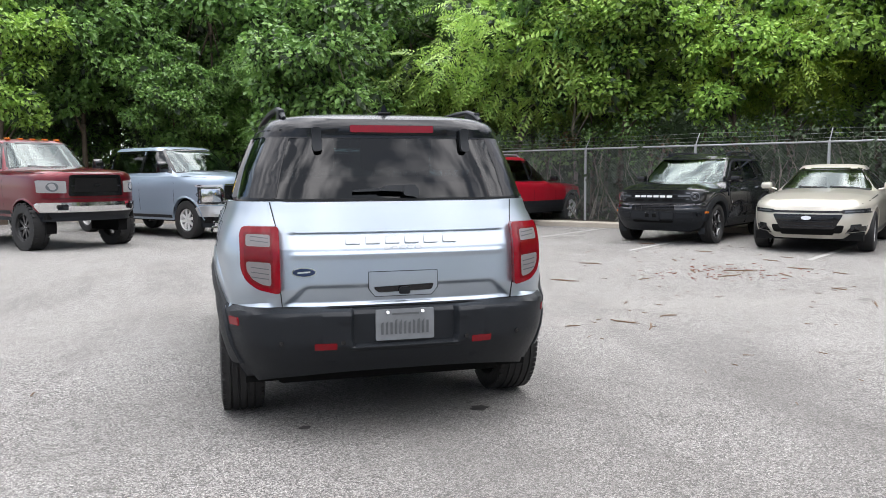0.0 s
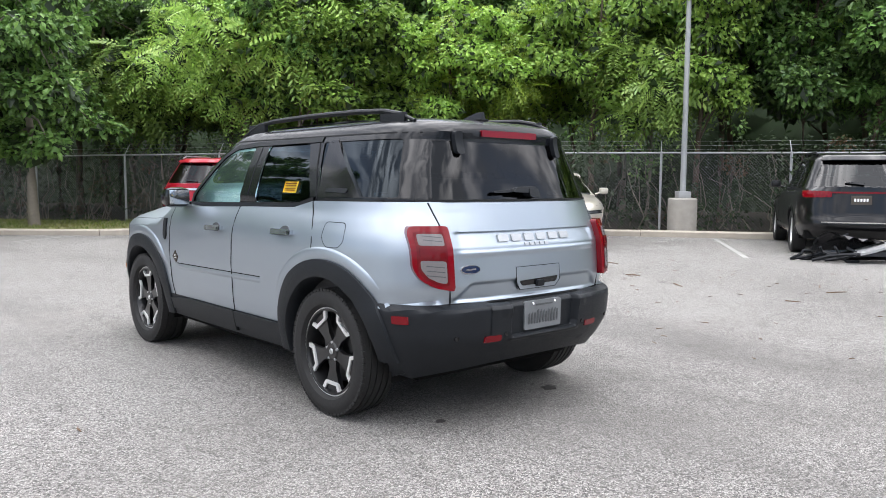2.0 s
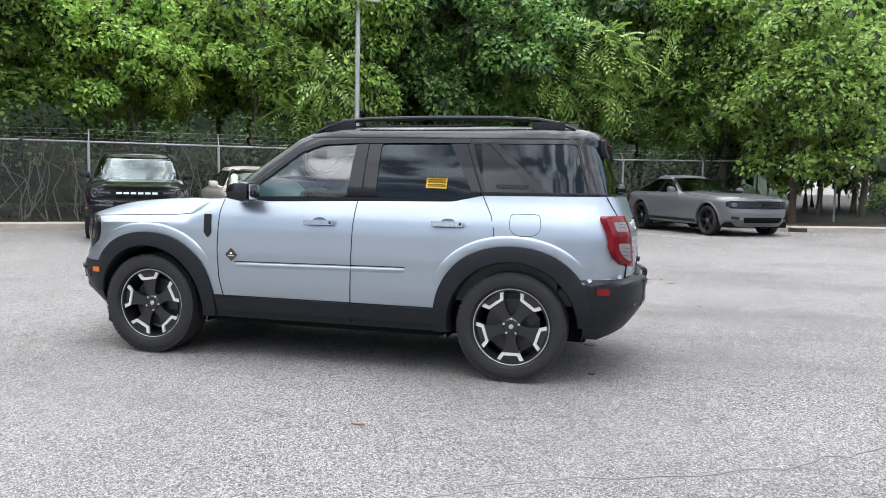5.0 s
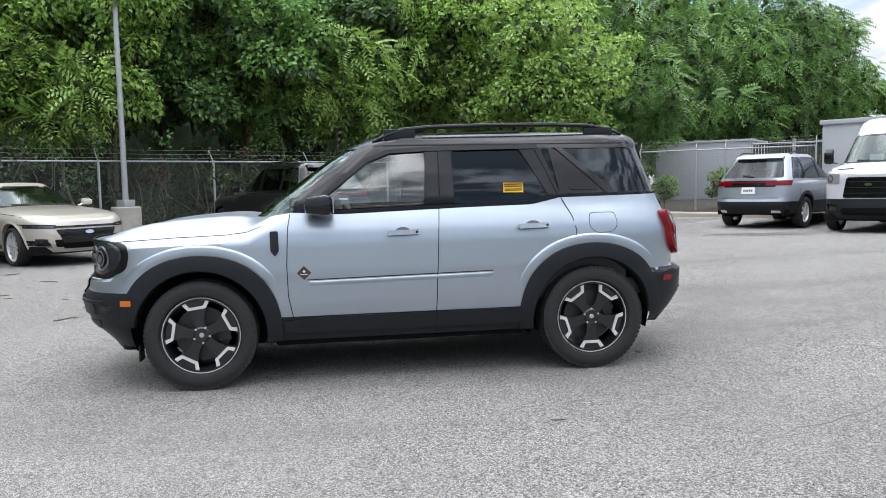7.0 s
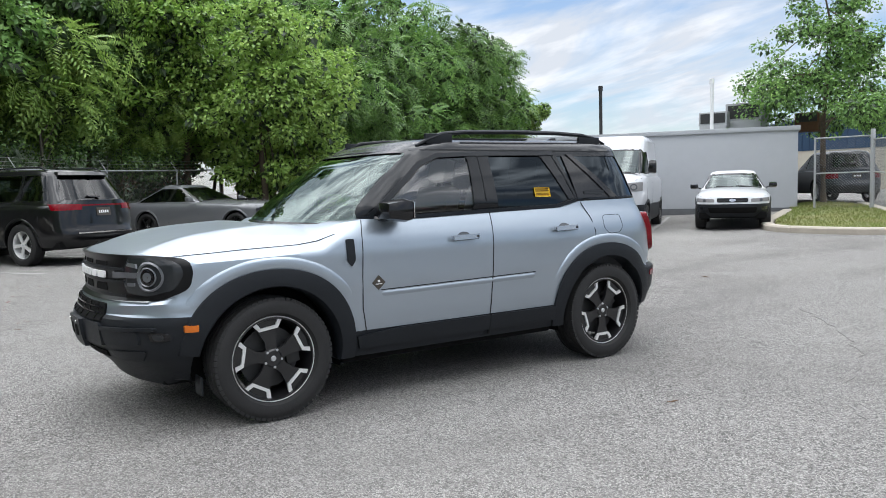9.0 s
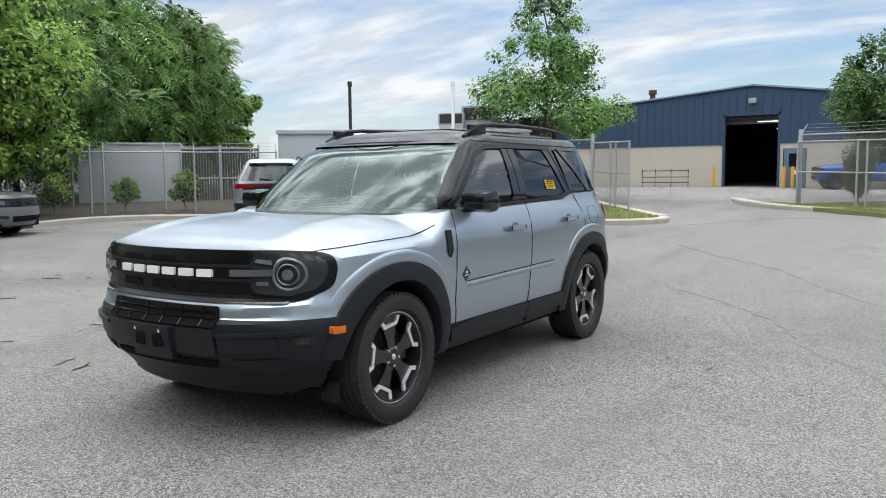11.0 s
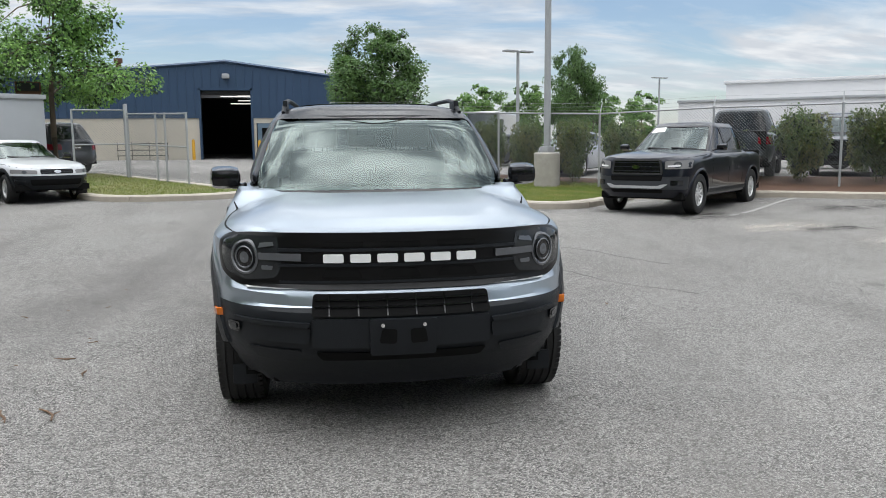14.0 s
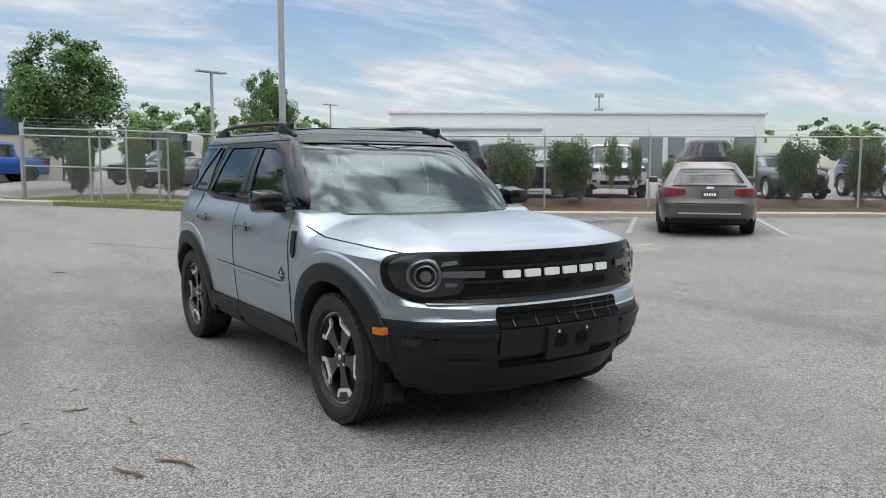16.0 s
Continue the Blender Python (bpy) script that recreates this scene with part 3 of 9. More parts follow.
def relief_panel(fn, a0, a1, b0, b1, na, nb, relief):
    """A fine grid on a surface, pushed in and out by relief(a, b)."""
    bm = bmesh.new()
    rows = []
    for j in range(nb + 1):
        b = b0 + (b1 - b0) * j / nb
        lo, hi = (a0(b), a1(b)) if callable(a0) else (a0, a1)
        rows.append([bm.verts.new(fn(lo + (hi - lo) * i / na, b, relief(lo + (hi - lo) * i / na, b))) for i in range(na + 1)])
    for r, q in zip(rows, rows[1:]):
        for i in range(na):
            bm.faces.new((r[i], r[i + 1], q[i + 1], q[i]))
    bmesh.ops.recalc_face_normals(bm, faces=bm.faces)
    return bm

# ---- wheels ----
def plate_x(bm, poly, x0, x1):
    """A plate with outline poly (y, z) between x0 and x1."""
    a = [bm.verts.new((x0, p[0], p[1])) for p in poly]
    b = [bm.verts.new((x1, p[0], p[1])) for p in poly]
    bm.faces.new(a[::-1])
    bm.faces.new(b)
    for i in range(len(poly)):
        bm.faces.new((a[i - 1], a[i], b[i], b[i - 1]))


WHEELS = {}


def wheel_meshes(r, width, rim, style, spokes, fine):
    """Meshes of a wheel whose outer face looks along +x; the hub's middle is the origin."""
    key = (r, width, rim, style, spokes, fine)
    if key in WHEELS:
        return WHEELS[key]
    h = width / 2
    n = 96 if fine else 40
    side = [(rim, -h * 0.72), (rim + 0.02, -h * 0.98), (rim + (r - rim) * 0.5, -h * 1.06), (r - 0.022, -h * 0.98), (r - 0.006, -h * 0.86)]
    tread = []
    if fine:
        for g in (-0.55, -0.19, 0.19, 0.55):
            tread += [(r, (g - 0.055) * h), (r - 0.008, (g - 0.04) * h), (r - 0.008, (g + 0.04) * h), (r, (g + 0.055) * h)]
    else:
        tread = [(r, -0.6 * h), (r, 0.6 * h)]
    prof = side + tread + [(a, -b) for a, b in side[::-1]]
    bm = bmesh.new()
    add_lathe(bm, prof, n)
    if fine or style == "offroad":
        k = 64 if fine else 30
        for j in range(k):
            a = 2 * math.pi * j / k
            for s in (-1, 1):
                big = style == "offroad"
                d0, d1 = (r - 0.03, r + 0.012) if big else (r - 0.022, r - 0.0035)
                m = pose(0, 0, 0, math.degrees(a)) @ pose(s * h * (0.72 if big else 0.87), 0, 0)
                wd = 0.028 if big else 0.013
                add_box(bm, (-h * (0.3 if big else 0.10), -wd, d0), (h * (0.3 if big else 0.10), wd, d1), m)
    tyre = to_mesh("tyre", bm, M_RUBBER, 30)
    face = h * 0.62
    # barrel and brake
    bm = bmesh.new()
    add_lathe(bm, [(rim - 0.002, -h * 0.75), (rim - 0.004, face + 0.02), (rim - 0.012, face + 0.02), (rim - 0.03, face - 0.03), (rim - 0.035, -h * 0.7)], n)
    barrel = to_mesh("wheel", bm, M_RIMDARK if style in ("hero", "black", "offroad") else M_ALLOY)
    bm = bmesh.new()
    add_lathe(bm, [(0.0, 0.0), (rim * 0.72, 0.0), (rim * 0.72, -0.02), (0.0, -0.02)], 32)
    add_box(bm, (-0.03, rim * 0.38, -0.07), (0.025, rim * 0.72, 0.07), None, 0.008)
    brake = to_mesh("brake_disc", bm, M_STEEL_DARK)
    # spokes
    bm = bmesh.new()
    trim = bmesh.new()
    two = 2 * math.pi
    if style == "hero":
        for k in range(spokes):
            a = two * k / spokes
            rot = lambda pts: [(p[0] * math.cos(a) + p[1] * math.sin(a), -p[0] * math.sin(a) + p[1] * math.cos(a)) for p in pts]
            plate_x(bm, rot([(-0.034, 0.03), (-0.032, 0.10), (-0.056, rim - 0.080), (-0.090, rim - 0.016), (0.090, rim - 0.016), (0.056, rim - 0.080), (0.032, 0.10), (0.034, 0.03)]), face - 0.030, face - 0.004)
            plate_x(trim, rot([(-0.057, rim - 0.076), (-0.045, rim - 0.058), (0.045, rim - 0.058), (0.057, rim - 0.076)]), face - 0.008, face + 0.007)
            for s in (-1, 1):
                pts = [(s * 0.045, rim - 0.058), (s * 0.057, rim - 0.076), (s * 0.098, rim - 0.020), (s * 0.074, rim - 0.008)]
                plate_x(trim, rot(pts if s > 0 else pts[::-1]), face - 0.008, face + 0.007)
            plate_x(bm, rot([(-0.046, rim - 0.050), (-0.062, rim - 0.012), (0.062, rim - 0.012), (0.046, rim - 0.050)]), face - 0.04, face - 0.014)
        add_lathe(trim, [(rim - 0.008, face - 0.008), (rim - 0.007, face + 0.012), (rim + 0.003, face + 0.016), (rim + 0.005, face)], n)
        for f in trim.faces:
            f.normal_update()
        bmesh.ops.recalc_face_normals(trim, faces=trim.faces)
    else:
        wide = {"five": 0.034, "split": 0.016, "multi": 0.013, "black": 0.026, "offroad": 0.030, "steel": 0.05}[style]
        for k in range(spokes):
            a = two * k / spokes
            for off in ((-0.055, 0.055) if style == "split" else (0,)):
                rot = lambda pts: [(p[0] * math.cos(a) + p[1] * math.sin(a), -p[0] * math.sin(a) + p[1] * math.cos(a)) for p in pts]
                plate_x(bm, rot([(off * 0.35 - wide * 0.8, 0.03), (off - wide, rim - 0.008), (off + wide, rim - 0.008), (off * 0.35 + wide * 0.8, 0.03)]), face - 0.02, face + 0.002)
        add_lathe(trim, [(rim - 0.014, face - 0.004), (rim - 0.012, face + 0.014), (rim - 0.003, face + 0.016), (rim - 0.001, face)], n)
    add_lathe(bm, [(0.0, face + 0.004), (0.045, face + 0.004), (0.065, face - 0.012), (0.07, face - 0.03)], 24)
    dark = style in ("hero", "black", "offroad")
    rim_me = to_mesh("rim", bm, M_RIMDARK if dark else M_ALLOY)
    lip = to_mesh("rim_trim", trim, M_RIMDARK if style in ("black", "offroad") else M_ALLOY)
    bm = bmesh.new()
    add_lathe(bm, [(0.0, face + 0.010), (0.013, face + 0.010), (0.017, face + 0.004)], 20)
    for k in range(5):
        a = two * (k + 0.5) / 5
        add_lathe(bm, [(0.0, face + 0.006), (0.0075, face + 0.005), (0.009, face - 0.012)], 8)
        for v in bm.verts[-24:]:
            v.co.y, v.co.z = v.co.y + 0.052 * math.sin(a), v.co.z + 0.052 * math.cos(a)
    hub = to_mesh("hub_cap", bm, M_SATIN)
    WHEELS[key] = (tyre, barrel, brake, rim_me, lip, hub)
    return WHEELS[key]


def add_wheels(car, track, wb0, wb1, r, width, rim, style="five", spokes=5, fine=False, turn=(0, 0, 0, 0)):
    tyre, barrel, brake, rim_me, lip, hub = wheel_meshes(r, width, rim, style, spokes, fine)
    k = 0
    for y in (wb0, wb1):
        for s in (-1, 1):
            w = part("wheel", barrel, None, car)
            w.matrix_local = pose(s * track, y, r, 0, 0, 0 if s > 0 else 180) @ pose(0, 0, 0, turn[k])
            part("tyre", tyre, None, w, "black rubber tyre")
            part("rim", rim_me, None, w)
            part("rim_trim", lip, None, w)
            part("hub_cap", hub, None, w)
            part("brake_disc", brake, None, w)
            k += 1


def wheel_well(yc, zc, r, x0, x1, s, skin=None):
    bm = bmesh.new()
    prev = None
    for j in range(21):
        a = math.pi * (-0.08 + 1.16 * j / 20)
        y, z = yc + r * math.cos(a), zc + r * math.sin(a)
        xo = min(x1, skin(y, max(z, 0.32)) - 0.02) if skin else x1
        row = [bm.verts.new((s * x0, y, z)), bm.verts.new((s * xo, y, z))]
        if prev:
            bm.faces.new((prev[0], prev[1], row[1], row[0]))
        prev = row
    ring = [bm.verts.new((s * x0, yc + r * math.cos(math.pi * (-0.08 + 1.16 * j / 20)), zc + r * math.sin(math.pi * (-0.08 + 1.16 * j / 20)))) for j in range(21)]
    bm.faces.new(ring)
    return bm


def seat(parent, x, y, z, width, mat_, rest=True):
    bm = bmesh.new()
    add_box(bm, (x - width / 2, y - 0.26, z), (x + width / 2, y + 0.26, z + 0.16), None, 0.05)
    m = pose(x, y - 0.24, z + 0.1, 14)
    add_box(bm, (-width / 2, -0.08, 0), (width / 2, 0.06, 0.60), m, 0.05)
    n = 1 if width < 0.7 else 3
    for k in range(n):
        hx = 0 if n == 1 else (k - 1) * width * 0.33
        add_box(bm, (hx - 0.13, -0.05, 0.64), (hx + 0.13, 0.05, 0.83), m, 0.035)
        for q in (-0.05, 0.05):
            add_tube(bm, [m @ Vector((hx + q, 0, 0.58)), m @ Vector((hx + q, 0, 0.67))], 0.008, 6)
    return part("seat", bm, mat_, parent, "grey cloth seat with headrest")

# ---- the silver SUV in the middle ----
hero = thing("compact_suv", "silver compact SUV with black roof and cladding, parked on asphalt", "car")
HW = lin((0.2, 0.845), (0.30, 0.865), (0.42, 0.895), (0.55, 0.915), (0.70, 0.925), (0.76, 0.932), (0.95, 0.930), (1.03, 0.918), (1.10, 0.893), (1.16, 0.865), (1.23, 0.848))
HYF = lin((0.2, 1.98), (0.30, 2.05), (0.36, 2.11), (0.42, 2.175), (0.48, 2.205), (0.60, 2.22), (0.642, 2.215), (0.657, 2.19), (0.732, 2.175), (0.75, 2.14), (0.97, 2.135), (0.985, 2.155), (1.02, 2.145), (1.25, 2.05))
HYR = lin((0.3, -2.03), (0.40, -2.11), (0.50, -2.17), (0.655, -2.18), (0.675, -2.165), (0.690, -2.09), (0.78, -2.105), (0.98, -2.085), (1.05, -2.06), (1.22, -2.00), (1.3, -1.985))
HTOP = lin((2.3, 0.975), (2.14, 0.985), (1.9, 1.012), (1.5, 1.030), (1.02, 1.045), (0.86, 1.130), (0.72, 1.150), (0.4, 1.132), (-0.4, 1.155), (-0.92, 1.165), (-1.12, 1.208), (-2.2, 1.222))
HBOT = lin((2.3, 0.24), (1.9, 0.245), (1.7, 0.30), (-1.7, 0.30), (-1.85, 0.28), (-2.02, 0.33), (-2.2, 0.40))
hull = Shell(HW, HYF, HYR, HTOP, HBOT, (10, 2.1), (11, 3.1), 0.0,
             lambda y, z: 1 - 0.105 * smooth(y, 0.70, 1.05) * max(0.0, 1 - (HTOP(y) - z) / 0.085) ** 2)
HCROWN = lin((2.16, 0.0), (2.08, 0.045), (1.95, 0.085), (1.7, 0.115), (1.2, 0.125), (1.04, 0.105), (0.90, 0.030), (0.80, 0.0), (-2.2, 0.0))
hb = hull.build(190, 30, HCROWN, 5, True, 43)
for v in hb.verts:
    x, y, z = v.co
    # two soft ridges along the hood
    if 0.9 < y < 2.1 and z > HTOP(y) - 0.01:
        c = 0.50 + 0.10 * (y - 0.9) / 1.2
        v.co.z += 0.016 * math.exp(-((abs(x) - c) / 0.085) ** 2) * smooth(y, 0.92, 1.1) * (1 - smooth(y, 1.75, 2.05))
    # room behind the plate and the tailgate
    if y < -1.9 and 0.44 < z < 0.70 and abs(x) < 0.41:
        v.co.y += 0.055 * smooth(0.41 - abs(x), 0.0, 0.05) * smooth(z, 0.44, 0.48)
    # room behind the tailgate's pressings
    if y < -1.9 and 0.68 < z < 1.23 and abs(x) < 0.66:
        v.co.y += 0.030 * smooth(0.60 - abs(x), 0.0, 0.05) * smooth(z, 0.68, 0.73) * (1 - smooth(z, 1.18, 1.23))
for zc in (0.462, 0.657, 0.692):
    bmesh.ops.bisect_plane(hb, geom=hb.verts[:] + hb.edges[:] + hb.faces[:], plane_co=(0, 0, zc), plane_no=(0, 0, 1), dist=1e-5)
WB = 1.335
for yc in (WB, -WB):
    open_arch(hb, yc, 0.362, 0.455)


def clad_zone(c):
    if c.z < 0.46:
        return True
    if c.y > WB + 0.2:
        return c.z < 0.657
    if c.y < -WB - 0.2:
        return c.z < 0.692
    return False


part("body", take(hb, lambda c: not clad_zone(c) and not (-1.9 < c.y < 0.80 and abs(c.x) < 0.74 and c.z > HTOP(c.y) - 0.012)), M_SILVER, hero, "silver-blue metallic body panels", 28)
part("front_bumper", take(hb, lambda c: clad_zone(c) and c.y > WB), M_CLAD, hero, "black grained plastic front bumper")
part("rear_bumper", take(hb, lambda c: clad_zone(c) and c.y < -WB), M_CLAD, hero, "black grained plastic rear bumper")
part("rocker_panel", take(hb, lambda c: clad_zone(c) and abs(c.y) < WB and c.x < 0), M_CLAD, hero, "black plastic rocker panel")
part("rocker_panel", take(hb, lambda c: clad_zone(c) and abs(c.y) < WB and c.x > 0), M_CLAD, hero, "black plastic rocker panel")
hb.free()
ub = box((-0.62, -1.80, 0.235), (0.62, 1.90, 0.52), 0.03)
add_box(ub, (-0.80, -0.86, 0.25), (0.80, 0.86, 0.40), None, 0.02)
part("underbody", ub, M_DARK, hero)
for yc in (WB, -WB):
    for s in (-1, 1):
        part("wheel_well", wheel_well(yc, 0.365, 0.452, 0.58, 0.90, s, hull.x), M_DARK, hero)
HNOSE, HTAIL = hull.nose(), hull.tail()
FASCIA_Z = lin((0.2, 0.17), (0.44, 0.402), (0.50, 0.455), (0.655, 0.622), (0.766, 0.738), (0.895, 0.880), (0.99, 0.99), (1.2, 1.2))


def FRONT(x, z, o):
    """The nose with its bumper and grille heights drawn down to where they sit."""
    y = hull.front(x, FASCIA_Z(z))
    return (x * hull.shoulder(y, FASCIA_Z(z)), y + o, FASCIA_Z(z))



# arch flares
for yc in (WB, -WB):
    for s in (-1, 1):
        bm = bmesh.new()
        prev = None
        for j in range(45):
            a0, a1 = (0.05, 1.075) if yc > 0 else (-0.075, 0.99)
            a = math.pi * (a0 + (a1 - a0) * j / 44)
            # squared shoulders, as the real arches have
            sq = 1 + 0.035 * abs(math.sin(2 * a)) ** 2
            row = []
            for r, o in ((0.530 * sq, -0.004), (0.527 * sq, 0.016), (0.475 * sq, 0.026), (0.432, 0.022), (0.424, 0.010), (0.424, -0.16)):
                y, z = yc + r * math.cos(a), 0.362 + r * math.sin(a)
                z = max(z, 0.30)
                ys = min(max(y, -1.98), 1.93)
                row.append(bm.verts.new((s * (max(hull.x(ys, z), 0.80) + o), y, z)))
            if prev:
                for k in range(5):
                    bm.faces.new((prev[k], prev[k + 1], row[k + 1], row[k]))
            prev = row
        bmesh.ops.recalc_face_normals(bm, faces=bm.faces)
        part("arch_flare", bm, M_CLAD, hero, "black plastic wheel arch flare")
        bm = bmesh.new()
        prev = None
        for j in range(41):
            a = math.pi * (0.16 + 0.70 * j / 40) if yc > 0 else math.pi * (0.10 + 0.72 * j / 40)
            sq = 1 + 0.035 * abs(math.sin(2 * a)) ** 2
            fade = smooth(j, 0, 8) * (1 - smooth(j, 32, 40))
            row = []
            for r, o in ((0.520, 0.002), (0.545, 0.010), (0.580, 0.0085), (0.588, 0.006), (0.600, -0.004)):
                y, z = yc + r * sq * math.cos(a), 0.362 + r * sq * math.sin(a)
                ys = min(max(y, -1.98), 1.93)
                row.append(bm.verts.new((s * (hull.x(ys, z) - 0.003 + (o + 0.003) * fade), y, z)))
            if prev:
                for k in range(4):
                    bm.faces.new((prev[k], prev[k + 1], row[k + 1], row[k]))
            prev = row
        bmesh.ops.recalc_face_normals(bm, faces=bm.faces)
        part("arch_crease", bm, M_SILVER, hero, "silver pressed edge over the wheel arch", 40)

# cabin
GYF = lin((1.10, 1.019), (1.17, 0.93), (1.30, 0.765), (1.45, 0.56), (1.57, 0.385), (1.63, 0.24), (1.68, 0.0))
GYR = lin((1.10, -1.93), (1.22, -1.965), (1.55, -1.86), (1.60, -1.865), (1.645, -1.84), (1.67, -1.76), (1.70, -1.7))
GW = lin((1.10, 0.780), (1.16, 0.812), (1.22, 0.826), (1.40, 0.770), (1.56, 0.700), (1.61, 0.672), (1.645, 0.640), (1.665, 0.60), (1.70, 0.56))
GTOP = lin((0.4, 1.612), (0.2, 1.632), (-0.2, 1.650), (-1.0, 1.660), (-1.75, 1.655), (-1.9, 1.64))
cabin = Shell(GW, GYF, GYR, GTOP, lambda y: 1.105, (11, 3.2), (11, 3.5), -0.5)
gb = cabin.build(150, 22, lambda y: 0.045, 4, True, 15)
# window openings
W_FRONT = rounded([(0.60, 1.163), (0.455, 1.165), (-0.165, 1.178), (-0.195, 1.545), (0.055, 1.532), (0.20, 1.475)], 0.03, 3)
W_REAR = rounded([(-0.375, 1.185), (-0.375, 1.548), (-0.865, 1.553), (-1.045, 1.225), (-0.93, 1.192)], 0.025, 3)
W_QUART = rounded([(-1.13, 1.238), (-1.02, 1.553), (-1.70, 1.555), (-1.79, 1.240)], 0.02, 3)
WSHIELD = rounded([(-0.780, 1.13), (-0.650, 1.575), (0.650, 1.575), (0.780, 1.13)], 0.03, 3)
WTAIL = rounded([(-0.640, 1.222), (-0.575, 1.545), (0.575, 1.545), (0.640, 1.222)], 0.03, 3)
for s in (-1, 1):
    for poly in (W_FRONT, W_REAR, W_QUART):
        cut(gb, poly, (1, 2), lambda c, s=s: c.x * s > 0.4)
cut(gb, WSHIELD, (0, 2), lambda c: c.y > 0.2 and c.z < 1.6)
cut(gb, WTAIL, (0, 2), lambda c: c.y < -1.8)
part("roof", gb, M_ROOF, hero, "gloss black roof and pillars", 30)
for s in (-1, 1):
    part("front_door_window", patch(W_FRONT, cabin.side(s), -0.008, 0.08, 0.012), M_GLASS, hero, "clear side glass")
    part("rear_door_window", patch(W_REAR, cabin.side(s), -0.008, 0.08, 0.012), M_PRIVACY, hero, "dark privacy glass")
    part("quarter_window", patch(W_QUART, cabin.side(s), -0.006, 0.08, 0.010), M_PRIVACY, hero, "dark privacy glass")
    # slanted pillar bar over the quarter glass, its vent, and door window pillar
    part("slanted_pillar", patch([(-1.12, 1.565), (-1.17, 1.565), (-1.55, 1.235), (-1.47, 1.232), (-1.14, 1.545)], cabin.side(s), 0.012, 0.06, 0.01), M_GLOSSBLACK, hero, "black slanted pillar trim")
    part("quarter_panel_insert", patch([(-1.075, 1.555), (-1.135, 1.545), (-1.47, 1.235), (-1.13, 1.232)], cabin.side(s), 0.004, 0.06, 0.006), M_GLOSSBLACK, hero)
    part("pillar_vent", patch(rounded([(-1.20, 1.262), (-1.20, 1.285), (-1.42, 1.285), (-1.40, 1.258)], 0.01, 2), cabin.side(s), 0.009, 0.08, 0.003), M_CLAD, hero)
    part("belt_trim", line_patch([(0.72, 1.152), (0.45, 1.146), (-0.4, 1.168), (-0.93, 1.180), (-1.10, 1.218)], 0.026, cabin.side(s), 0.016, 0.012), M_CLAD, hero)
    part("window_frame", line_patch([(0.64, 1.160), (0.215, 1.495), (0.06, 1.552), (-0.22, 1.566), (-1.0, 1.572)], 0.030, cabin.side(s), 0.007, 0.008), M_CLAD, hero)
    part("gutter_line", line_patch([(0.38, 1.590), (0.0, 1.592), (-1.0, 1.590), (-1.84, 1.588)], 0.008, cabin.side(s), 0.0015, 0.004), M_GROOVE, hero)
    part("rear_corner_glass", patch([(-1.80, 1.236), (-1.715, 1.552), (-1.80, 1.552), (-1.90, 1.236)], cabin.side(s), 0.003, 0.04, 0.004), M_GLOSSBLACK, hero)
    part("door_pillar_gap", line_patch([(-0.272, 1.155), (-0.285, 1.570)], 0.008, cabin.side(s), 0.002, 0.004), M_GROOVE, hero)
    part("door_pillar_gap", line_patch([(-1.115, 1.215), (-0.965, 1.585)], 0.010, cabin.side(s), 0.003, 0.004), M_GROOVE, hero)
part("windshield", patch(WSHIELD, cabin.nose(), -0.004, 0.09, 0.010), M_WSHIELD, hero, "clear windshield reflecting sky")
part("rear_window", patch(WTAIL, cabin.tail(), -0.002, 0.09, 0.010), M_PRIVACY_REAR, hero, "dark rear window")
# roof rails
for s in (-1, 1):
    bm = bmesh.new()
    pts = [(s * 0.612, 0.16, 1.622), (s * 0.606, 0.06, 1.668), (s * 0.600, -0.06, 1.706), (s * 0.595, -0.25, 1.722), (s * 0.585, -0.7, 1.732), (s * 0.572, -1.15, 1.732), (s * 0.562, -1.42, 1.722), (s * 0.556, -1.56, 1.700), (s * 0.552, -1.68, 1.658)]
    add_tube(bm, pts, [0.014, 0.018, 0.020, 0.021, 0.021, 0.021, 0.020, 0.018, 0.012], 8, True, 0.75)
    for y, x in ((-0.03, 0.603), (-1.50, 0.560)):
        v = add_box(bm, (s * x - 0.015, y - 0.11, 1.640), (s * x + 0.015, y + 0.11, 1.708), None, 0.007)
    part("roof_rail", bm, M_CLAD, hero, "black raised roof rail")
part("roof_panel_edge", patch(rounded([(-0.50, -0.05), (0.50, -0.05), (0.50, -0.95), (-0.50, -0.95)], 0.06, 3), lambda x, y, o: (x, y, GTOP(y) + 0.045 * (1 - abs(x / 0.64) ** 4) + o), 0.006, 0.15, 0.004), M_GLOSSBLACK, hero, "dark glass sunroof panel")
ant = bmesh.new()
add_box(ant, (-0.035, -1.66, 1.685), (0.035, -1.44, 1.70), None, 0.004)
v = add_box(ant, (-0.020, -1.65, 1.695), (0.020, -1.47, 1.738))
for q in v:
    if q.co.z > 1.72:
        q.co.y = -1.60 if q.co.y > -1.6 else -1.65
        q.co.x *= 0.3
part("antenna", ant, M_GLOSSBLACK, hero)
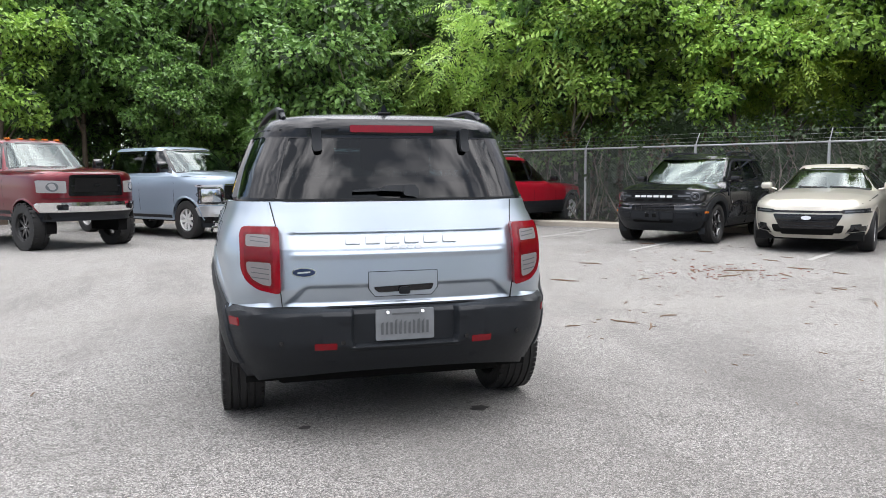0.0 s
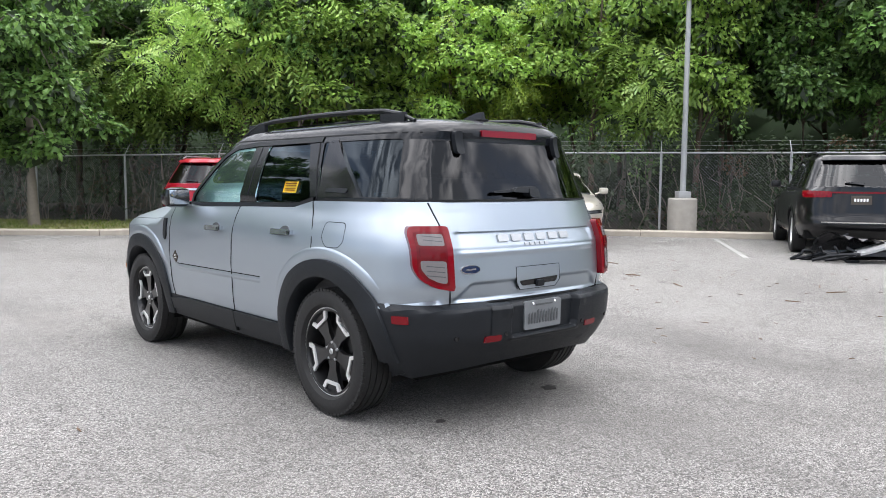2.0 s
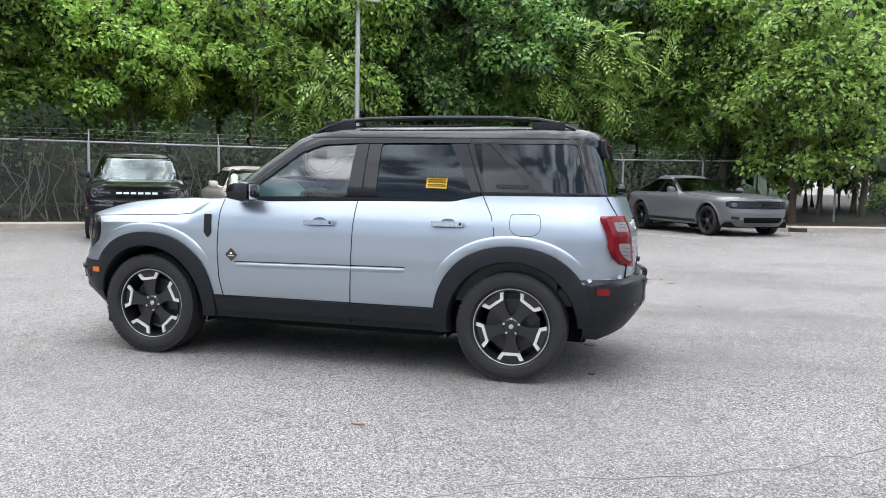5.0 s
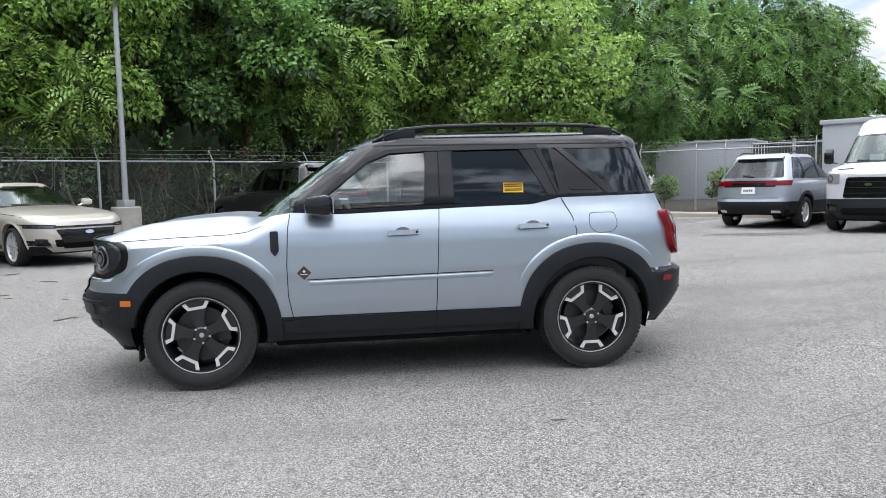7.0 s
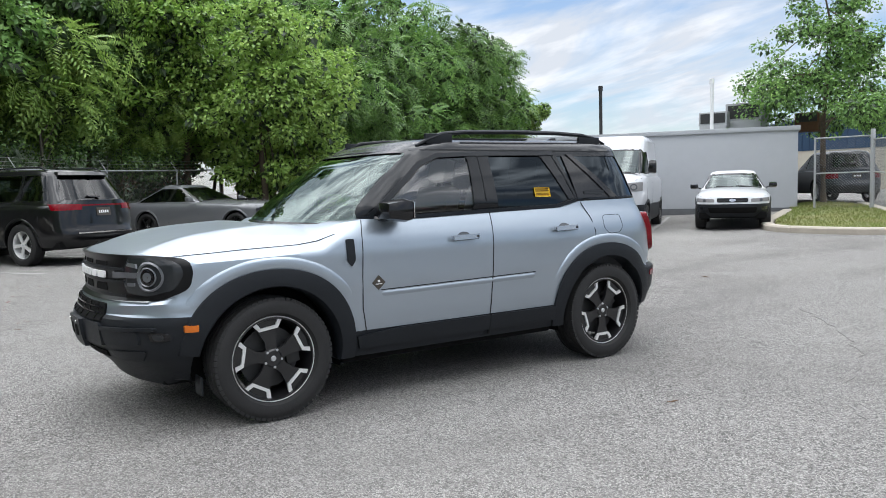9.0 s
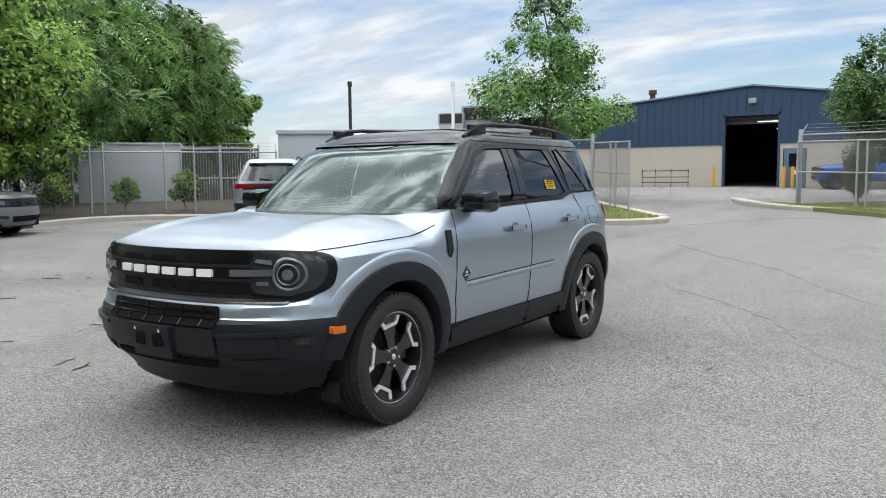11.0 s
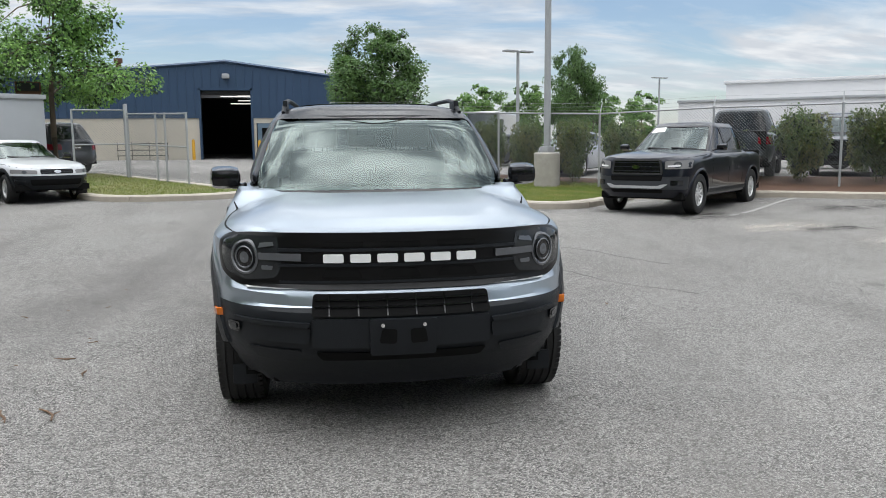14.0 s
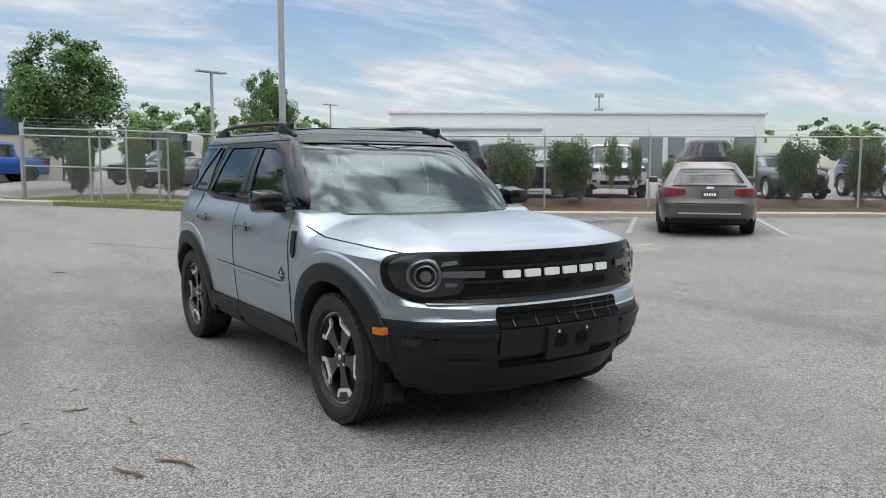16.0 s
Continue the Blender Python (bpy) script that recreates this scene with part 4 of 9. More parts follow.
# stop lamp, hinges, wiper
part("high_stop_lamp", patch(rounded([(-0.225, 1.575), (0.225, 1.575), (0.225, 1.612), (-0.225, 1.612)], 0.008, 2), cabin.tail(), 0.012, 0.1, 0.01), M_RED_LENS, hero, "red high stop lamp")
for s in (-1, 1):
    part("glass_hinge", patch(rounded([(s * 0.400 - 0.024, 1.475), (s * 0.400 + 0.024, 1.475), (s * 0.400 + 0.024, 1.60), (s * 0.400 - 0.024, 1.60)], 0.018, 3), cabin.tail(), 0.028, 0.06, 0.004), M_CLAD, hero)
bm = patch(rounded([(-0.10, 1.270), (0.10, 1.262), (0.10, 1.302), (-0.06, 1.296)], 0.012, 2), cabin.tail(), 0.05, 0.1, -0.02)
patch(rounded([(0.03, 1.245), (0.11, 1.235), (0.11, 1.290), (0.03, 1.290)], 0.012, 2), cabin.tail(), 0.055, 0.1, 0.004, bm)
patch([(-0.23, 1.264), (-0.08, 1.268), (-0.08, 1.284), (-0.23, 1.274)], cabin.tail(), 0.03, 0.1, -0.01, bm)
part("rear_wiper", bm, M_CLAD, hero, "black rear wiper")

# tailgate
GATE = [(-0.650, 1.215), (-0.622, 1.08), (-0.616, 0.80), (-0.605, 0.690), (0.605, 0.690), (0.616, 0.80), (0.622, 1.08), (0.650, 1.215)]
part("tailgate_gap", line_patch(GATE, 0.0045, HTAIL, 0.0045, 0.004), M_GROOVE, hero)
part("tailgate_gap", line_patch([(-0.70, 1.226), (0.70, 1.226)], 0.010, HTAIL, 0.003, 0.004), M_GROOVE, hero)


def gate_relief(x, z):
    """A ledge with a scoop below it, a bulge, and an inset lower field with slanted ends."""
    e = smooth(0.575 - abs(x), 0.0, 0.05)
    up = -0.016 * e * (smooth(1.062 - z, 0.0, 0.007) if z > 1.05 else max(0.0, (z - 0.952) / 0.098) if z > 0.952 else 0.0)
    bulge = 0.005 * e * (smooth(z, 0.925, 0.952) - smooth(z, 0.952, 0.97))
    half = 0.49 + (0.80 - z) * 1.0
    low = -0.016 * smooth(0.806 - z, 0.0, 0.028) * smooth(half - abs(x), -0.015, 0.025) * smooth(z, 0.694, 0.713)
    return 0.004 + up + bulge + low


part("tailgate", relief_panel(HTAIL, lambda z: -float(np.interp(z, [0.690, 0.80, 1.08, 1.215], [0.600, 0.612, 0.618, 0.646])), lambda z: float(np.interp(z, [0.690, 0.80, 1.08, 1.215], [0.600, 0.612, 0.618, 0.646])), 0.694, 1.215, 110, 100, gate_relief), M_SILVER, hero, "pressed silver tailgate panel", 60)
name_blocks(hero, HTAIL, 0.005, 1.023, 0.61, 0.036, 6, -0.002, M_SATIN, "plain silver raised block")
name_blocks(hero, HTAIL, 0.005, 0.985, 0.205, 0.017, 5, -0.002, M_SATIN, "small plain silver block")
ov = [(0.060 * math.cos(a) - 0.498, 0.024 * math.sin(a) + 0.868) for a in [2 * math.pi * k / 28 for k in range(28)]]
part("maker_badge", patch(ov, HTAIL, 0.010, 0.1, 0.003), M_CHROME, hero, "chrome-rimmed dark blue oval badge")
ov = [(0.054 * math.cos(a) - 0.498, 0.0195 * math.sin(a) + 0.868) for a in [2 * math.pi * k / 28 for k in range(28)]]
part("badge_face", patch(ov, HTAIL, 0.0125, 0.1, 0.0), M_BLUE_OVAL, hero)
part("badge_stroke", patch(rounded([(-0.53, 0.862), (-0.468, 0.866), (-0.466, 0.874), (-0.53, 0.870)], 0.003, 2), HTAIL, 0.0135, 0.1, 0.0), M_CHROME, hero)
part("handle_recess", patch(rounded([(-0.178, 0.862), (0.182, 0.862), (0.182, 0.775), (0.150, 0.735), (-0.146, 0.735), (-0.178, 0.775)], 0.012, 2), HTAIL, 0.005, 0.1, 0.003), M_SILVER, hero)
part("handle_recess", line_patch([(-0.178, 0.775), (-0.178, 0.862), (0.182, 0.862), (0.182, 0.775), (0.150, 0.735), (-0.146, 0.735), (-0.178, 0.775)], 0.0032, HTAIL, 0.0065, 0.0), M_GROOVE, hero)
part("handle_opening", patch(rounded([(-0.158, 0.785), (0.162, 0.795), (0.150, 0.762), (-0.130, 0.755)], 0.012, 2), HTAIL, 0.0065, 0.1, 0.0), M_GLOSSBLACK, hero)
part("reversing_camera", patch(rounded([(-0.025, 0.745), (0.035, 0.745), (0.030, 0.782), (-0.020, 0.782)], 0.01, 2), HTAIL, 0.022, 0.1, 0.0), M_CLAD, hero)

# tail lamps wrap round the corner
def corner(s):
    """The lamp's own surface: a runs outwards from its inner edge, turning a little round the corner."""
    def f(a, z, o):
        y = 0.55 * (hull.yr(z) + 0.014 + 0.120 * (max(0.0, a) / 0.2) ** 2.0) + 0.45 * (hull.rear(min(0.86, 0.618 + a), z) - 0.012)
        d = Vector((3.0 * max(0.0, a - 0.03), -1.0)).normalized()
        return (s * (0.618 + a + o * d.x), y + o * d.y, z)
    return f


for s in (-1, 1):
    lamp = part("tail_lamp", patch(rounded([(-0.004, 1.098), (0.168, 1.098), (0.182, 1.06), (0.180, 0.880), (0.155, 0.825), (0.10, 0.785), (-0.004, 0.762)], 0.022, 3), corner(s), 0.012, 0.03, 0.13), M_RED_LENS, hero, "red tail lamp with clear inner lenses")
    part("lamp_well", patch(rounded([(0.030, 1.068), (0.160, 1.070), (0.163, 0.875), (0.138, 0.828), (0.085, 0.800), (0.030, 0.792)], 0.012, 2), corner(s), 0.0135, 0.03, -0.009), M_RED_DEEP, lamp, "deep red inner housing")
    part("upper_lens", patch(rounded([(0.040, 1.058), (0.150, 1.060), (0.152, 1.002), (0.040, 0.998)], 0.010, 2), corner(s), 0.015, 0.03, -0.010), M_TAIL_CLEAR, lamp, "clear ribbed lens")
    part("stop_lens", patch(rounded([(0.040, 0.990), (0.152, 0.994), (0.152, 0.936), (0.040, 0.930)], 0.008, 2), corner(s), 0.017, 0.03, -0.010), M_RED_DEEP, lamp, "deep red stop lens")
    part("reversing_lens", patch(rounded([(0.040, 0.920), (0.152, 0.926), (0.150, 0.880), (0.125, 0.838), (0.080, 0.812), (0.040, 0.806)], 0.012, 2), corner(s), 0.015, 0.03, -0.010), M_TAIL_CLEAR, lamp, "clear ribbed lens")
    for zz in (0.838, 0.862, 0.886, 1.018, 1.038):
        part("lens_rib", patch([(0.05, zz), (0.13, zz + 0.010), (0.13, zz + 0.014), (0.05, zz + 0.004)], corner(s), 0.0170, 0.05, -0.013), M_LAMP_RING, lamp)

# rear bumper pieces
def bumper_relief(x, z):
    """A field let in round the plate, with a lit lip along its lower edge."""
    inner = smooth(0.272 - abs(x) - 0.35 * max(0.0, 0.53 - z), -0.008, 0.012) * smooth(z, 0.492, 0.504)
    lip = 0.007 * smooth(z, 0.470, 0.484) * (1 - smooth(z, 0.490, 0.498)) * smooth(0.30 - abs(x), 0.0, 0.03)
    brow = 0.006 * smooth(0.36 - abs(x), 0.0, 0.05) * smooth(abs(x) - 0.262, 0.0, 0.012) * smooth(z, 0.60, 0.63)
    return 0.003 - 0.042 * inner + lip + brow


part("plate_recess", relief_panel(HTAIL, -0.42, 0.42, 0.42, 0.684, 110, 70, bumper_relief), M_CLAD, hero, "black bumper centre let in round the plate", 40)
pl = part("plate_insert", patch(rounded([(-0.152, 0.672), (0.152, 0.672), (0.152, 0.515), (-0.152, 0.515)], 0.01, 2), HTAIL, -0.026, 0.2, 0.036), M_PLATE, hero, "grey dealer plate insert with worn lettering")
bm = bmesh.new()
rnd = random.Random(4)
for k in range(11):
    x = -0.125 + k * 0.0235
    patch([(x, 0.545), (x + 0.012, 0.545), (x + 0.012, 0.605 + 0.02 * rnd.random()), (x, 0.60 + 0.02 * rnd.random())], HTAIL, -0.0245, 0.2, 0.026, bm)
patch([(-0.07, 0.645), (0.07, 0.645), (0.07, 0.655), (-0.07, 0.655)], HTAIL, -0.0245, 0.2, 0.026, bm)
part("worn_lettering", bm, plain("worn_grey_print", (0.09, 0.095, 0.10), 0.6, 0, 0.4, 90.0), pl)
for x in (-0.09, 0.09):
    part("screw", patch([(x - 0.006, 0.654), (x + 0.006, 0.654), (x + 0.006, 0.666), (x - 0.006, 0.666)], HTAIL, -0.022, 0.2, 0.026), M_CHROME, pl)
for s in (-1, 1):
    part("rear_reflector", patch(rounded([(s * 0.405 - 0.055, 0.484), (s * 0.405 + 0.055, 0.484), (s * 0.405 + 0.055, 0.519), (s * 0.405 - 0.055, 0.519)], 0.006, 2), HTAIL, 0.008, 0.1, 0.0), M_RED_LENS, hero, "red bumper reflector")
    part("side_marker", patch(rounded([(-1.955, 0.595), (-1.875, 0.595), (-1.875, 0.637), (-1.955, 0.637)], 0.006, 2), hull.side(s), 0.008, 0.1, 0.0), M_RED_LENS, hero, "red side marker")
    for x in (0.32, 0.62):
        c = [(s * x + 0.012 * math.cos(k * math.pi / 6), 0.520 + 0.012 * math.sin(k * math.pi / 6)) for k in range(12)]
        part("parking_sensor", patch(c, HTAIL, 0.0075, 0.1, 0.0), M_GLOSSBLACK, hero)

# sides: gaps, crease, handles, fuel door, badge
for s in (-1, 1):
    S_ = hull.side(s)
    for ln, wd in (([(0.735, 1.145), (0.752, 1.05), (0.765, 0.80), (0.762, 0.60), (0.735, 0.455)], 0.010), ([(-0.262, 1.155), (-0.250, 1.0), (-0.236, 0.70), (-0.226, 0.455)], 0.010),
                   ([(-1.125, 1.205), (-1.190, 1.08), (-1.215, 0.98), (-1.208, 0.885)], 0.010)):
        part("door_seam", line_patch(ln, wd * 0.52, S_, 0.0032, 0.006), M_GROOVE, hero)
    part("hood_seam", line_patch([(2.02, 0.972), (1.80, 0.992), (1.5, 1.008), (1.15, 1.018), (1.02, 1.032), (0.92, 1.068)], 0.0038, S_, 0.002, 0.006), M_GROOVE, hero)
    top_z = lambda y: 0.703 - 0.017 * (y - 0.65) / 1.3
    part("door_crease", relief_panel(lambda y, b, o, S_=S_: S_(y, top_z(y) + b, o), -0.645, 0.655, -0.055, 0.012, 60, 14, lambda y, b: -0.004 + smooth(0.655 - y, 0.0, 0.05) * smooth(y + 0.645, 0.0, 0.05) * (0.009 * smooth(b, -0.055, -0.018) * (1 - smooth(b, -0.016, 0.004)))), M_SILVER, hero, "pressed ridge along the doors", 60)
    # thin dark strip painted as the shade under the ledge over the ridge
    part("crease_line", line_patch([(0.635, top_z(0.63) + 0.004), (0.0, top_z(0) + 0.004), (-0.62, top_z(-0.62) + 0.004)], 0.006, S_, 0.0015), M_GROOVE, hero)
    part("rocker_ridge", patch([(0.78, 0.350), (0.80, 0.43), (0.50, 0.455), (-0.84, 0.455), (-0.86, 0.35)], S_, 0.018, 0.08, 0.004), M_CLAD, hero)
    part("rocker_gap", line_patch([(-0.226, 0.46), (-0.222, 0.32)], 0.009, S_, 0.0195, 0.0), M_GROOVE, hero)
    part("fender_vent", patch(rounded([(0.868, 1.035), (0.815, 1.035), (0.812, 0.905), (0.838, 0.868), (0.866, 0.905)], 0.008, 2), S_, 0.010, 0.06, 0.003), M_CLAD, hero, "black fender vent")
    fd = rounded([(-1.315, 1.098), (-1.505, 1.098), (-1.515, 1.0), (-1.475, 0.962), (-1.36, 0.958), (-1.310, 1.0)], 0.03, 3)
    if s < 0:
        part("fuel_door", line_patch(fd + fd[:1], 0.0032, S_, 0.0012), M_GROOVE, hero, "outline of the fuel door")
    for y0, zc in ((-0.007, 1.003), (-0.907, 1.022)):
        h = part("door_handle", line_patch([(y0 + 0.105, zc - 0.001), (y0 - 0.105, zc + 0.003)], 0.033, S_, 0.038, -0.024), M_HANDLE, hero, "satin silver door handle")
        cup = [(y0 + 0.052 * math.cos(k * math.pi / 8), zc + 0.006 + 0.029 * math.sin(k * math.pi / 8)) for k in range(16)]
        # flat grey disc carries the tone of the shaded silver cup
        part("handle_cup", patch(cup, S_, 0.0030, 0.1, 0.004), M_LAMP_RING, h)
        part("handle_gap", line_patch([(y0 + 0.100, zc - 0.018), (y0 - 0.100, zc - 0.014)], 0.006, S_, 0.030, -0.020), M_GROOVE, h)
        part("handle_key", patch([(y0 - 0.090 + 0.009 * math.cos(k * math.pi / 5), zc + 0.002 + 0.009 * math.sin(k * math.pi / 5)) for k in range(10)], S_, 0.0395, 0.1, 0.0), M_CLAD, h)
        for q in (-0.085, 0.085):
            part("handle_post", patch([(y0 + q - 0.016, zc - 0.012), (y0 + q + 0.016, zc - 0.012), (y0 + q + 0.016, zc + 0.012), (y0 + q - 0.016, zc + 0.012)], S_, 0.024, 0.1, 0.0), M_CHROME, h)
    d = 0.047
    bd = part("side_badge", patch([(0.655 - d, 0.755), (0.655, 0.755 + d), (0.655 + d, 0.755), (0.655, 0.755 - d)], S_, 0.004, 0.2, 0.0), M_INK, hero, "black diamond trim badge")
    bm = patch([(0.655 + 0.009 * math.cos(k * math.pi / 6), 0.765 + 0.008 * math.sin(k * math.pi / 6)) for k in range(12)], S_, 0.0055, 0.2, 0.0)
    patch([(0.632, 0.744), (0.678, 0.744), (0.678, 0.749), (0.632, 0.749)], S_, 0.0055, 0.2, 0.0, bm)
    part("badge_mark", bm, M_WHITE, bd)
    part("amber_marker", patch(rounded([(1.765, 0.575), (1.835, 0.575), (1.835, 0.612), (1.765, 0.612)], 0.005, 2), S_, 0.029, 0.1, 0.004), M_AMBER, hero, "amber side marker")
    # door mirror
    bm = box((0.885 if s > 0 else -1.070, 0.455, 1.125), (1.070 if s > 0 else -0.885, 0.640, 1.270), 0.050)
    for v in bm.verts:
        if v.co.y > 0.56:
            v.co.z = 1.195 + (v.co.z - 1.195) * 0.80
            v.co.x *= 0.985
    add_tube(bm, [(s * 0.84, 0.60, 1.150), (s * 0.91, 0.585, 1.142), (s * 0.98, 0.56, 1.155)], [0.03, 0.028, 0.032], 8, True, 0.6)
    mir = part("door_mirror", bm, M_GLOSSBLACK, hero, "black door mirror")
    bm = box((0.905 if s > 0 else -1.050, 0.448, 1.148), (1.050 if s > 0 else -0.905, 0.4545, 1.250), 0.003)
    part("mirror_glass", bm, M_CHROME, mir)
# sticker on the rear door glass
for s in (-1,):
    st = part("window_sticker", patch([(-0.725, 1.252), (-0.865, 1.250), (-0.868, 1.318), (-0.728, 1.320)], cabin.side(s), -0.004, 0.2, -0.006), M_STICKER, hero, "yellow sticker with red and dark print")
    bm = bmesh.new()
    for z0, h0, n0 in ((1.304, 0.0055, 1), (1.290, 0.0055, 1), (1.274, 0.003, 1), (1.264, 0.003, 1)):
        patch([(-0.735, z0), (-0.858, z0), (-0.858, z0 + h0), (-0.735, z0 + h0)], cabin.side(s), -0.003, 0.2, -0.004, bm)
    part("print_bars", bm, plain("dark_red_print", (0.30, 0.10, 0.03), 0.6, 0, 0.3, 120.0), st)

# front: grille field, lamps, letters, lower openings, plate holder
FIELD = rounded([(-0.846, 0.984), (-0.74, 0.996), (-0.45, 0.998), (0.45, 0.998), (0.74, 0.996), (0.846, 0.984), (0.862, 0.92), (0.852, 0.825), (0.77, 0.775), (0.40, 0.766), (-0.40, 0.766), (-0.77, 0.775), (-0.852, 0.825), (-0.862, 0.92)], 0.03, 3)
part("grille_panel", patch(FIELD, FRONT, 0.0125, 0.02, 0.006), plain("black_grille_plastic", (0.0045, 0.0045, 0.005), 0.32, 0, 0.2, 40.0, 0, 0, 0.22), hero, "gloss black grille panel")
for z0, z1, o in ((0.966, 0.978, 0.012), (0.922, 0.934, 0.022), (0.860, 0.872, 0.022), (0.790, 0.800, 0.014), (0.775, 0.781, 0.018)):
    part("grille_bar", patch([(-0.56, z0), (0.56, z0), (0.56, z1), (-0.56, z1)], FRONT, o, 0.08, -0.004), M_CLAD, hero)
for x in (-0.27, 0.0, 0.27):
    part("grille_insert", patch(rounded([(x - 0.095, 0.812), (x + 0.095, 0.812), (x + 0.075, 0.850), (x - 0.075, 0.850)], 0.008, 2), FRONT, 0.016, 0.1, 0.0), M_DARK, hero)
for x in (-0.27, 0.0, 0.27):
    part("grille_insert", patch(rounded([(x - 0.095, 0.940), (x + 0.095, 0.940), (x + 0.095, 0.960), (x - 0.095, 0.960)], 0.006, 2), FRONT, 0.016, 0.1, 0.0), M_DARK, hero)
name_blocks(hero, FRONT, 0.0, 0.895, 0.74, 0.034, 6, 0.026)
part("grille_lip", patch([(-0.72, 0.768), (0.72, 0.768), (0.72, 0.776), (-0.72, 0.776)], FRONT, 0.014, 0.06, 0.004), M_SATIN, hero, "thin satin strip below the grille")
for s in (-1, 1):
    P = [(s * 0.845, 0.905), (s * 0.835, 0.955), (s * 0.79, 0.984), (s * 0.60, 0.980), (s * 0.55, 0.935), (s * 0.545, 0.86), (s * 0.575, 0.812), (s * 0.72, 0.796), (s * 0.82, 0.828)]
    hl = part("headlamp", patch(rounded(P[::s], 0.02, 3), FRONT, 0.016, 0.03, 0.003), M_LAMP_DARK, hero, "smoked headlamp with bright ring")

    def lamp_at(r0, r1, o, mt, nm, cx=0.722, cz=0.893):
        k = 30
        bm = bmesh.new()
        prev = None
        for j in range(k + 1):
            a = 2 * math.pi * j / k
            row = [bm.verts.new(FRONT(s * cx + r * 0.92 * math.cos(a), cz + r * math.sin(a), q)) for r, q in ((r0, o - 0.006), (r0 + (r1 - r0) * 0.4, o), (r1, o - 0.004))]
            if prev:
                bm.faces.new((prev[0], prev[1], row[1], row[0]))
                bm.faces.new((prev[1], prev[2], row[2], row[1]))
            prev = row
        part(nm, bm, mt, hl)

    lamp_at(0.060, 0.074, 0.024, M_LAMP_RING, "light_ring")
    lamp_at(0.0, 0.044, 0.030, M_GLOSSBLACK, "projector")
    lamp_at(0.040, 0.048, 0.032, M_LAMP_RING, "projector_ring")
    lamp_at(0.0, 0.024, 0.033, M_LAMP_RING, "projector_lens")
    bm = patch([(s * 0.655, 0.915), (s * 0.455, 0.915), (s * 0.455, 0.884), (s * 0.655, 0.888)][::s], FRONT, 0.026, 0.05, 0.0)
    patch([(s * 0.655, 0.955), (s * 0.60, 0.960), (s * 0.585, 0.945), (s * 0.655, 0.935)][::s], FRONT, 0.024, 0.05, 0.0, bm)
    part("light_bar", bm, M_LAMP_RING, hl)
    bm = patch(rounded([(s * 0.640, 0.845), (s * 0.59, 0.845), (s * 0.585, 0.862), (s * 0.640, 0.864)][::s], 0.004, 2), FRONT, 0.023, 0.1, 0.0)
    part("indicator", bm, M_LAMP_RING, hl)
part("lower_grille", patch(rounded([(-0.405, 0.748), (0.405, 0.748), (0.415, 0.655), (-0.415, 0.655)], 0.015, 2), FRONT, 0.012, 0.04, 0.004), M_DARK, hero, "black lower grille opening")
for z0 in (0.690, 0.722):
    part("grille_slat", patch([(-0.40, z0), (0.40, z0), (0.40, z0 + 0.007), (-0.40, z0 + 0.007)], FRONT, 0.020, 0.1, -0.008), M_GLOSSBLACK, hero)
for k in range(6):
    x = -0.33 + k * 0.132
    part("grille_slat", patch([(x, 0.66), (x + 0.007, 0.66), (x + 0.007, 0.745), (x, 0.745)], FRONT, 0.018, 0.04, -0.008), M_GLOSSBLACK, hero)
for s in (-1, 1):
    bm = bmesh.new()
    patch(rounded([(s * 0.42, 0.628), (s * 0.78, 0.640), (s * 0.78, 0.622), (s * 0.43, 0.608)][::s], 0.006, 2), FRONT, 0.026, 0.05, 0.004, bm)
    patch(rounded([(s * 0.42, 0.606), (s * 0.70, 0.615), (s * 0.70, 0.545), (s * 0.43, 0.535)][::s], 0.015, 2), FRONT, 0.014, 0.05, 0.004, bm)
    part("bumper_trim", bm, M_CLAD, hero, "black moulded bumper bar")
    part("mud_flap", box((s * 0.765 - 0.06, 1.735, 0.195), (s * 0.765 + 0.06, 1.747, 0.30), 0.004), M_CLAD, hero)
part("bumper_trim", patch(rounded([(-0.41, 0.645), (0.41, 0.645), (0.41, 0.520), (-0.41, 0.520)], 0.012, 2), FRONT, 0.020, 0.08, 0.004), M_CLAD, hero, "black moulded centre of the bumper")
part("lower_intake", patch(rounded([(-0.40, 0.490), (0.40, 0.490), (0.37, 0.440), (-0.37, 0.440)], 0.015, 2), FRONT, 0.010, 0.05, 0.004), M_DARK, hero)
for s in (-1, 1):
    part("lower_intake", patch(rounded([(s * 0.46, 0.500), (s * 0.72, 0.512), (s * 0.66, 0.440), (s * 0.50, 0.430)][::s], 0.02, 2), FRONT, 0.010, 0.05, 0.004), M_CLAD, hero)
for s in (-1, 1):
    fog = part("fog_lamp", patch(rounded([(s * 0.755, 0.612), (s * 0.815, 0.612), (s * 0.815, 0.566), (s * 0.755, 0.566)][::s], 0.012, 2), FRONT, 0.016, 0.05, 0.0), M_GLOSSBLACK, hero)
    part("fog_lens", patch(rounded([(s * 0.770, 0.604), (s * 0.804, 0.604), (s * 0.804, 0.574), (s * 0.770, 0.574)][::s], 0.012, 2), FRONT, 0.020, 0.05, 0.0), M_LAMP_DARK, fog)
HOLD = rounded([(-0.155, 0.646), (0.155, 0.646), (0.150, 0.482), (-0.150, 0.482)], 0.012, 2)
ph = part("plate_holder", patch(HOLD, FRONT, 0.042, 0.1, -0.01), M_CLAD, hero, "empty black plate holder with two openings")
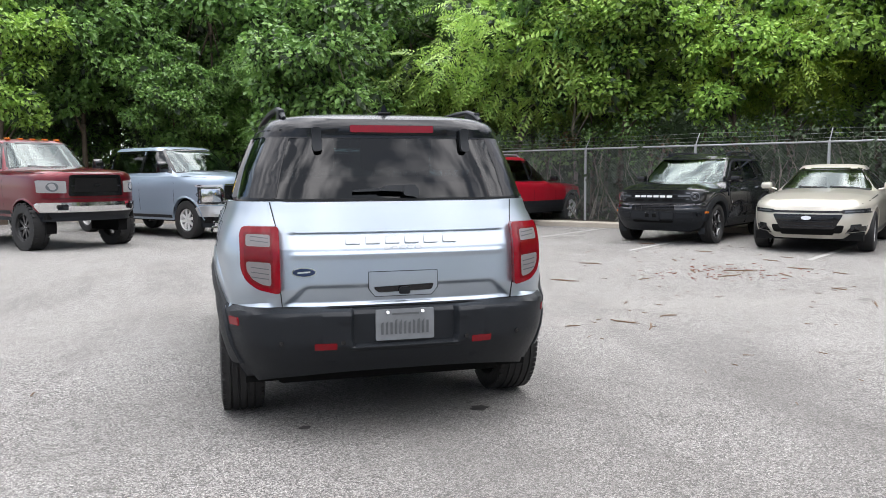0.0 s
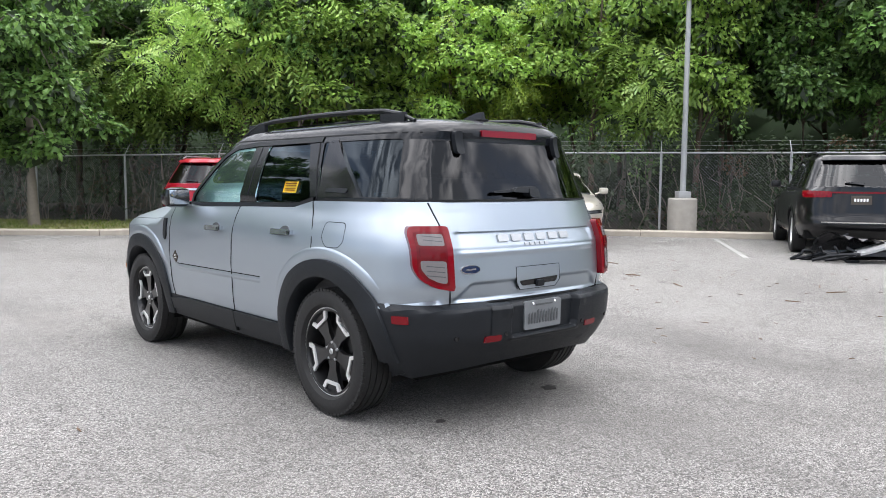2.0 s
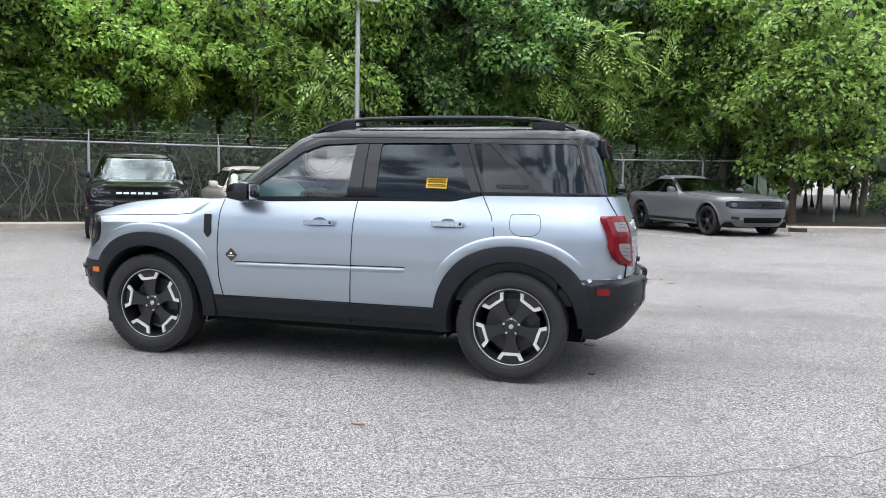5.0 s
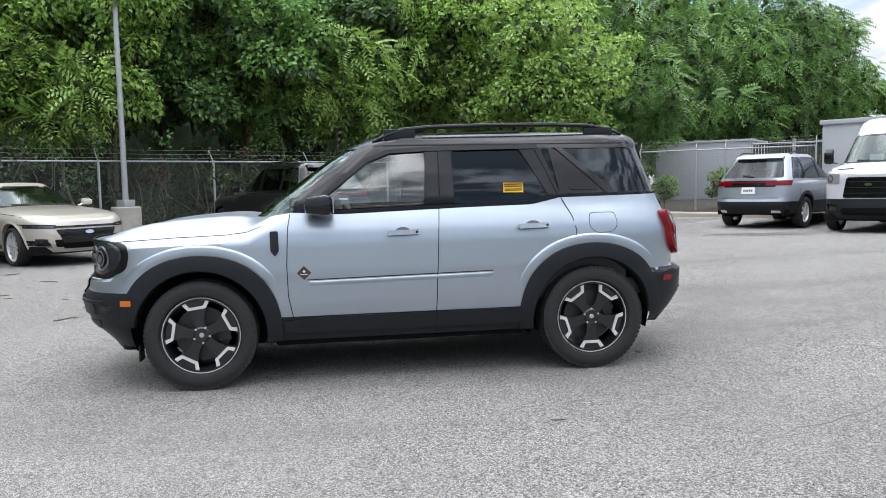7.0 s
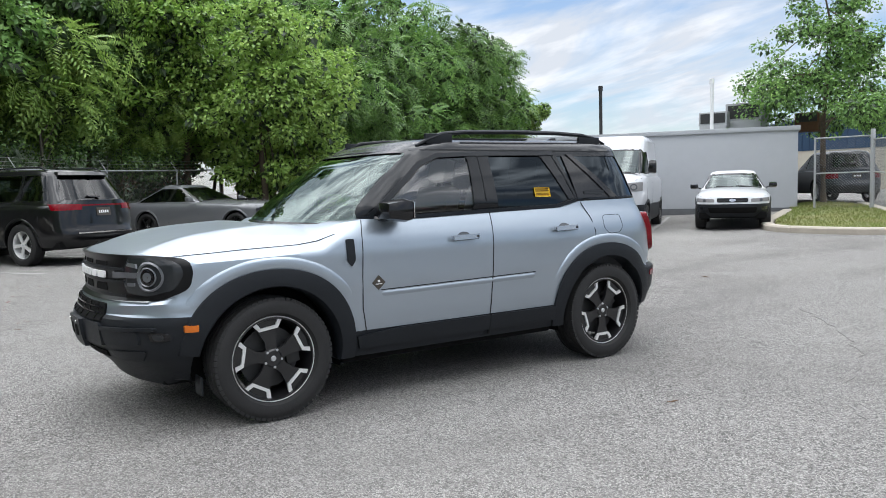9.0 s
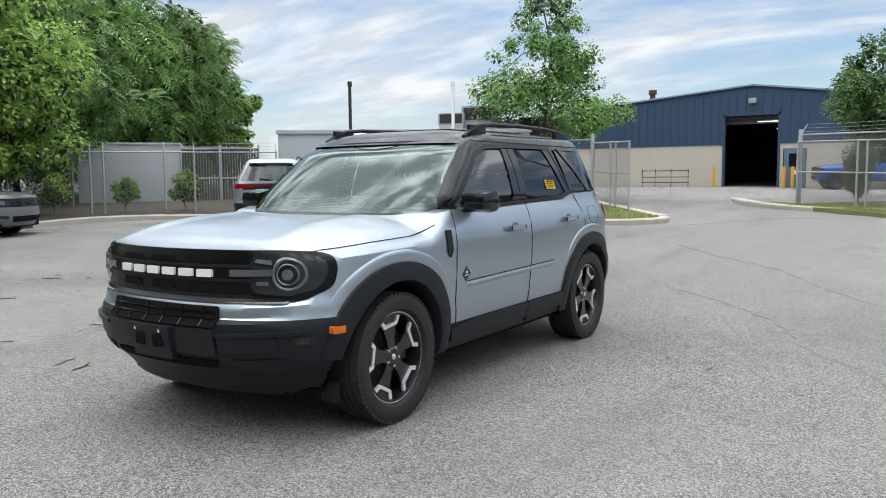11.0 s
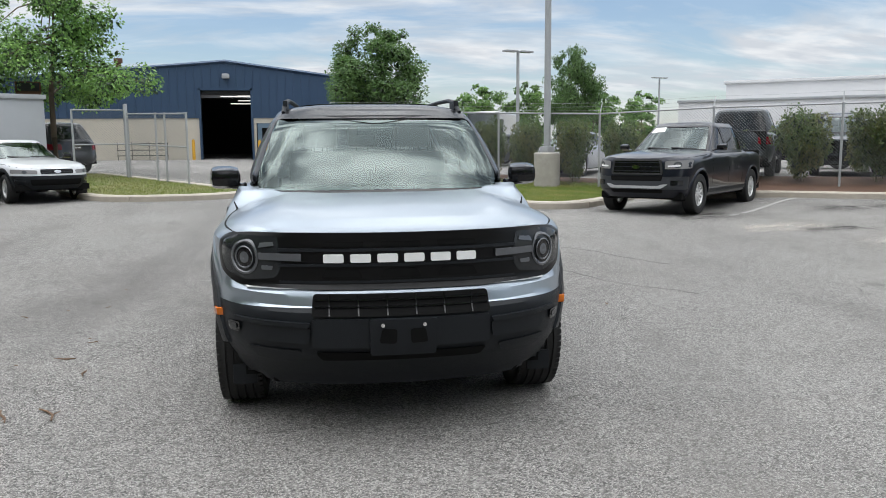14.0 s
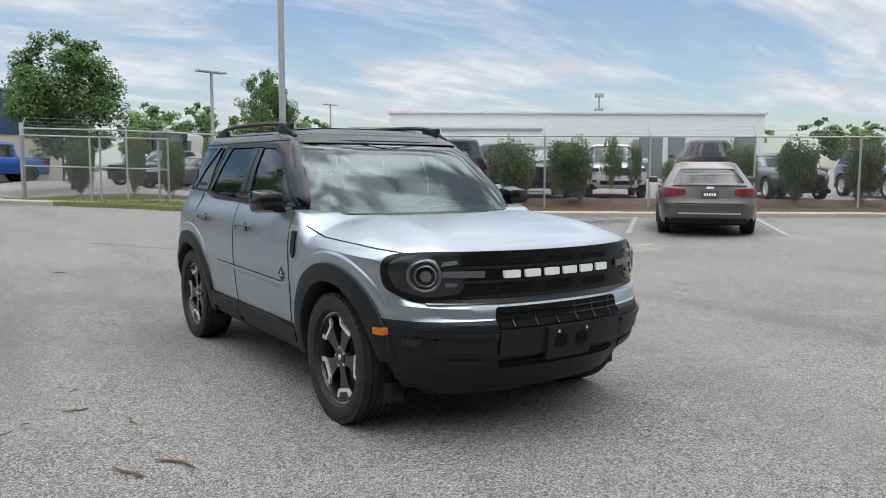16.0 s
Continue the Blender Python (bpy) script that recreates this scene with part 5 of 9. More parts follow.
for s in (-1, 1):
    part("plate_holder_opening", patch(rounded([(s * 0.030, 0.604), (s * 0.098, 0.608), (s * 0.112, 0.545), (s * 0.034, 0.540)][::s], 0.012, 2), FRONT, 0.0445, 0.1, -0.042), M_DARK, ph)
for s in (-1, 1):
    part("screw", patch([(s * 0.095 + 0.009 * math.cos(k * math.pi / 5), 0.622 + 0.009 * math.sin(k * math.pi / 5)) for k in range(10)], FRONT, 0.048, 0.1, -0.04), M_CHROME, ph)
# inside
cab = part("cabin_tub", box((-0.78, -1.9, 0.50), (0.78, 0.80, 0.62), 0.02), M_DASH, hero)
for s in (-1, 1):
    part("door_lining", box((s * 0.79 - 0.02, -1.62, 0.6), (s * 0.79 + 0.02, 0.68, 1.13), 0.01), M_DASH, hero)
bm = bmesh.new()
add_box(bm, (-0.74, 0.42, 0.95), (0.74, 0.90, 1.135), None, 0.05)
add_box(bm, (-0.16, 0.38, 1.05), (0.16, 0.44, 1.22), None, 0.02)
part("dashboard", bm, M_DASH, hero)
bm = bmesh.new()
m = pose(-0.37, 0.26, 1.03, 62)
ringp = [m @ Vector((0.185 * math.cos(a), 0.185 * math.sin(a), 0)) for a in [2 * math.pi * k / 24 for k in range(25)]]
add_tube(bm, ringp, 0.016, 6, False)
for a in (0.2, math.pi - 0.2, -math.pi / 2):
    add_tube(bm, [m @ Vector((0, 0, 0)), m @ Vector((0.18 * math.cos(a), 0.18 * math.sin(a), 0))], 0.018, 6)
part("steering_wheel", bm, M_DASH, hero)
for x in (-0.37, 0.37):
    seat(hero, x, -0.28, 0.66, 0.50, M_SEAT)
seat(hero, 0.0, -1.20, 0.66, 1.24, M_SEAT)
part("headliner", box((-0.56, -1.7, 1.625), (0.56, 0.15, 1.64), 0.005), M_CABIN_LIGHT, hero)
part("sun_shade_paper", box((-0.60, 0.42, 1.14), (0.60, 0.80, 1.146)), M_DASH, hero)
part("rear_view_mirror", box((-0.12, 0.38, 1.46), (0.12, 0.41, 1.53), 0.01), M_DASH, hero)
add_wheels(hero, 0.800, WB, -WB, 0.363, 0.225, 0.249, "hero", 5, True, (8, 50, 36, 20))
hero.matrix_world = pose(0, 0, 0.0, 0, 0, 0)

# ---- parked vehicles ----
SPECS = {
    # length ahead of and behind the front axle's middle is set by wb and the overhangs
    "suv": dict(L=4.75, wb=2.85, fo=0.92, w=0.965, h=1.72, belt=1.12, hood=1.06, nose=0.98, ws=(0.62, -0.22), rr=(-2.22, -1.92), roofw=0.66, r=0.375, tail=1.10),
    "sedan": dict(L=4.88, wb=2.83, fo=0.95, w=0.93, h=1.46, belt=0.98, hood=0.95, nose=0.77, pq=(6.5, 2.4), ws=(0.48, -0.36), rr=(-2.05, -1.35), roofw=0.56, r=0.335, tail=0.98),
    "coupe": dict(L=5.02, wb=2.95, fo=0.93, w=0.955, h=1.45, belt=0.99, hood=0.98, nose=0.88, ws=(0.35, -0.62), rr=(-2.1, -1.35), roofw=0.56, r=0.355, tail=1.0),
    "pickup": dict(L=5.35, wb=3.25, fo=0.90, w=0.95, h=1.82, belt=1.22, hood=1.18, nose=1.06, ws=(0.75, 0.10), rr=(-1.25, -1.15), roofw=0.64, r=0.39, tail=1.18),
    "van": dict(L=5.60, wb=3.30, fo=1.0, w=1.06, h=2.44, belt=1.42, hood=1.36, nose=1.20, pq=(8, 2.6), ws=(1.60, 0.30), rr=(-2.45, -2.40), roofw=0.84, r=0.345, tail=1.30),
    "step_van": dict(L=6.4, wb=4.0, fo=0.9, w=1.05, h=2.85, belt=1.35, hood=1.25, nose=1.1, ws=(1.7, 1.35), rr=(-3.0, -3.0), roofw=0.98, r=0.39, tail=1.35),
}


def vehicle(name, label, kind, col, x, y, z, fx, fy, group="", rim="five", spokes=5, detail=True, front="plain", rear="plain", clad=False,
            black_roof=False, glass_mat=None, front_paper=False, scale=1.0, **over):
    """A parked vehicle. x, y: the middle of its front axle on the ground; fx, fy: the way it faces."""
    c = dict(SPECS[kind])
    c.update(over)
    top = thing(name, label, {"pickup": "truck", "van": "van", "step_van": "van"}.get(kind, "car"), group)
    wb2 = c["wb"] / 2
    yf0 = wb2 + c["fo"]
    yr0 = yf0 - c["L"]
    w, belt, hood, nose, h, r = c["w"], c["belt"], c["hood"], c["nose"], c["h"], c["r"]
    ws0, ws1 = wb2 - 1.42 + c["ws"][0] + 0.0, wb2 - 1.42 + c["ws"][1]
    rr0, rr1 = c["rr"][0], c["rr"][1]
    zb = 0.24 if kind in ("sedan", "coupe") else 0.34 if kind != "pickup" else 0.42
    zb = c.get("zb", zb)
    W = lin((zb, w * 0.93), (zb + 0.14, w * 0.975), (belt * 0.62, w), (belt * 0.80, w), (belt - 0.06, w * 0.975), (belt, w * 0.93), (belt + 0.2, w * 0.9))
    YF = lin((zb, yf0 - 0.14), (zb + 0.15, yf0 - 0.01), (0.55, yf0), (0.66, yf0 - 0.02), (nose, yf0 - 0.05), (nose + 0.08, yf0 - 0.09), (2.0, yf0 - 0.2))
    YR = lin((zb, yr0 + 0.12), (zb + 0.16, yr0), (0.62, yr0), (0.68, yr0 + 0.04), (belt, yr0 + 0.10), (2.0, yr0 + 0.16))
    tail = c["tail"]
    if kind == "pickup":
        TOP = lin((yf0, nose), (yf0 - 0.15, nose + 0.05), (ws0 + 0.1, hood), (ws0 - 0.2, belt), (rr0, belt), (rr0 - 0.05, tail), (yr0, tail))
    else:
        TOP = lin((yf0, nose - 0.04), (yf0 - 0.10, nose + 0.02), (yf0 - 0.30, nose + (hood - nose) * 0.42), ((yf0 + ws0) / 2, nose + (hood - nose) * 0.75), (ws0 + 0.1, hood), (ws0 - 0.3, belt), (rr0 + 0.2, belt + 0.02), (rr0, tail), (yr0, tail - 0.02))
    hl = Shell(W, YF, YR, TOP, lambda q: zb, c.get("pq", (12, 3.0) if kind == "pickup" else (9, 2.6)), (10, 3.4), 0.0, lambda q, zz: 1 - 0.10 * max(0.0, 1 - (TOP(q) - zz) / 0.12) ** 2)
    n = 110 if detail else 70
    bm = hl.build(n, 16 if detail else 10, lin((yf0, 0), (yf0 - 0.3, 0.05), (ws0, 0.07), (ws0 - 0.3, 0.02), (yr0, 0.02)), 4, True, 11)
    R = r + 0.065
    for yc in (wb2, -wb2):
        open_arch(bm, yc, r, R)
    M = paint(name + "_paint", col, over.get("metal", 0.35), 0.28) if isinstance(col, tuple) else col
    low = zb + 0.16 if not clad else zb + c.get("clad_h", 0.30)
    if clad:
        bmesh.ops.bisect_plane(bm, geom=bm.verts[:] + bm.edges[:] + bm.faces[:], plane_co=(0, 0, low), plane_no=(0, 0, 1), dist=1e-5)
        part("body", take(bm, lambda q: q.z >= low), M, top)
        part("lower_cladding", take(bm, lambda q: q.z < low), M_CLAD, top, "black plastic lower body")
        bm.free()
    else:
        part("body", bm, M, top)
    ub = bmesh.new()
    for q0, q1 in ((yr0 + 0.25, -wb2 - R), (-wb2 + R, wb2 - R), (wb2 + R, yf0 - 0.25)):
        add_box(ub, (-w * 0.86, q0, zb - 0.03), (w * 0.86, q1, zb + 0.10))
    add_box(ub, (-w * 0.62, yr0 + 0.3, zb), (w * 0.62, yf0 - 0.3, zb + 0.25))
    part("underbody", ub, M_DARK, top)
    for yc in (wb2, -wb2):
        for s in (-1, 1):
            part("wheel_well", wheel_well(yc, r, R - 0.002, w * 0.62, w * 0.955, s, hl.x), M_DARK, top)
    # cabin
    rw = c["roofw"]
    zc = belt - 0.05
    GF = lin((zc, ws0 + 0.10), (belt, ws0), (h - 0.06, ws1), (h, ws1 - 0.2))
    GR = lin((zc, rr0 - 0.02), (belt, rr0), (h - 0.08, rr1), (h, rr1 + 0.12))
    GW_ = lin((zc, w * 0.93), (belt, w * 0.915), (h - 0.14, rw * 1.06), (h - 0.05, rw * 0.98), (h, rw * 0.86))
    ym = (ws0 + rr0) / 2
    gh = Shell(GW_, GF, GR, lambda q: h - 0.03, lambda q: zc, (7, 3.0), (9, 3.6), ym)
    gm = gh.build(70 if detail else 44, 12, lambda q: 0.03, 4, True, 9)
    glass_m = glass_mat or M_DARKGLASS
    hi = h - 0.115 if kind not in ("van", "step_van") else h - 0.46
    lo_z = belt + 0.022
    fr = lambda zz: ws0 + (ws1 - ws0) * (zz - belt) / (h - 0.06 - belt)
    rear_ = lambda zz: rr0 + (rr1 - rr0) * (zz - belt) / (h - 0.08 - belt)
    sidew = []
    if kind in ("van", "step_van"):
        sidew.append([(fr(lo_z) - 0.28, lo_z), (fr(hi) - 0.16, hi), (fr(lo_z) - 1.15, hi), (fr(lo_z) - 1.15, lo_z)])
    else:
        a0, b0 = fr(lo_z) - 0.30, fr(hi) - 0.12
        end_lo, end_hi = rear_(lo_z) + 0.30, rear_(hi) + 0.20
        cuts_n = {"suv": 3, "sedan": 2, "coupe": 2, "pickup": 2}[kind]
        mid = (a0 + end_lo) / 2 + (0.10 if cuts_n == 2 else 0.42)
        sidew.append([(a0, lo_z), (b0, hi), (mid + 0.04, hi), (mid + 0.04, lo_z)])
        if cuts_n == 2:
            sidew.append([(mid - 0.04, lo_z), (mid - 0.04, hi), (end_hi, hi), (end_lo, lo_z)])
        else:
            m2 = (mid + end_lo) / 2 - 0.12
            sidew.append([(mid - 0.04, lo_z), (mid - 0.04, hi), (m2 + 0.08, hi), (m2 + 0.03, lo_z)])
            sidew.append([(m2 - 0.03, lo_z), (m2 + 0.02, hi), (end_hi, hi), (end_lo, lo_z)])
    wt, wb_ = GW_(hi) * 0.88, GW_(lo_z) * 0.89
    if kind == "van":
        WS = [(-wb_, belt + 0.02), (-wt, hi + 0.06), (wt, hi + 0.06), (wb_, belt + 0.02)]
    else:
        WS = [(-wb_, belt + 0.01), (-wt, h - 0.09), (wt, h - 0.09), (wb_, belt + 0.01)]
    RW = [(-wb_ * 0.92, max(belt + 0.04, tail - 0.02)), (-wt * 0.92, h - 0.14), (wt * 0.92, h - 0.14), (wb_ * 0.92, max(belt + 0.04, tail - 0.02))]
    WS, RW = rounded(WS, 0.05, 2), rounded(RW, 0.05, 2)
    sidew = [rounded(p, 0.035, 2) for p in sidew]
    for s in (-1, 1):
        for p in sidew:
            cut(gm, p, (1, 2), lambda q, s=s: q.x * s > 0.3)
    cut(gm, WS, (0, 2), lambda q: q.y > ym)
    if kind not in ("van", "step_van"):
        cut(gm, RW, (0, 2), lambda q: q.y < ym)
    part("roof", gm, M_ROOF if black_roof else M, top)
    pane = patch(WS, gh.nose(), -0.004, 0.12, 0.008)
    pane.normal_update()
    if sum(f.normal.y * f.calc_area() for f in pane.faces) < 0:
        bmesh.ops.reverse_faces(pane, faces=pane.faces)
    part("windshield_seal", line_patch(WS + WS[:1], 0.035, gh.nose(), 0.003, 0.006, None, 0.15), M_GLOSSBLACK, top)
    part("cowl", patch([(-wb_ * 0.97, belt - 0.01), (wb_ * 0.97, belt - 0.01), (wb_ * 0.97, belt + 0.04), (-wb_ * 0.97, belt + 0.04)], gh.nose(), 0.010, 0.12, 0.004), M_CLAD, top, "black cowl below the windshield")
    for x0, x1, z1 in ((-wb_ * 0.75, -wb_ * 0.10, 0.075), (-wb_ * 0.05, wb_ * 0.60, 0.075)):
        part("wiper", line_patch([(x0, belt + 0.05), (x1, belt + z1)], 0.016, gh.nose(), 0.022, 0.0), M_CLAD, top)
    part("windshield", pane, c.get("ws_mat", M_WSHIELD_FAR), top, "windshield reflecting sky and trees")
    if kind not in ("van", "step_van"):
        part("rear_window", patch(RW, gh.tail(), -0.003, 0.14, 0.008), glass_m, top)
    for s in (-1, 1):
        for p in sidew:
            part("side_window", patch(p, gh.side(s), -0.005, 0.14, 0.008), glass_m, top)
            part("window_seal", line_patch(p + p[:1], 0.022, gh.side(s), 0.004, 0.006, None, 0.2), M_GLOSSBLACK, top)
        mwid, mhi = c.get("mirror", (0.18, 0.32) if kind in ("van", "step_van") else (0.19, 0.14))
        b = box((s * w * 0.99 if s > 0 else s * w * 0.99 - mwid, ws0 - 0.36, belt + 0.01), (s * w * 0.99 + mwid if s > 0 else s * w * 0.99, ws0 - 0.22, belt + 0.01 + mhi), 0.045)
        for v in b.verts:
            if v.co.y > ws0 - 0.28:
                v.co.z = belt + 0.07 + (v.co.z - belt - 0.07) * 0.75
        add_tube(b, [(s * w * 0.90, ws0 - 0.27, belt + 0.015), (s * w * 1.03, ws0 - 0.28, belt + 0.045)], [0.03, 0.025], 6, True, 0.6)
        if len(sidew) > 1:
            for p, q in zip(sidew, sidew[1:]):
                a_lo, a_hi = min(v[0] for v in p), max(v[0] for v in q)
                part("door_pillar", patch([(a_lo + 0.012, lo_z), (a_lo + 0.012, hi), (a_hi - 0.012, hi), (a_hi - 0.012, lo_z)], gh.side(s), 0.003, 0.2, 0.003), M_GLOSSBLACK, top)
        for yc in (wb2, -wb2):
            lipm = bmesh.new()
            prev = None
            for j in range(25):
                a = math.pi * (-0.04 + 1.08 * j / 24)
                row = []
                for rr_, o in ((R + (0.075 if clad else 0.045), -0.004), (R + (0.07 if clad else 0.030), 0.010), (R + 0.004, 0.014), (R - 0.004, 0.004), (R - 0.004, -0.07)):
                    yq, zq = yc + rr_ * math.cos(a), max(zb + 0.02, r + rr_ * math.sin(a))
                    row.append(lipm.verts.new((s * (hl.x(min(max(yq, yr0 + 0.02), yf0 - 0.02), zq) + o), yq, zq)))
                if prev:
                    for k in range(4):
                        lipm.faces.new((prev[k], prev[k + 1], row[k + 1], row[k]))
                prev = row
            bmesh.ops.recalc_face_normals(lipm, faces=lipm.faces)
            part("arch_lip", lipm, M_CLAD if clad else M, top)
        if detail:
            part("hood_seam", line_patch([(yf0 - 0.16, TOP(yf0 - 0.16) - 0.035), ((yf0 + ws0) / 2, TOP((yf0 + ws0) / 2) - 0.035), (ws0 + 0.12, TOP(ws0 + 0.12) - 0.035)], 0.008, hl.side(s), 0.002, 0.004, None, 0.2), M_GROOVE, top)
            part("sill_trim", line_patch([(wb2 - R - 0.02, zb + 0.085), (-wb2 + R + 0.02, zb + 0.085)], 0.07, hl.side(s), 0.010, 0.004, None, 0.3), M_CLAD, top)
        mr = part("door_mirror", b, M_GLOSSBLACK if clad or kind in ("van", "pickup") else M, top)
        ys0, ys1 = ws0 - 0.20, rear_(lo_z) + 0.55
        if detail:
            doors = [ws0 - 0.08, sidew[0][-1][0] - 0.02] + ([rear_(lo_z) + 0.45] if kind in ("suv", "sedan", "pickup") else [])
            for yd in doors:
                part("door_seam", line_patch([(yd, belt - 0.02), (yd + 0.01, 0.7), (yd, zb + 0.2)], 0.010, hl.side(s), 0.0015, 0.003, None, 0.15), M_GROOVE, top)
            for yd in doors[1:]:
                part("door_handle", line_patch([(yd + 0.10, belt - 0.13), (yd + 0.28, belt - 0.13)], 0.028, hl.side(s), 0.026, -0.008), M, top)
    # inside
    bm = bmesh.new()
    add_box(bm, (-w * 0.8, rr0 + 0.1, zb + 0.15), (w * 0.8, ws0, belt - 0.28))
    add_box(bm, (-w * 0.78, ws0 - 0.35, belt - 0.25), (w * 0.78, ws0 + 0.02, belt + 0.0), None, 0.04)
    part("cabin_tub", bm, M_DASH, top)
    for sx in (-0.38, 0.38):
        seat(top, sx, ws0 - 1.05, belt - 0.45, 0.5, M_SEAT)
    if front_paper:
        part("windshield_paper", box((0.08, ws0 - 0.42, belt + 0.03), (0.36, ws0 - 0.414, belt + 0.20)), M_PAPER, top, "white sheet behind the windshield")
    # lamps, grille and bumpers
    NO, TA = hl.nose(), hl.tail()
    gz = c.get("gz", (0.62, nose - 0.04))
    gwid = c.get("gw", 0.52)
    lz = c.get("lz", (nose - 0.14, nose - 0.02))
    lx = c.get("lx", (0.56, w * 0.94))
    for s in (-1, 1):
        lp = part("headlamp", patch(rounded([(s * lx[0], lz[0] + 0.01), (s * lx[1], lz[0] + 0.02), (s * lx[1], lz[1]), (s * lx[0], lz[1] - 0.02)][::s], 0.02, 2), NO, 0.012, 0.05, 0.004), M_CLEAR_LENS if c.get("clearlamp", False) else M_LAMP_DARK, top, "headlamp")
        cx = (lx[0] + lx[1]) / 2 + 0.02
        if lz[1] - lz[0] > 0.09:
            rr_ = (lz[1] - lz[0]) * 0.34
            part("lamp_lens", patch([(s * cx + rr_ * math.cos(k * math.pi / 8), (lz[0] + lz[1]) / 2 + rr_ * math.sin(k * math.pi / 8)) for k in range(16)][::s], NO, 0.017, 0.2, 0.0), M_LAMP_RING, lp)
        else:
            part("lamp_lens", patch([(s * (lx[0] + 0.04), lz[0] + 0.03), (s * (lx[1] - 0.05), lz[0] + 0.04), (s * (lx[1] - 0.05), lz[1] - 0.03), (s * (lx[0] + 0.04), lz[1] - 0.035)][::s], NO, 0.016, 0.1, 0.0), M_LAMP_RING, lp)
        tz = c.get("tz", (tail - 0.30, tail - 0.12))
        tx = c.get("tx", (w * 0.60, w * 0.95))
        part("tail_lamp", patch(rounded([(s * tx[0], tz[0] + c.get("tail_taper", 0.0)), (s * tx[1], tz[0] - 0.01), (s * tx[1], tz[1] + 0.01), (s * tx[0], tz[1] - c.get("tail_taper", 0.0) * 0.6)][::s], 0.02, 2), TA, 0.014, 0.05, 0.004), c.get("tail_mat", M_RED_LENS), top, "red tail lamp")
    gp = part("grille", patch(rounded([(-gwid, gz[0]), (gwid, gz[0]), (gwid * c.get("gtop", 1.0), gz[1]), (-gwid * c.get("gtop", 1.0), gz[1])], 0.03, 2), NO, 0.008, 0.08, 0.004), M_GLOSSBLACK, top, "black grille")
    k = c.get("bars", 4)
    for j in range(k):
        zz = gz[0] + (gz[1] - gz[0]) * (j + 0.6) / (k + 0.3)
        part("grille_bar", patch([(-gwid * 0.94, zz), (gwid * 0.94, zz), (gwid * 0.94, zz + 0.014), (-gwid * 0.94, zz + 0.014)], NO, 0.016, 0.1, -0.004), c.get("barmat", M_CLAD), gp)
    if c.get("frame_mat"):
        gg = rounded([(-gwid, gz[0]), (gwid, gz[0]), (gwid * c.get("gtop", 1.0), gz[1]), (-gwid * c.get("gtop", 1.0), gz[1])], 0.03, 2)
        part("grille_frame", line_patch(gg + gg[:1], 0.035, NO, 0.022, 0.0), c["frame_mat"], gp)
    ov = [(0.075 * math.cos(q * math.pi / 10), (gz[0] + gz[1]) / 2 + c.get("logo_up", 0.0) + 0.032 * math.sin(q * math.pi / 10)) for q in range(20)]
    part("maker_badge", patch(ov, NO, 0.024, 0.2, 0.0), c.get("logo", M_CHROME), gp, "small oval maker badge")
    bm = patch(rounded([(-0.50, zb + 0.09), (0.50, zb + 0.09), (0.54, zb + 0.22), (-0.54, zb + 0.22)], 0.03, 2), NO, 0.006, 0.1, 0.004)
    part("lower_intake", bm, M_DARK, top)
    if c.get("bumper"):
        z0, z1 = c["bumper"]
        part("front_bumper", patch(rounded([(-w * 0.96, z0), (w * 0.96, z0), (w * 0.96, z1), (-w * 0.96, z1)], 0.04, 2), NO, 0.07, 0.06, 0.02), c.get("bumper_mat", M_CHROME), top, c.get("bumper_label", "chrome front bumper"))
    for s in (-1, 1):
        part("fog_lamp", patch(rounded([(s * 0.62, zb + 0.16), (s * 0.76, zb + 0.17), (s * 0.76, zb + 0.24), (s * 0.62, zb + 0.23)][::s], 0.015, 2), NO, 0.075 if c.get("bumper") else 0.010, 0.08, 0.003), M_LAMP_DARK, top)
    pz = c.get("pz", 0.80)
    if c.get("plate_mat") == "none":
        pz = None
    pb = None if pz is None else part("rear_plate", patch([(-0.155, pz), (0.155, pz), (0.155, pz + 0.15), (-0.155, pz + 0.15)], TA, 0.012, 0.2, 0.0), c.get("plate_mat", M_INK), top, "number plate with plain bars")
    bm = bmesh.new()
    for j in range(5 if pb else 0):
        patch([(-0.11 + j * 0.046, pz + 0.05), (-0.08 + j * 0.046, pz + 0.05), (-0.08 + j * 0.046, pz + 0.10), (-0.11 + j * 0.046, pz + 0.10)], TA, 0.014, 0.2, 0.0, bm)
    if pb:
        part("plate_bars", bm, M_WHITE if c.get("plate_mat", M_INK) is M_INK else M_INK, pb)
    for where, fn in (("nose_extras", NO), ("tail_extras", TA)):
        for nm, poly, mt, off in c.get(where, ()):
            for s in (-1, 1):
                if s < 0 and min(p[0] for p in poly) < 0:
                    continue
                part(nm, patch(rounded([(s * a, b) for a, b in poly][::s], 0.012, 2), fn, off, 0.06, 0.004), mt, top)
    if kind == "pickup":
        bm = bmesh.new()
        add_box(bm, (-w * 0.80, yr0 + 0.14, tail - 0.45), (w * 0.80, rr0 - 0.08, tail + 0.026))
        part("load_bed", bm, M_DARK, top, "dark load bed")
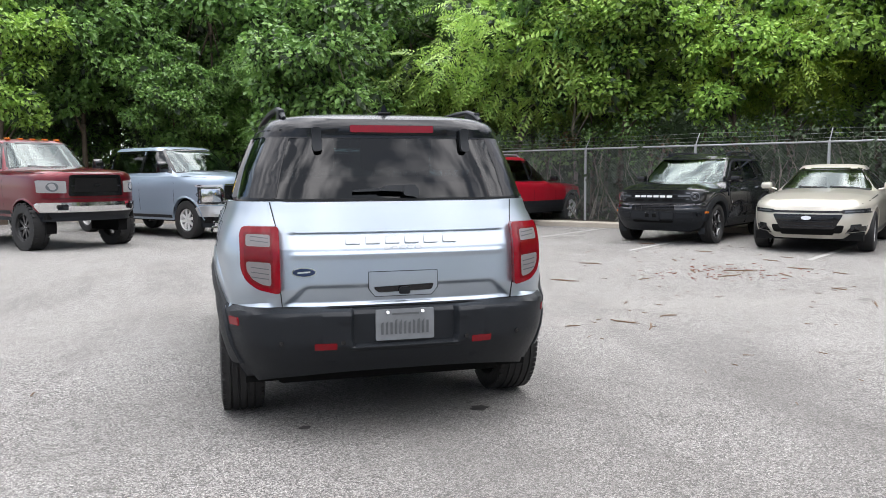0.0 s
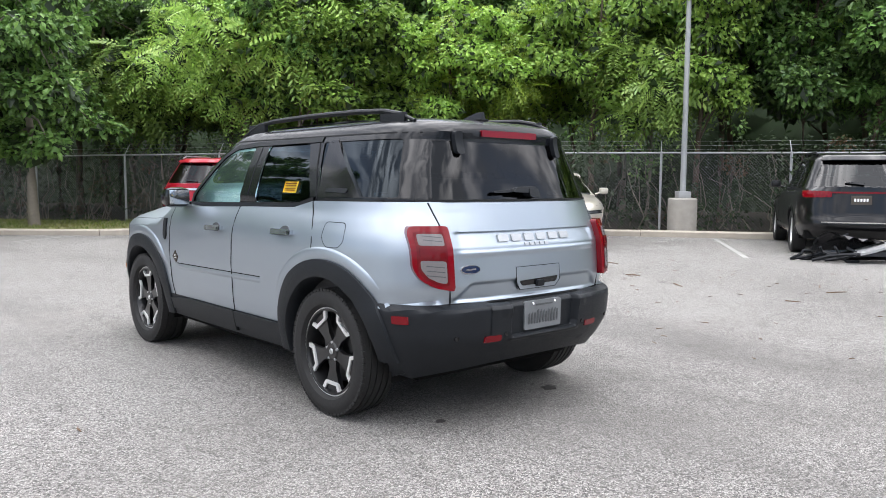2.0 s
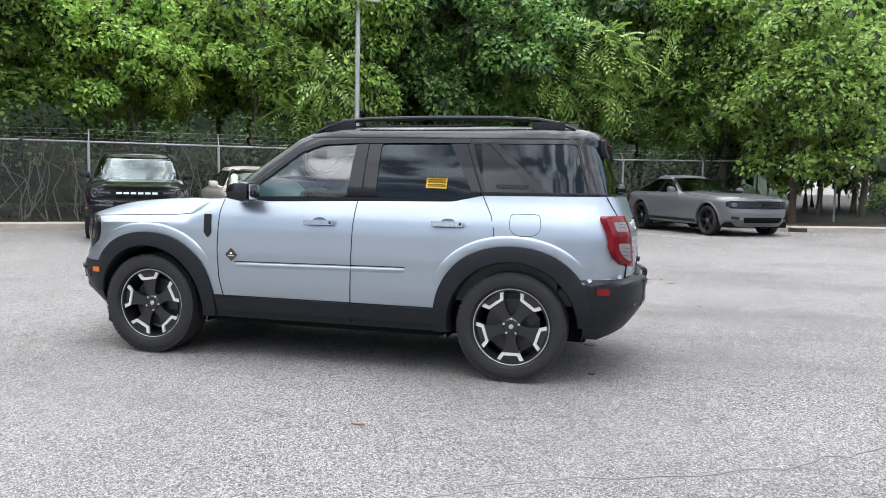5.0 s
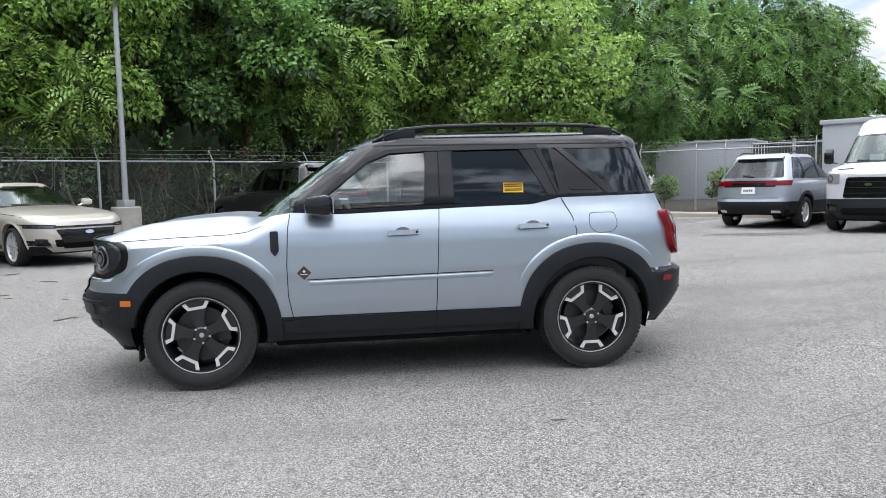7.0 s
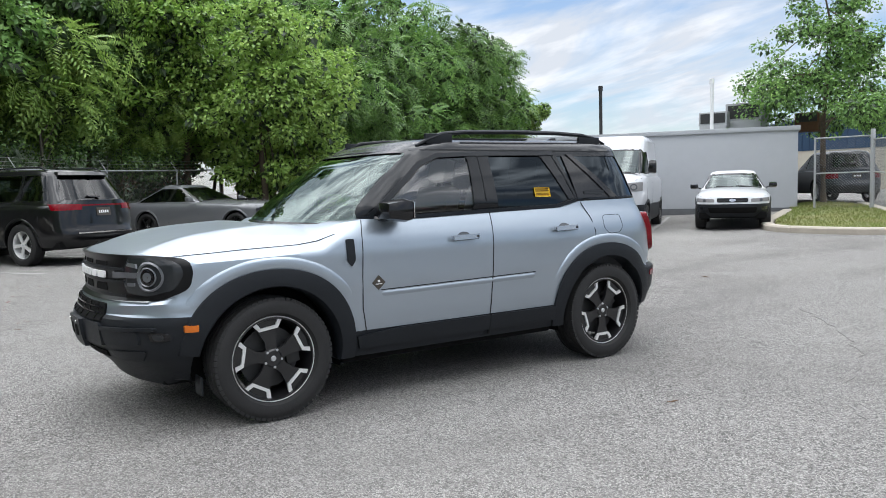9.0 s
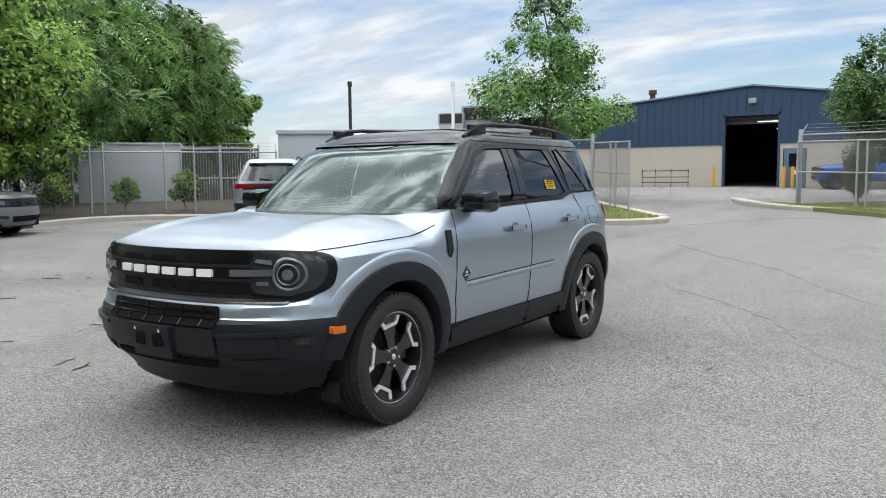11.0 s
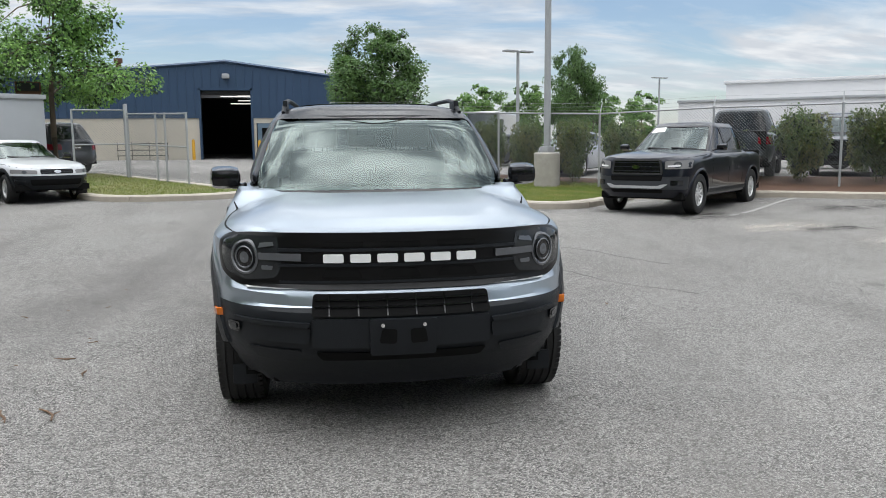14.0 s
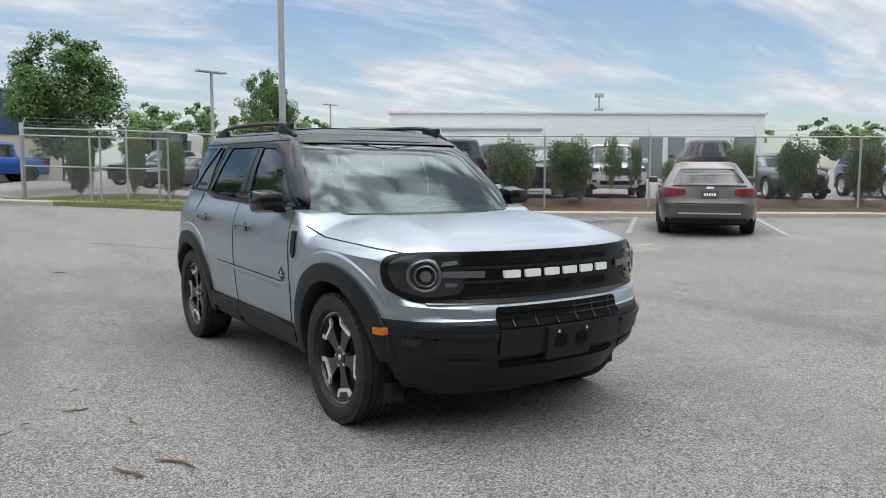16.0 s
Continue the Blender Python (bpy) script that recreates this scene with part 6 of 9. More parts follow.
    if kind == "suv" and detail:
        for s in (-1, 1):
            rl = tube([(s * rw * 0.92, ws1 - 0.35, h - 0.03), (s * rw * 0.92, ws1 - 0.5, h + 0.03), (s * rw * 0.92, rr1 + 0.4, h + 0.03), (s * rw * 0.92, rr1 + 0.25, h - 0.03)], 0.016, 6)
            part("roof_rail", rl, c.get("rail_mat", M_CLAD), top)
        part("rear_wiper", patch([(-0.22, belt + 0.10), (0.06, belt + 0.07), (0.06, belt + 0.10), (-0.22, belt + 0.115)], gh.tail(), 0.03, 0.2, -0.01), M_CLAD, top)
        part("tail_spoiler", patch(rounded([(-wt * 0.95, h - 0.12), (wt * 0.95, h - 0.12), (wt * 0.9, h - 0.06), (-wt * 0.9, h - 0.06)], 0.02, 2), gh.tail(), 0.09, 0.1, 0.02), M, top)
    add_wheels(top, w - 0.135, wb2, -wb2, r, c.get("tw", 0.235), r * c.get("rimk", 0.66), rim, spokes, False, (0, 12, 25, 40))
    m = pose(x, y, z, 0, 0, heading(fx, fy)) @ pose(0, -wb2, 0)
    top.matrix_world = m
    return top, hl, gh, c

# ---- ground ----
FA, FB = Vector((0.58, -0.8146)), Vector((-0.829, 0.559))   # along the wooded fence; along the car park fence
NA, NB = Vector((0.8146, 0.58)), Vector((-0.559, -0.829))   # outwards
PA, PB = Vector((13.3, 5.73)), Vector((0.30, -19.8))
CORNER = PA + FA * 13.9
WALL_L, WALL_R = Vector((15.1, -13.95)), Vector((8.35, -18.65))


def ground_z(x, y):
    z = 0.9 * (1 - math.exp(-max(0.0, -y - 2) / 30)) * smooth(x, -9, 2) + 0.13 * smooth(-x, 7.5, 10) + 0.08 * smooth(x, 2, 8)
    d = (x - PB.x) * NB.x + (y - PB.y) * NB.y
    z -= 0.21 * math.exp(-((x - 10.5) / 6.5) ** 2 - ((y + 12.5) / 5.0) ** 2)   # shallow dip before the grey building
    return z + 0.34 * smooth(d, -0.8, 2.0) * smooth(-x, -0.5, 3)


def on_ground(x, y, o=0.0):
    return (x, y, ground_z(x, y) + o)


bm = bmesh.new()
ticks = sorted({round(v, 3) for v in [-900, -500, -300, -180, -120, -90, -70, -55, -45] + [-40 + 1.0 * k for k in range(81)] + [45, 55, 70, 90, 120, 180, 300, 500, 900]})
vs = [[bm.verts.new(on_ground(x, y)) for y in ticks] for x in ticks]
for a, b in zip(vs, vs[1:]):
    for k in range(len(ticks) - 1):
        bm.faces.new((a[k], b[k], b[k + 1], a[k + 1]))
tagged(new("ground", to_mesh("ground", bm, M_ASPHALT)), "pale worn asphalt car park with fine aggregate", "ground", kind="structure")


def ground_sheet(name, poly, material, h, label, category, step=0.8):
    bm = patch(poly, on_ground, h, step, 0.06)
    return tagged(new(name, to_mesh(name, bm, material)), label, category, kind="structure")


def soften(pts, closed=False):
    """Rounds a chain of points by cutting its corners twice."""
    for _ in range(2):
        out = [] if closed else [pts[0]]
        for a, b in zip(pts, pts[1:] + pts[:1] if closed else pts[1:]):
            out += [(a[0] * 0.75 + b[0] * 0.25, a[1] * 0.75 + b[1] * 0.25), (a[0] * 0.25 + b[0] * 0.75, a[1] * 0.25 + b[1] * 0.75)]
        pts = out if closed else out + [pts[-1]]
    return pts


def kerb(name, pts, label, width=0.26, h=0.14):
    """A concrete kerb in cast lengths with open joints."""
    top = thing(name, label, "kerb", kind="structure")
    pts = [Vector(p) for p in soften(pts)]
    fine = []
    for a, b in zip(pts, pts[1:]):
        k = max(1, int((b - a).length / 0.25))
        fine += [a.lerp(b, j / k) for j in range(k)]
    fine.append(pts[-1])
    size = 11
    rnd = random.Random(len(pts))
    for i in range(0, len(fine) - 1, size):
        seg = [p.copy() for p in fine[i:i + size + 1]]
        if len(seg) < 2:
            continue
        d = (seg[-1] - seg[-2]).normalized()
        seg[-1] = seg[-1] - d * 0.012
        dh = rnd.uniform(-0.006, 0.006)
        own = bmesh.new()
        prev = None
        for j, p in enumerate(seg):
            t = (seg[min(j + 1, len(seg) - 1)] - seg[max(j - 1, 0)]).normalized()
            n2 = Vector((-t.y, t.x))
            row = []
            for o, z in ((-width / 2, -0.05), (-width / 2, h - 0.03), (-width / 2 + 0.035, h), (width / 2 - 0.035, h), (width / 2, h - 0.03), (width / 2, -0.05)):
                q = p + n2 * o
                row.append(own.verts.new(on_ground(q.x, q.y, z + (dh if z > 0 else 0))))
            if prev:
                for k in range(5):
                    own.faces.new((prev[k], prev[k + 1], row[k + 1], row[k]))
            else:
                own.faces.new(row)
            prev = row
        own.faces.new(prev[::-1])
        bmesh.ops.recalc_face_normals(own, faces=own.faces)
        part("kerb_stone", own, M_KERB, top, "", 30)
    return top


def blades(name, poly, count, label, seed, tall=0.07, h=0.12, mat_=None):
    rnd = random.Random(seed)
    lo = [min(p[i] for p in poly) for i in (0, 1)]
    hi = [max(p[i] for p in poly) for i in (0, 1)]
    verts, faces = [], []
    while len(faces) < count:
        x, y = rnd.uniform(lo[0], hi[0]), rnd.uniform(lo[1], hi[1])
        if not inside(poly, x, y):
            continue
        a, t = rnd.uniform(0, 6.28), tall * rnd.uniform(0.4, 1.2)
        z = ground_z(x, y) + h - 0.01
        dx, dy = 0.012 * math.cos(a), 0.012 * math.sin(a)
        lx, ly = rnd.gauss(0, t * 0.5), rnd.gauss(0, t * 0.5)
        i = len(verts)
        verts += [(x - dx, y - dy, z), (x + dx, y + dy, z), (x + lx, y + ly, z + t)]
        faces.append((i, i + 1, i + 2))
    me = bpy.data.meshes.new(name)
    me.from_pydata(verts, [], faces)
    me.materials.append(mat_ or M_GRASS)
    return tagged(new(name, me), label, "grass", kind="stuff")


# wooded edge: kerb, bank and forest floor
ka = [tuple(PA + FA * s + NA * -1.0) for s in (-13.0, -6, 0, 6, 12.6)]
ka2 = [(15.9, -5.9), (16.6, -7.9), (16.2, -9.4), (15.0, -10.9), (13.3, -12.9)]
kerb("kerb_wooded_side", ka + [(18.6, -4.2), (17.4, -4.9)] + ka2, "weathered tan concrete kerb below the wooded fence")
bank = [tuple(PA + FA * s + NA * -0.9) for s in (-13.0, 12.6)] + [(17.5, -4.9)] + ka2 + [tuple(WALL_L), (60, -60), (95, -10), (60, 80), (-40, 80), tuple(PA + FA * -30 + NA * -0.9)]
ground_sheet("bank", bank, M_FOREST_FLOOR, 0.10, "dark leaf litter under the trees", "ground", 4.0)
# lawn beside the trucks
lawn = [(5.2, 16.5), (4.6, 14.6), (3.6, 13.7), (2.6, 14.4), (-0.5, 17.5), (-9.0, 23.0), (-5.0, 30.0), (1.2, 22.0)]
ground_sheet("lawn_by_trucks", lawn, M_GRASS_SOIL, 0.125, "thin grass on a kerbed island", "grass", 0.8)
blades("grass_by_trucks", lawn, 16000, "thin patchy lawn grass", 5, 0.08, 0.125)
kerb("kerb_by_trucks", [(-9.1, 22.9), (-0.6, 17.4), (2.5, 14.3), (3.6, 13.55), (4.7, 14.45), (5.35, 16.4)], "weathered concrete kerb round a grass island")
# entrance islands
isl_a = [(5.6, -12.9), (3.6, -12.6), (2.55, -12.95), (2.35, -13.7), (3.2, -14.9), (5.2, -17.5), (7.6, -20.5), (9.6, -21.5), (9.0, -19.0), (7.9, -17.9)]
isl_a = soften(isl_a, True)
ground_sheet("island_by_gate", isl_a, M_GRASS_SOIL, 0.12, "mown grass island at the gate", "grass", 0.6)
blades("grass_by_gate", isl_a, 12000, "mown grass at the gate", 6, 0.05, 0.12)
kerb("kerb_by_gate", [(8.0, -17.6), (5.7, -12.75), (3.6, -12.45), (2.4, -12.85), (2.2, -13.75), (3.1, -15.0), (5.1, -17.6), (7.5, -20.6)], "weathered concrete kerb of the gate island")
isl_b = [(1.7, -20.6), (0.4, -19.0), (-1.3, -18.6), (-3.0, -18.2), (-4.2, -17.2), (-4.5, -15.2), (-4.0, -12.4), (-3.5, -10.9), (-3.75, -10.0), (-4.5, -9.95), (-5.2, -10.7), (-7.9, -14.3)]
kb_line = [tuple(PB + FB * s + NB * -1.35) for s in (9.4, 12, 16, 20, 26, 34)]
mulch_in = [tuple(PB + FB * s + NB * -1.3) for s in (34, 26, 20, 16, 12, 9.6)]
ground_sheet("island_by_lamp", soften(isl_b, True), M_GRASS_SOIL, 0.12, "mown grass island round the lamp base", "grass", 0.6)
blades("grass_by_lamp", isl_b, 30000, "mown grass with dry patches", 7, 0.05, 0.12)
kerb("kerb_by_lamp", [(2.6, -22.5), (1.75, -20.5), (0.4, -18.85), (-1.3, -18.45), (-3.0, -18.05), (-4.1, -17.1), (-4.35, -15.2), (-3.85, -12.4), (-3.35, -10.9), (-3.6, -9.9), (-4.5, -9.8), (-5.3, -10.6), (-8.0, -14.2)], "curved weathered concrete kerb of the lamp island", 0.34)
kerb("kerb_car_park", kb_line, "straight concrete kerb in front of the planted strip", 0.28)
strip_b = mulch_in + [tuple(PB + FB * s + NB * 1.2) for s in (-0.2, 10, 20, 34)]
strip_b = [tuple(PB + FB * s + NB * -1.25) for s in (34, 20, 9.6)] + [tuple(PB + FB * s + NB * 0.45) for s in (9.0, 0.3)] + [tuple(PB + FB * s + NB * 1.1) for s in (0.3, 10, 20, 34)]
verge = [tuple(PB + FB * s + NB * -0.75) for s in (0.2, 4.5, 9.4)] + [tuple(PB + FB * s + NB * 0.5) for s in (9.4, 4.5, 0.2)]
ground_sheet("fence_verge", verge, M_GRASS_SOIL, 0.123, "thin grass under the fence", "grass", 0.6)
blades("grass_by_fence", verge, 7000, "thin grass under the fence", 8, 0.08, 0.123)
ground_sheet("planting_strip", strip_b, M_MULCH, 0.128, "brown bark mulch strip along the fence", "mulch", 0.7)


# ---- fences ----
def fence(name, pts, label, height=1.83, first=0.0, pitch=2.93, base=0.10, wire=None, arms=True, mid_rail=False, mesh_r=0.0022, top_rail=True):
    """Chain-link fence along pts: posts, top rail, wire diamonds and slanted arms with barbed strands."""
    top = thing(name, label, "fence", kind="structure")
    pts = [Vector(p) for p in pts]
    lens_ = [0.0]
    for a, b in zip(pts, pts[1:]):
        lens_.append(lens_[-1] + (b - a).length)
    total = lens_[-1]

    def at(s):
        s = min(max(s, 0.0), total)
        for i in range(len(pts) - 1):
            if s <= lens_[i + 1] + 1e-6:
                return pts[i].lerp(pts[i + 1], (s - lens_[i]) / (lens_[i + 1] - lens_[i])), (pts[i + 1] - pts[i]).normalized()

    s = first
    posts = []
    while s < total:
        posts.append(s)
        s += pitch
    stops = sorted(set([0.0] + posts + lens_[1:]))
    for q in stops:
        p, d = at(q)
        z = ground_z(p.x, p.y)
        bm = tube([(p.x, p.y, z - 0.1), (p.x, p.y, z + base + height + 0.03)], 0.030, 10)
        po = part("post", bm, M_GALV, top)
        if arms:
            n2 = Vector((-d.y, d.x))
            bm = tube([(p.x, p.y, z + base + height), (p.x + n2.x * 0.24, p.y + n2.y * 0.24, z + base + height + 0.30)], 0.012, 6)
            part("barb_arm", bm, M_GALV, po)
    rail = bmesh.new()
    wires = []
    for q0, q1 in zip(stops, stops[1:]):
        a, d = at(q0 + 1e-4)
        b, _ = at(q1 - 1e-4)
        za, zb_ = ground_z(a.x, a.y) + base, ground_z(b.x, b.y) + base
        hs = ([height] if top_rail else []) + ([height * 0.5] if mid_rail else [])
        for hh in hs:
            add_tube(rail, [(a.x, a.y, za + hh), (b.x, b.y, zb_ + hh)], 0.021, 8)
        if arms:
            n2 = Vector((-d.y, d.x))
            for k in (0.3, 0.65, 1.0):
                o, hz = n2 * 0.24 * k, height + 0.30 * k
                add_tube(rail, [(a.x + o.x, a.y + o.y, za + hz), ((a.x + b.x) / 2 + o.x, (a.y + b.y) / 2 + o.y, (za + zb_) / 2 + hz - 0.02), (b.x + o.x, b.y + o.y, zb_ + hz)], 0.0035, 3)
        # diamonds
        ln = (b - a).length
        step = 0.075
        k0 = int(height / step) + 1
        for sgn in (1, -1):
            for k in range(-k0, int(ln / step) + k0):
                u0, v0, u1, v1 = k * step, 0.0, k * step + sgn * height, height
                for _ in range(2):
                    if u0 > u1:
                        u0, v0, u1, v1 = u1, v1, u0, v0
                if u1 <= 0 or u0 >= ln:
                    continue
                if u0 < 0:
                    t = (0 - u0) / (u1 - u0)
                    u0, v0 = 0.0, v0 + t * (v1 - v0)
                if u1 > ln:
                    t = (ln - u0) / (u1 - u0)
                    u1, v1 = ln, v0 + t * (v1 - v0)
                wires.append((a, b, u0 / ln, v0, u1 / ln, v1, za, zb_, 0.004 * sgn))
    part("rail", rail, M_GALV, top, "", 50)
    verts, faces = [], []
    for a, b, u0, v0, u1, v1, za, zb_, off in wires:
        d = (b - a).normalized()
        n2 = Vector((-d.y, d.x))
        i = len(verts)
        for u, v in ((u0, v0), (u1, v1)):
            p = a.lerp(b, u)
            z = za + (zb_ - za) * u + v + 0.02
            e = off
            for dx, dz in ((0, mesh_r), (mesh_r, -mesh_r), (-mesh_r, -mesh_r)):
                verts.append((p.x + n2.x * (e + dx) + d.x * dz * 0.6, p.y + n2.y * (e + dx) + d.y * dz * 0.6, z + dz * 0.8))
        for k in range(3):
            faces.append((i + k, i + (k + 1) % 3, i + 3 + (k + 1) % 3, i + 3 + k))
    me = bpy.data.meshes.new("wire_mesh")
    me.from_pydata(verts, [], faces)
    me.materials.append(wire or M_WIRE)
    w = part("wire_mesh", me, None, top)
    w["kind"] = "stuff"
    return top


F0 = PA + FA * -32.23
fence("fence_wooded", [F0, CORNER], "galvanised chain-link fence with barbed wire in front of dark woods", 1.86, 0.0, 2.93, 0.10, M_WIRE, True, False, 0.0024)
fence("fence_corner", [CORNER, (18.2, -9.25), (16.9, -10.9), WALL_L + Vector((-0.3, 0.4))], "galvanised chain-link fence with barbed wire by the shed", 1.86, 2.6, 2.6, 0.10, M_WIRE)
fence("fence_car_park", [PB, PB + FB * 34], "galvanised chain-link fence with barbed wire behind a shrub strip", 1.95, 0.0, 2.93, 0.15, M_WIRE, True, False, 0.0024)
fence("fence_gate_side", [(7.43, -18.0), (6.14, -18.56)], "short chain-link fence beside the gate", 1.95, 0.0, 3.0, 0.12, M_WIRE, False, True)
fence("gate_leaf", [(6.05, -18.5), (5.0, -17.2), (3.95, -15.85)], "open chain-link gate leaf standing over grass", 1.75, 0.0, 2.2, 0.22, M_WIRE, False, True)
fence("gate_leaf_far", [(0.35, -19.7), (-1.5, -18.55), (-3.1, -17.55)], "open chain-link gate leaf folded along the fence", 1.70, 0.0, 1.9, 0.20, M_WIRE, False, True)
for x, y in ((6.1, -18.53), (0.30, -19.8)):
    bm = lathe([(0.0, 2.25), (0.05, 2.25), (0.06, 2.22), (0.06, -0.1), (0.0, -0.1)], 14, "Z")
    o = solid("gate_post", bm, M_GALV, "thick galvanised gate post", "post", "gate posts")
    o.location = on_ground(x, y)

# ---- parking lines ----
bm = bmesh.new()


def paint_line(x0, y0, x1, y1, wd=0.10):
    global bm
    line_patch([(x0, y0), (x1, y1)], wd, on_ground, 0.006, 0.004, bm, 0.5)


for s in (-13.2, -10.35, -7.5, -4.65, -1.75, 1.15, 4.1, 7.0, 9.9):
    p = PA + FA * s + NA * -1.35
    q = p - NA * 4.6
    paint_line(p.x, p.y, q.x, q.y)
for k in range(-3, 5):
    q = Vector((-9.2, -5.95)) + Vector((-0.655, 0.755)) * 3.0 * k
    p = q - Vector((0.755, 0.655)) * 5.0
    paint_line(p.x, p.y, q.x, q.y)
WD = (WALL_R - WALL_L).normalized()
WN = Vector((-WD.y, WD.x))
if WN.y < 0:
    WN = -WN
for s in (-1.2, 1.7, 4.6, 7.4):
    p = WALL_L + WD * s + WN * 0.7
    q = p + WN * 4.8
    paint_line(p.x, p.y, q.x, q.y)
for s in (0.0, 3.55, 7.1):
    p = Vector((-5.7, 11.4)) + Vector((0.78, 0.62)) * s
    q = p + Vector((-0.62, 0.78)) * 5
    paint_line(p.x, p.y, q.x, q.y)
tagged(new("parking_lines", to_mesh("parking_lines", bm, M_LINE)), "faded white parking bay lines", "road marking", kind="structure")

# ---- street lamps ----
def lamp_post(x, y, h, turn, base_h=0.86, base_r=0.34, heads=1, label="", pole=0.075, zoff=0.0):
    t = thing("street_lamp", label, "lamp", "car park lamps")
    part("concrete_base", lathe([(0.0, base_h), (base_r - 0.03, base_h), (base_r, base_h - 0.03), (base_r, -0.2), (0.0, -0.2)], 28, "Z"), M_CONCRETE, t, "round weathered concrete base")
    part("base_plate", box((-0.15, -0.15, base_h), (0.15, 0.15, base_h + 0.16), 0.02), M_GALV, t)
    part("pole", lathe([(pole, base_h + 0.1), (pole * 0.8, h), (0.0, h + 0.02)], 14, "Z"), M_GALV, t, "slim grey metal pole")
    for k in range(heads):
        s = 1 if k == 0 else -1
        hd = part("lamp_head", box((-0.14 if heads == 1 else 0.08 if s > 0 else -0.78, -0.19, h - 0.05), (0.52 if heads == 1 else 0.78 if s > 0 else -0.08, 0.19, h + 0.03), 0.02), M_GALV, t, "flat grey LED lamp head")
        part("diffuser", box((0.02 if heads == 1 else 0.14 if s > 0 else -0.72, -0.13, h - 0.056), (0.46 if heads == 1 else 0.72 if s > 0 else -0.14, 0.13, h - 0.051)), M_CLEAR_LENS, hd)
    z = ground_z(x, y) + zoff
    t.matrix_world = pose(x, y, z, 0, 0, turn)
    return t


lamp_post(13.42, 5.19, 5.72, -40, 0.80, 0.34, 1, "slim grey street lamp on a concrete base by the fence", 0.07, 0.08)
lamp_post(-5.73, -15.6, 9.2, 33, 0.95, 0.36, 2, "tall grey street lamp on a concrete base in the grass", 0.095, 0.10)
lamp_post(-8.83, -31.7, 5.4, 20, 0.6, 0.3, 2, "twin-headed street lamp beyond the fence", 0.09)
lamp_post(-27.0, -57.0, 6.3, 20, 0.6, 0.3, 2, "distant twin-headed street lamp", 0.09)
lamp_post(-37.0, -13.5, 6.2, -40, 0.6, 0.3, 2, "distant twin-headed street lamp", 0.09)

# ---- buildings ----
bl = thing("workshop_building", "blue metal workshop with cream brick base and open doorway", "building", kind="structure")
BX0, BX1, BY, BPK = -3.5, 25.5, -40.0, 5.8
BZ0 = 0.70


def roof_line(x):
    return 6.05 - (abs(x - BPK) * (0.085 if x > BPK else 0.135))


DX0, DX1, DZ = 4.35, 7.30, 4.65
bm = bmesh.new()
for x0, x1, z0 in ((BX0, 3.05, -0.3), (4.20, DX0, -0.3), (DX1, BX1, -0.3), (3.05, 4.20, 2.72)):
    add_box(bm, (x0, BY - 0.3, z0), (x1, BY, 3.0))
part("brick_base", bm, M_WALL_TAN, bl, "cream painted brick base")
bm = bmesh.new()
poly = [(BX0, 3.0), (DX0, 3.0), (DX0, DZ), (DX1, DZ), (DX1, 3.0), (BX1, 3.0), (BX1, roof_line(BX1)), (BPK, 6.05), (BX0, roof_line(BX0))]
f0 = [bm.verts.new((x, BY + 0.04, z)) for x, z in poly]
bm.faces.new(f0)
r = bmesh.ops.extrude_face_region(bm, geom=bm.faces[:])
bmesh.ops.translate(bm, vec=(0, -0.2, 0), verts=[g for g in r["geom"] if isinstance(g, bmesh.types.BMVert)])
bmesh.ops.recalc_face_normals(bm, faces=bm.faces)
wall_up = part("metal_wall", bm, M_WALL_BLUE, bl, "ribbed dark blue metal wall")
rib = box((-0.035, 0.0, 0.0), (0.035, 0.035, 1.0), 0.008)
rib_me = to_mesh("rib", rib, M_WALL_BLUE)
x = BX0 + 0.2
while x < BX1:
    z0 = 3.0 if not (DX0 - 0.05 < x < DX1 + 0.05) else DZ
    o = part("rib", rib_me, None, wall_up)
    o.location, o.scale = (x, BY + 0.04, z0), (1, 1, roof_line(x) - z0 - 0.05)
    x += 0.45
bm = tube([(BX1 + 0.2, BY + 0.1, roof_line(BX1) + 0.04), (BPK, BY + 0.1, 6.10), (BX0 - 0.2, BY + 0.1, roof_line(BX0) + 0.04)], 0.09, 4)
part("eave_trim", bm, M_WALL_BLUE, bl)
bm = bmesh.new()
q = [bm.verts.new(p) for p in ((BX0, BY, roof_line(BX0)), (BPK, BY, 6.05), (BX1, BY, roof_line(BX1)), (BX1, BY - 30, roof_line(BX1)), (BPK, BY - 30, 6.05), (BX0, BY - 30, roof_line(BX0)))]
bm.faces.new((q[0], q[1], q[4], q[5]))
bm.faces.new((q[1], q[2], q[3], q[4]))
add_box(bm, (BX0, BY - 30.2, -0.3), (BX1, BY - 30, roof_line(BX1)))
add_box(bm, (BX0 - 0.15, BY - 30, -0.3), (BX0, BY - 0.3, roof_line(BX0)))
add_box(bm, (BX1, BY - 30, -0.3), (BX1 + 0.15, BY - 0.3, roof_line(BX1)))
part("roof", bm, M_WALL_BLUE, bl)
# added dark-coloured sheet ahead of the rear wall, seen through the open doorway
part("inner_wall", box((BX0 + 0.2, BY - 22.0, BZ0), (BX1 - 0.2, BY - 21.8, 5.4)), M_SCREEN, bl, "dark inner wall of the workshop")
bm = box((BX0, BY - 30, BZ0 - 0.1), (BX1, BY - 0.3, BZ0 - 0.04))
part("workshop_floor", bm, M_CONCRETE, bl)
bm = bmesh.new()
for x0 in (DX0, DX1 - 0.12):
    add_box(bm, (x0, BY - 0.25, 0.3), (x0 + 0.12, BY + 0.07, DZ))
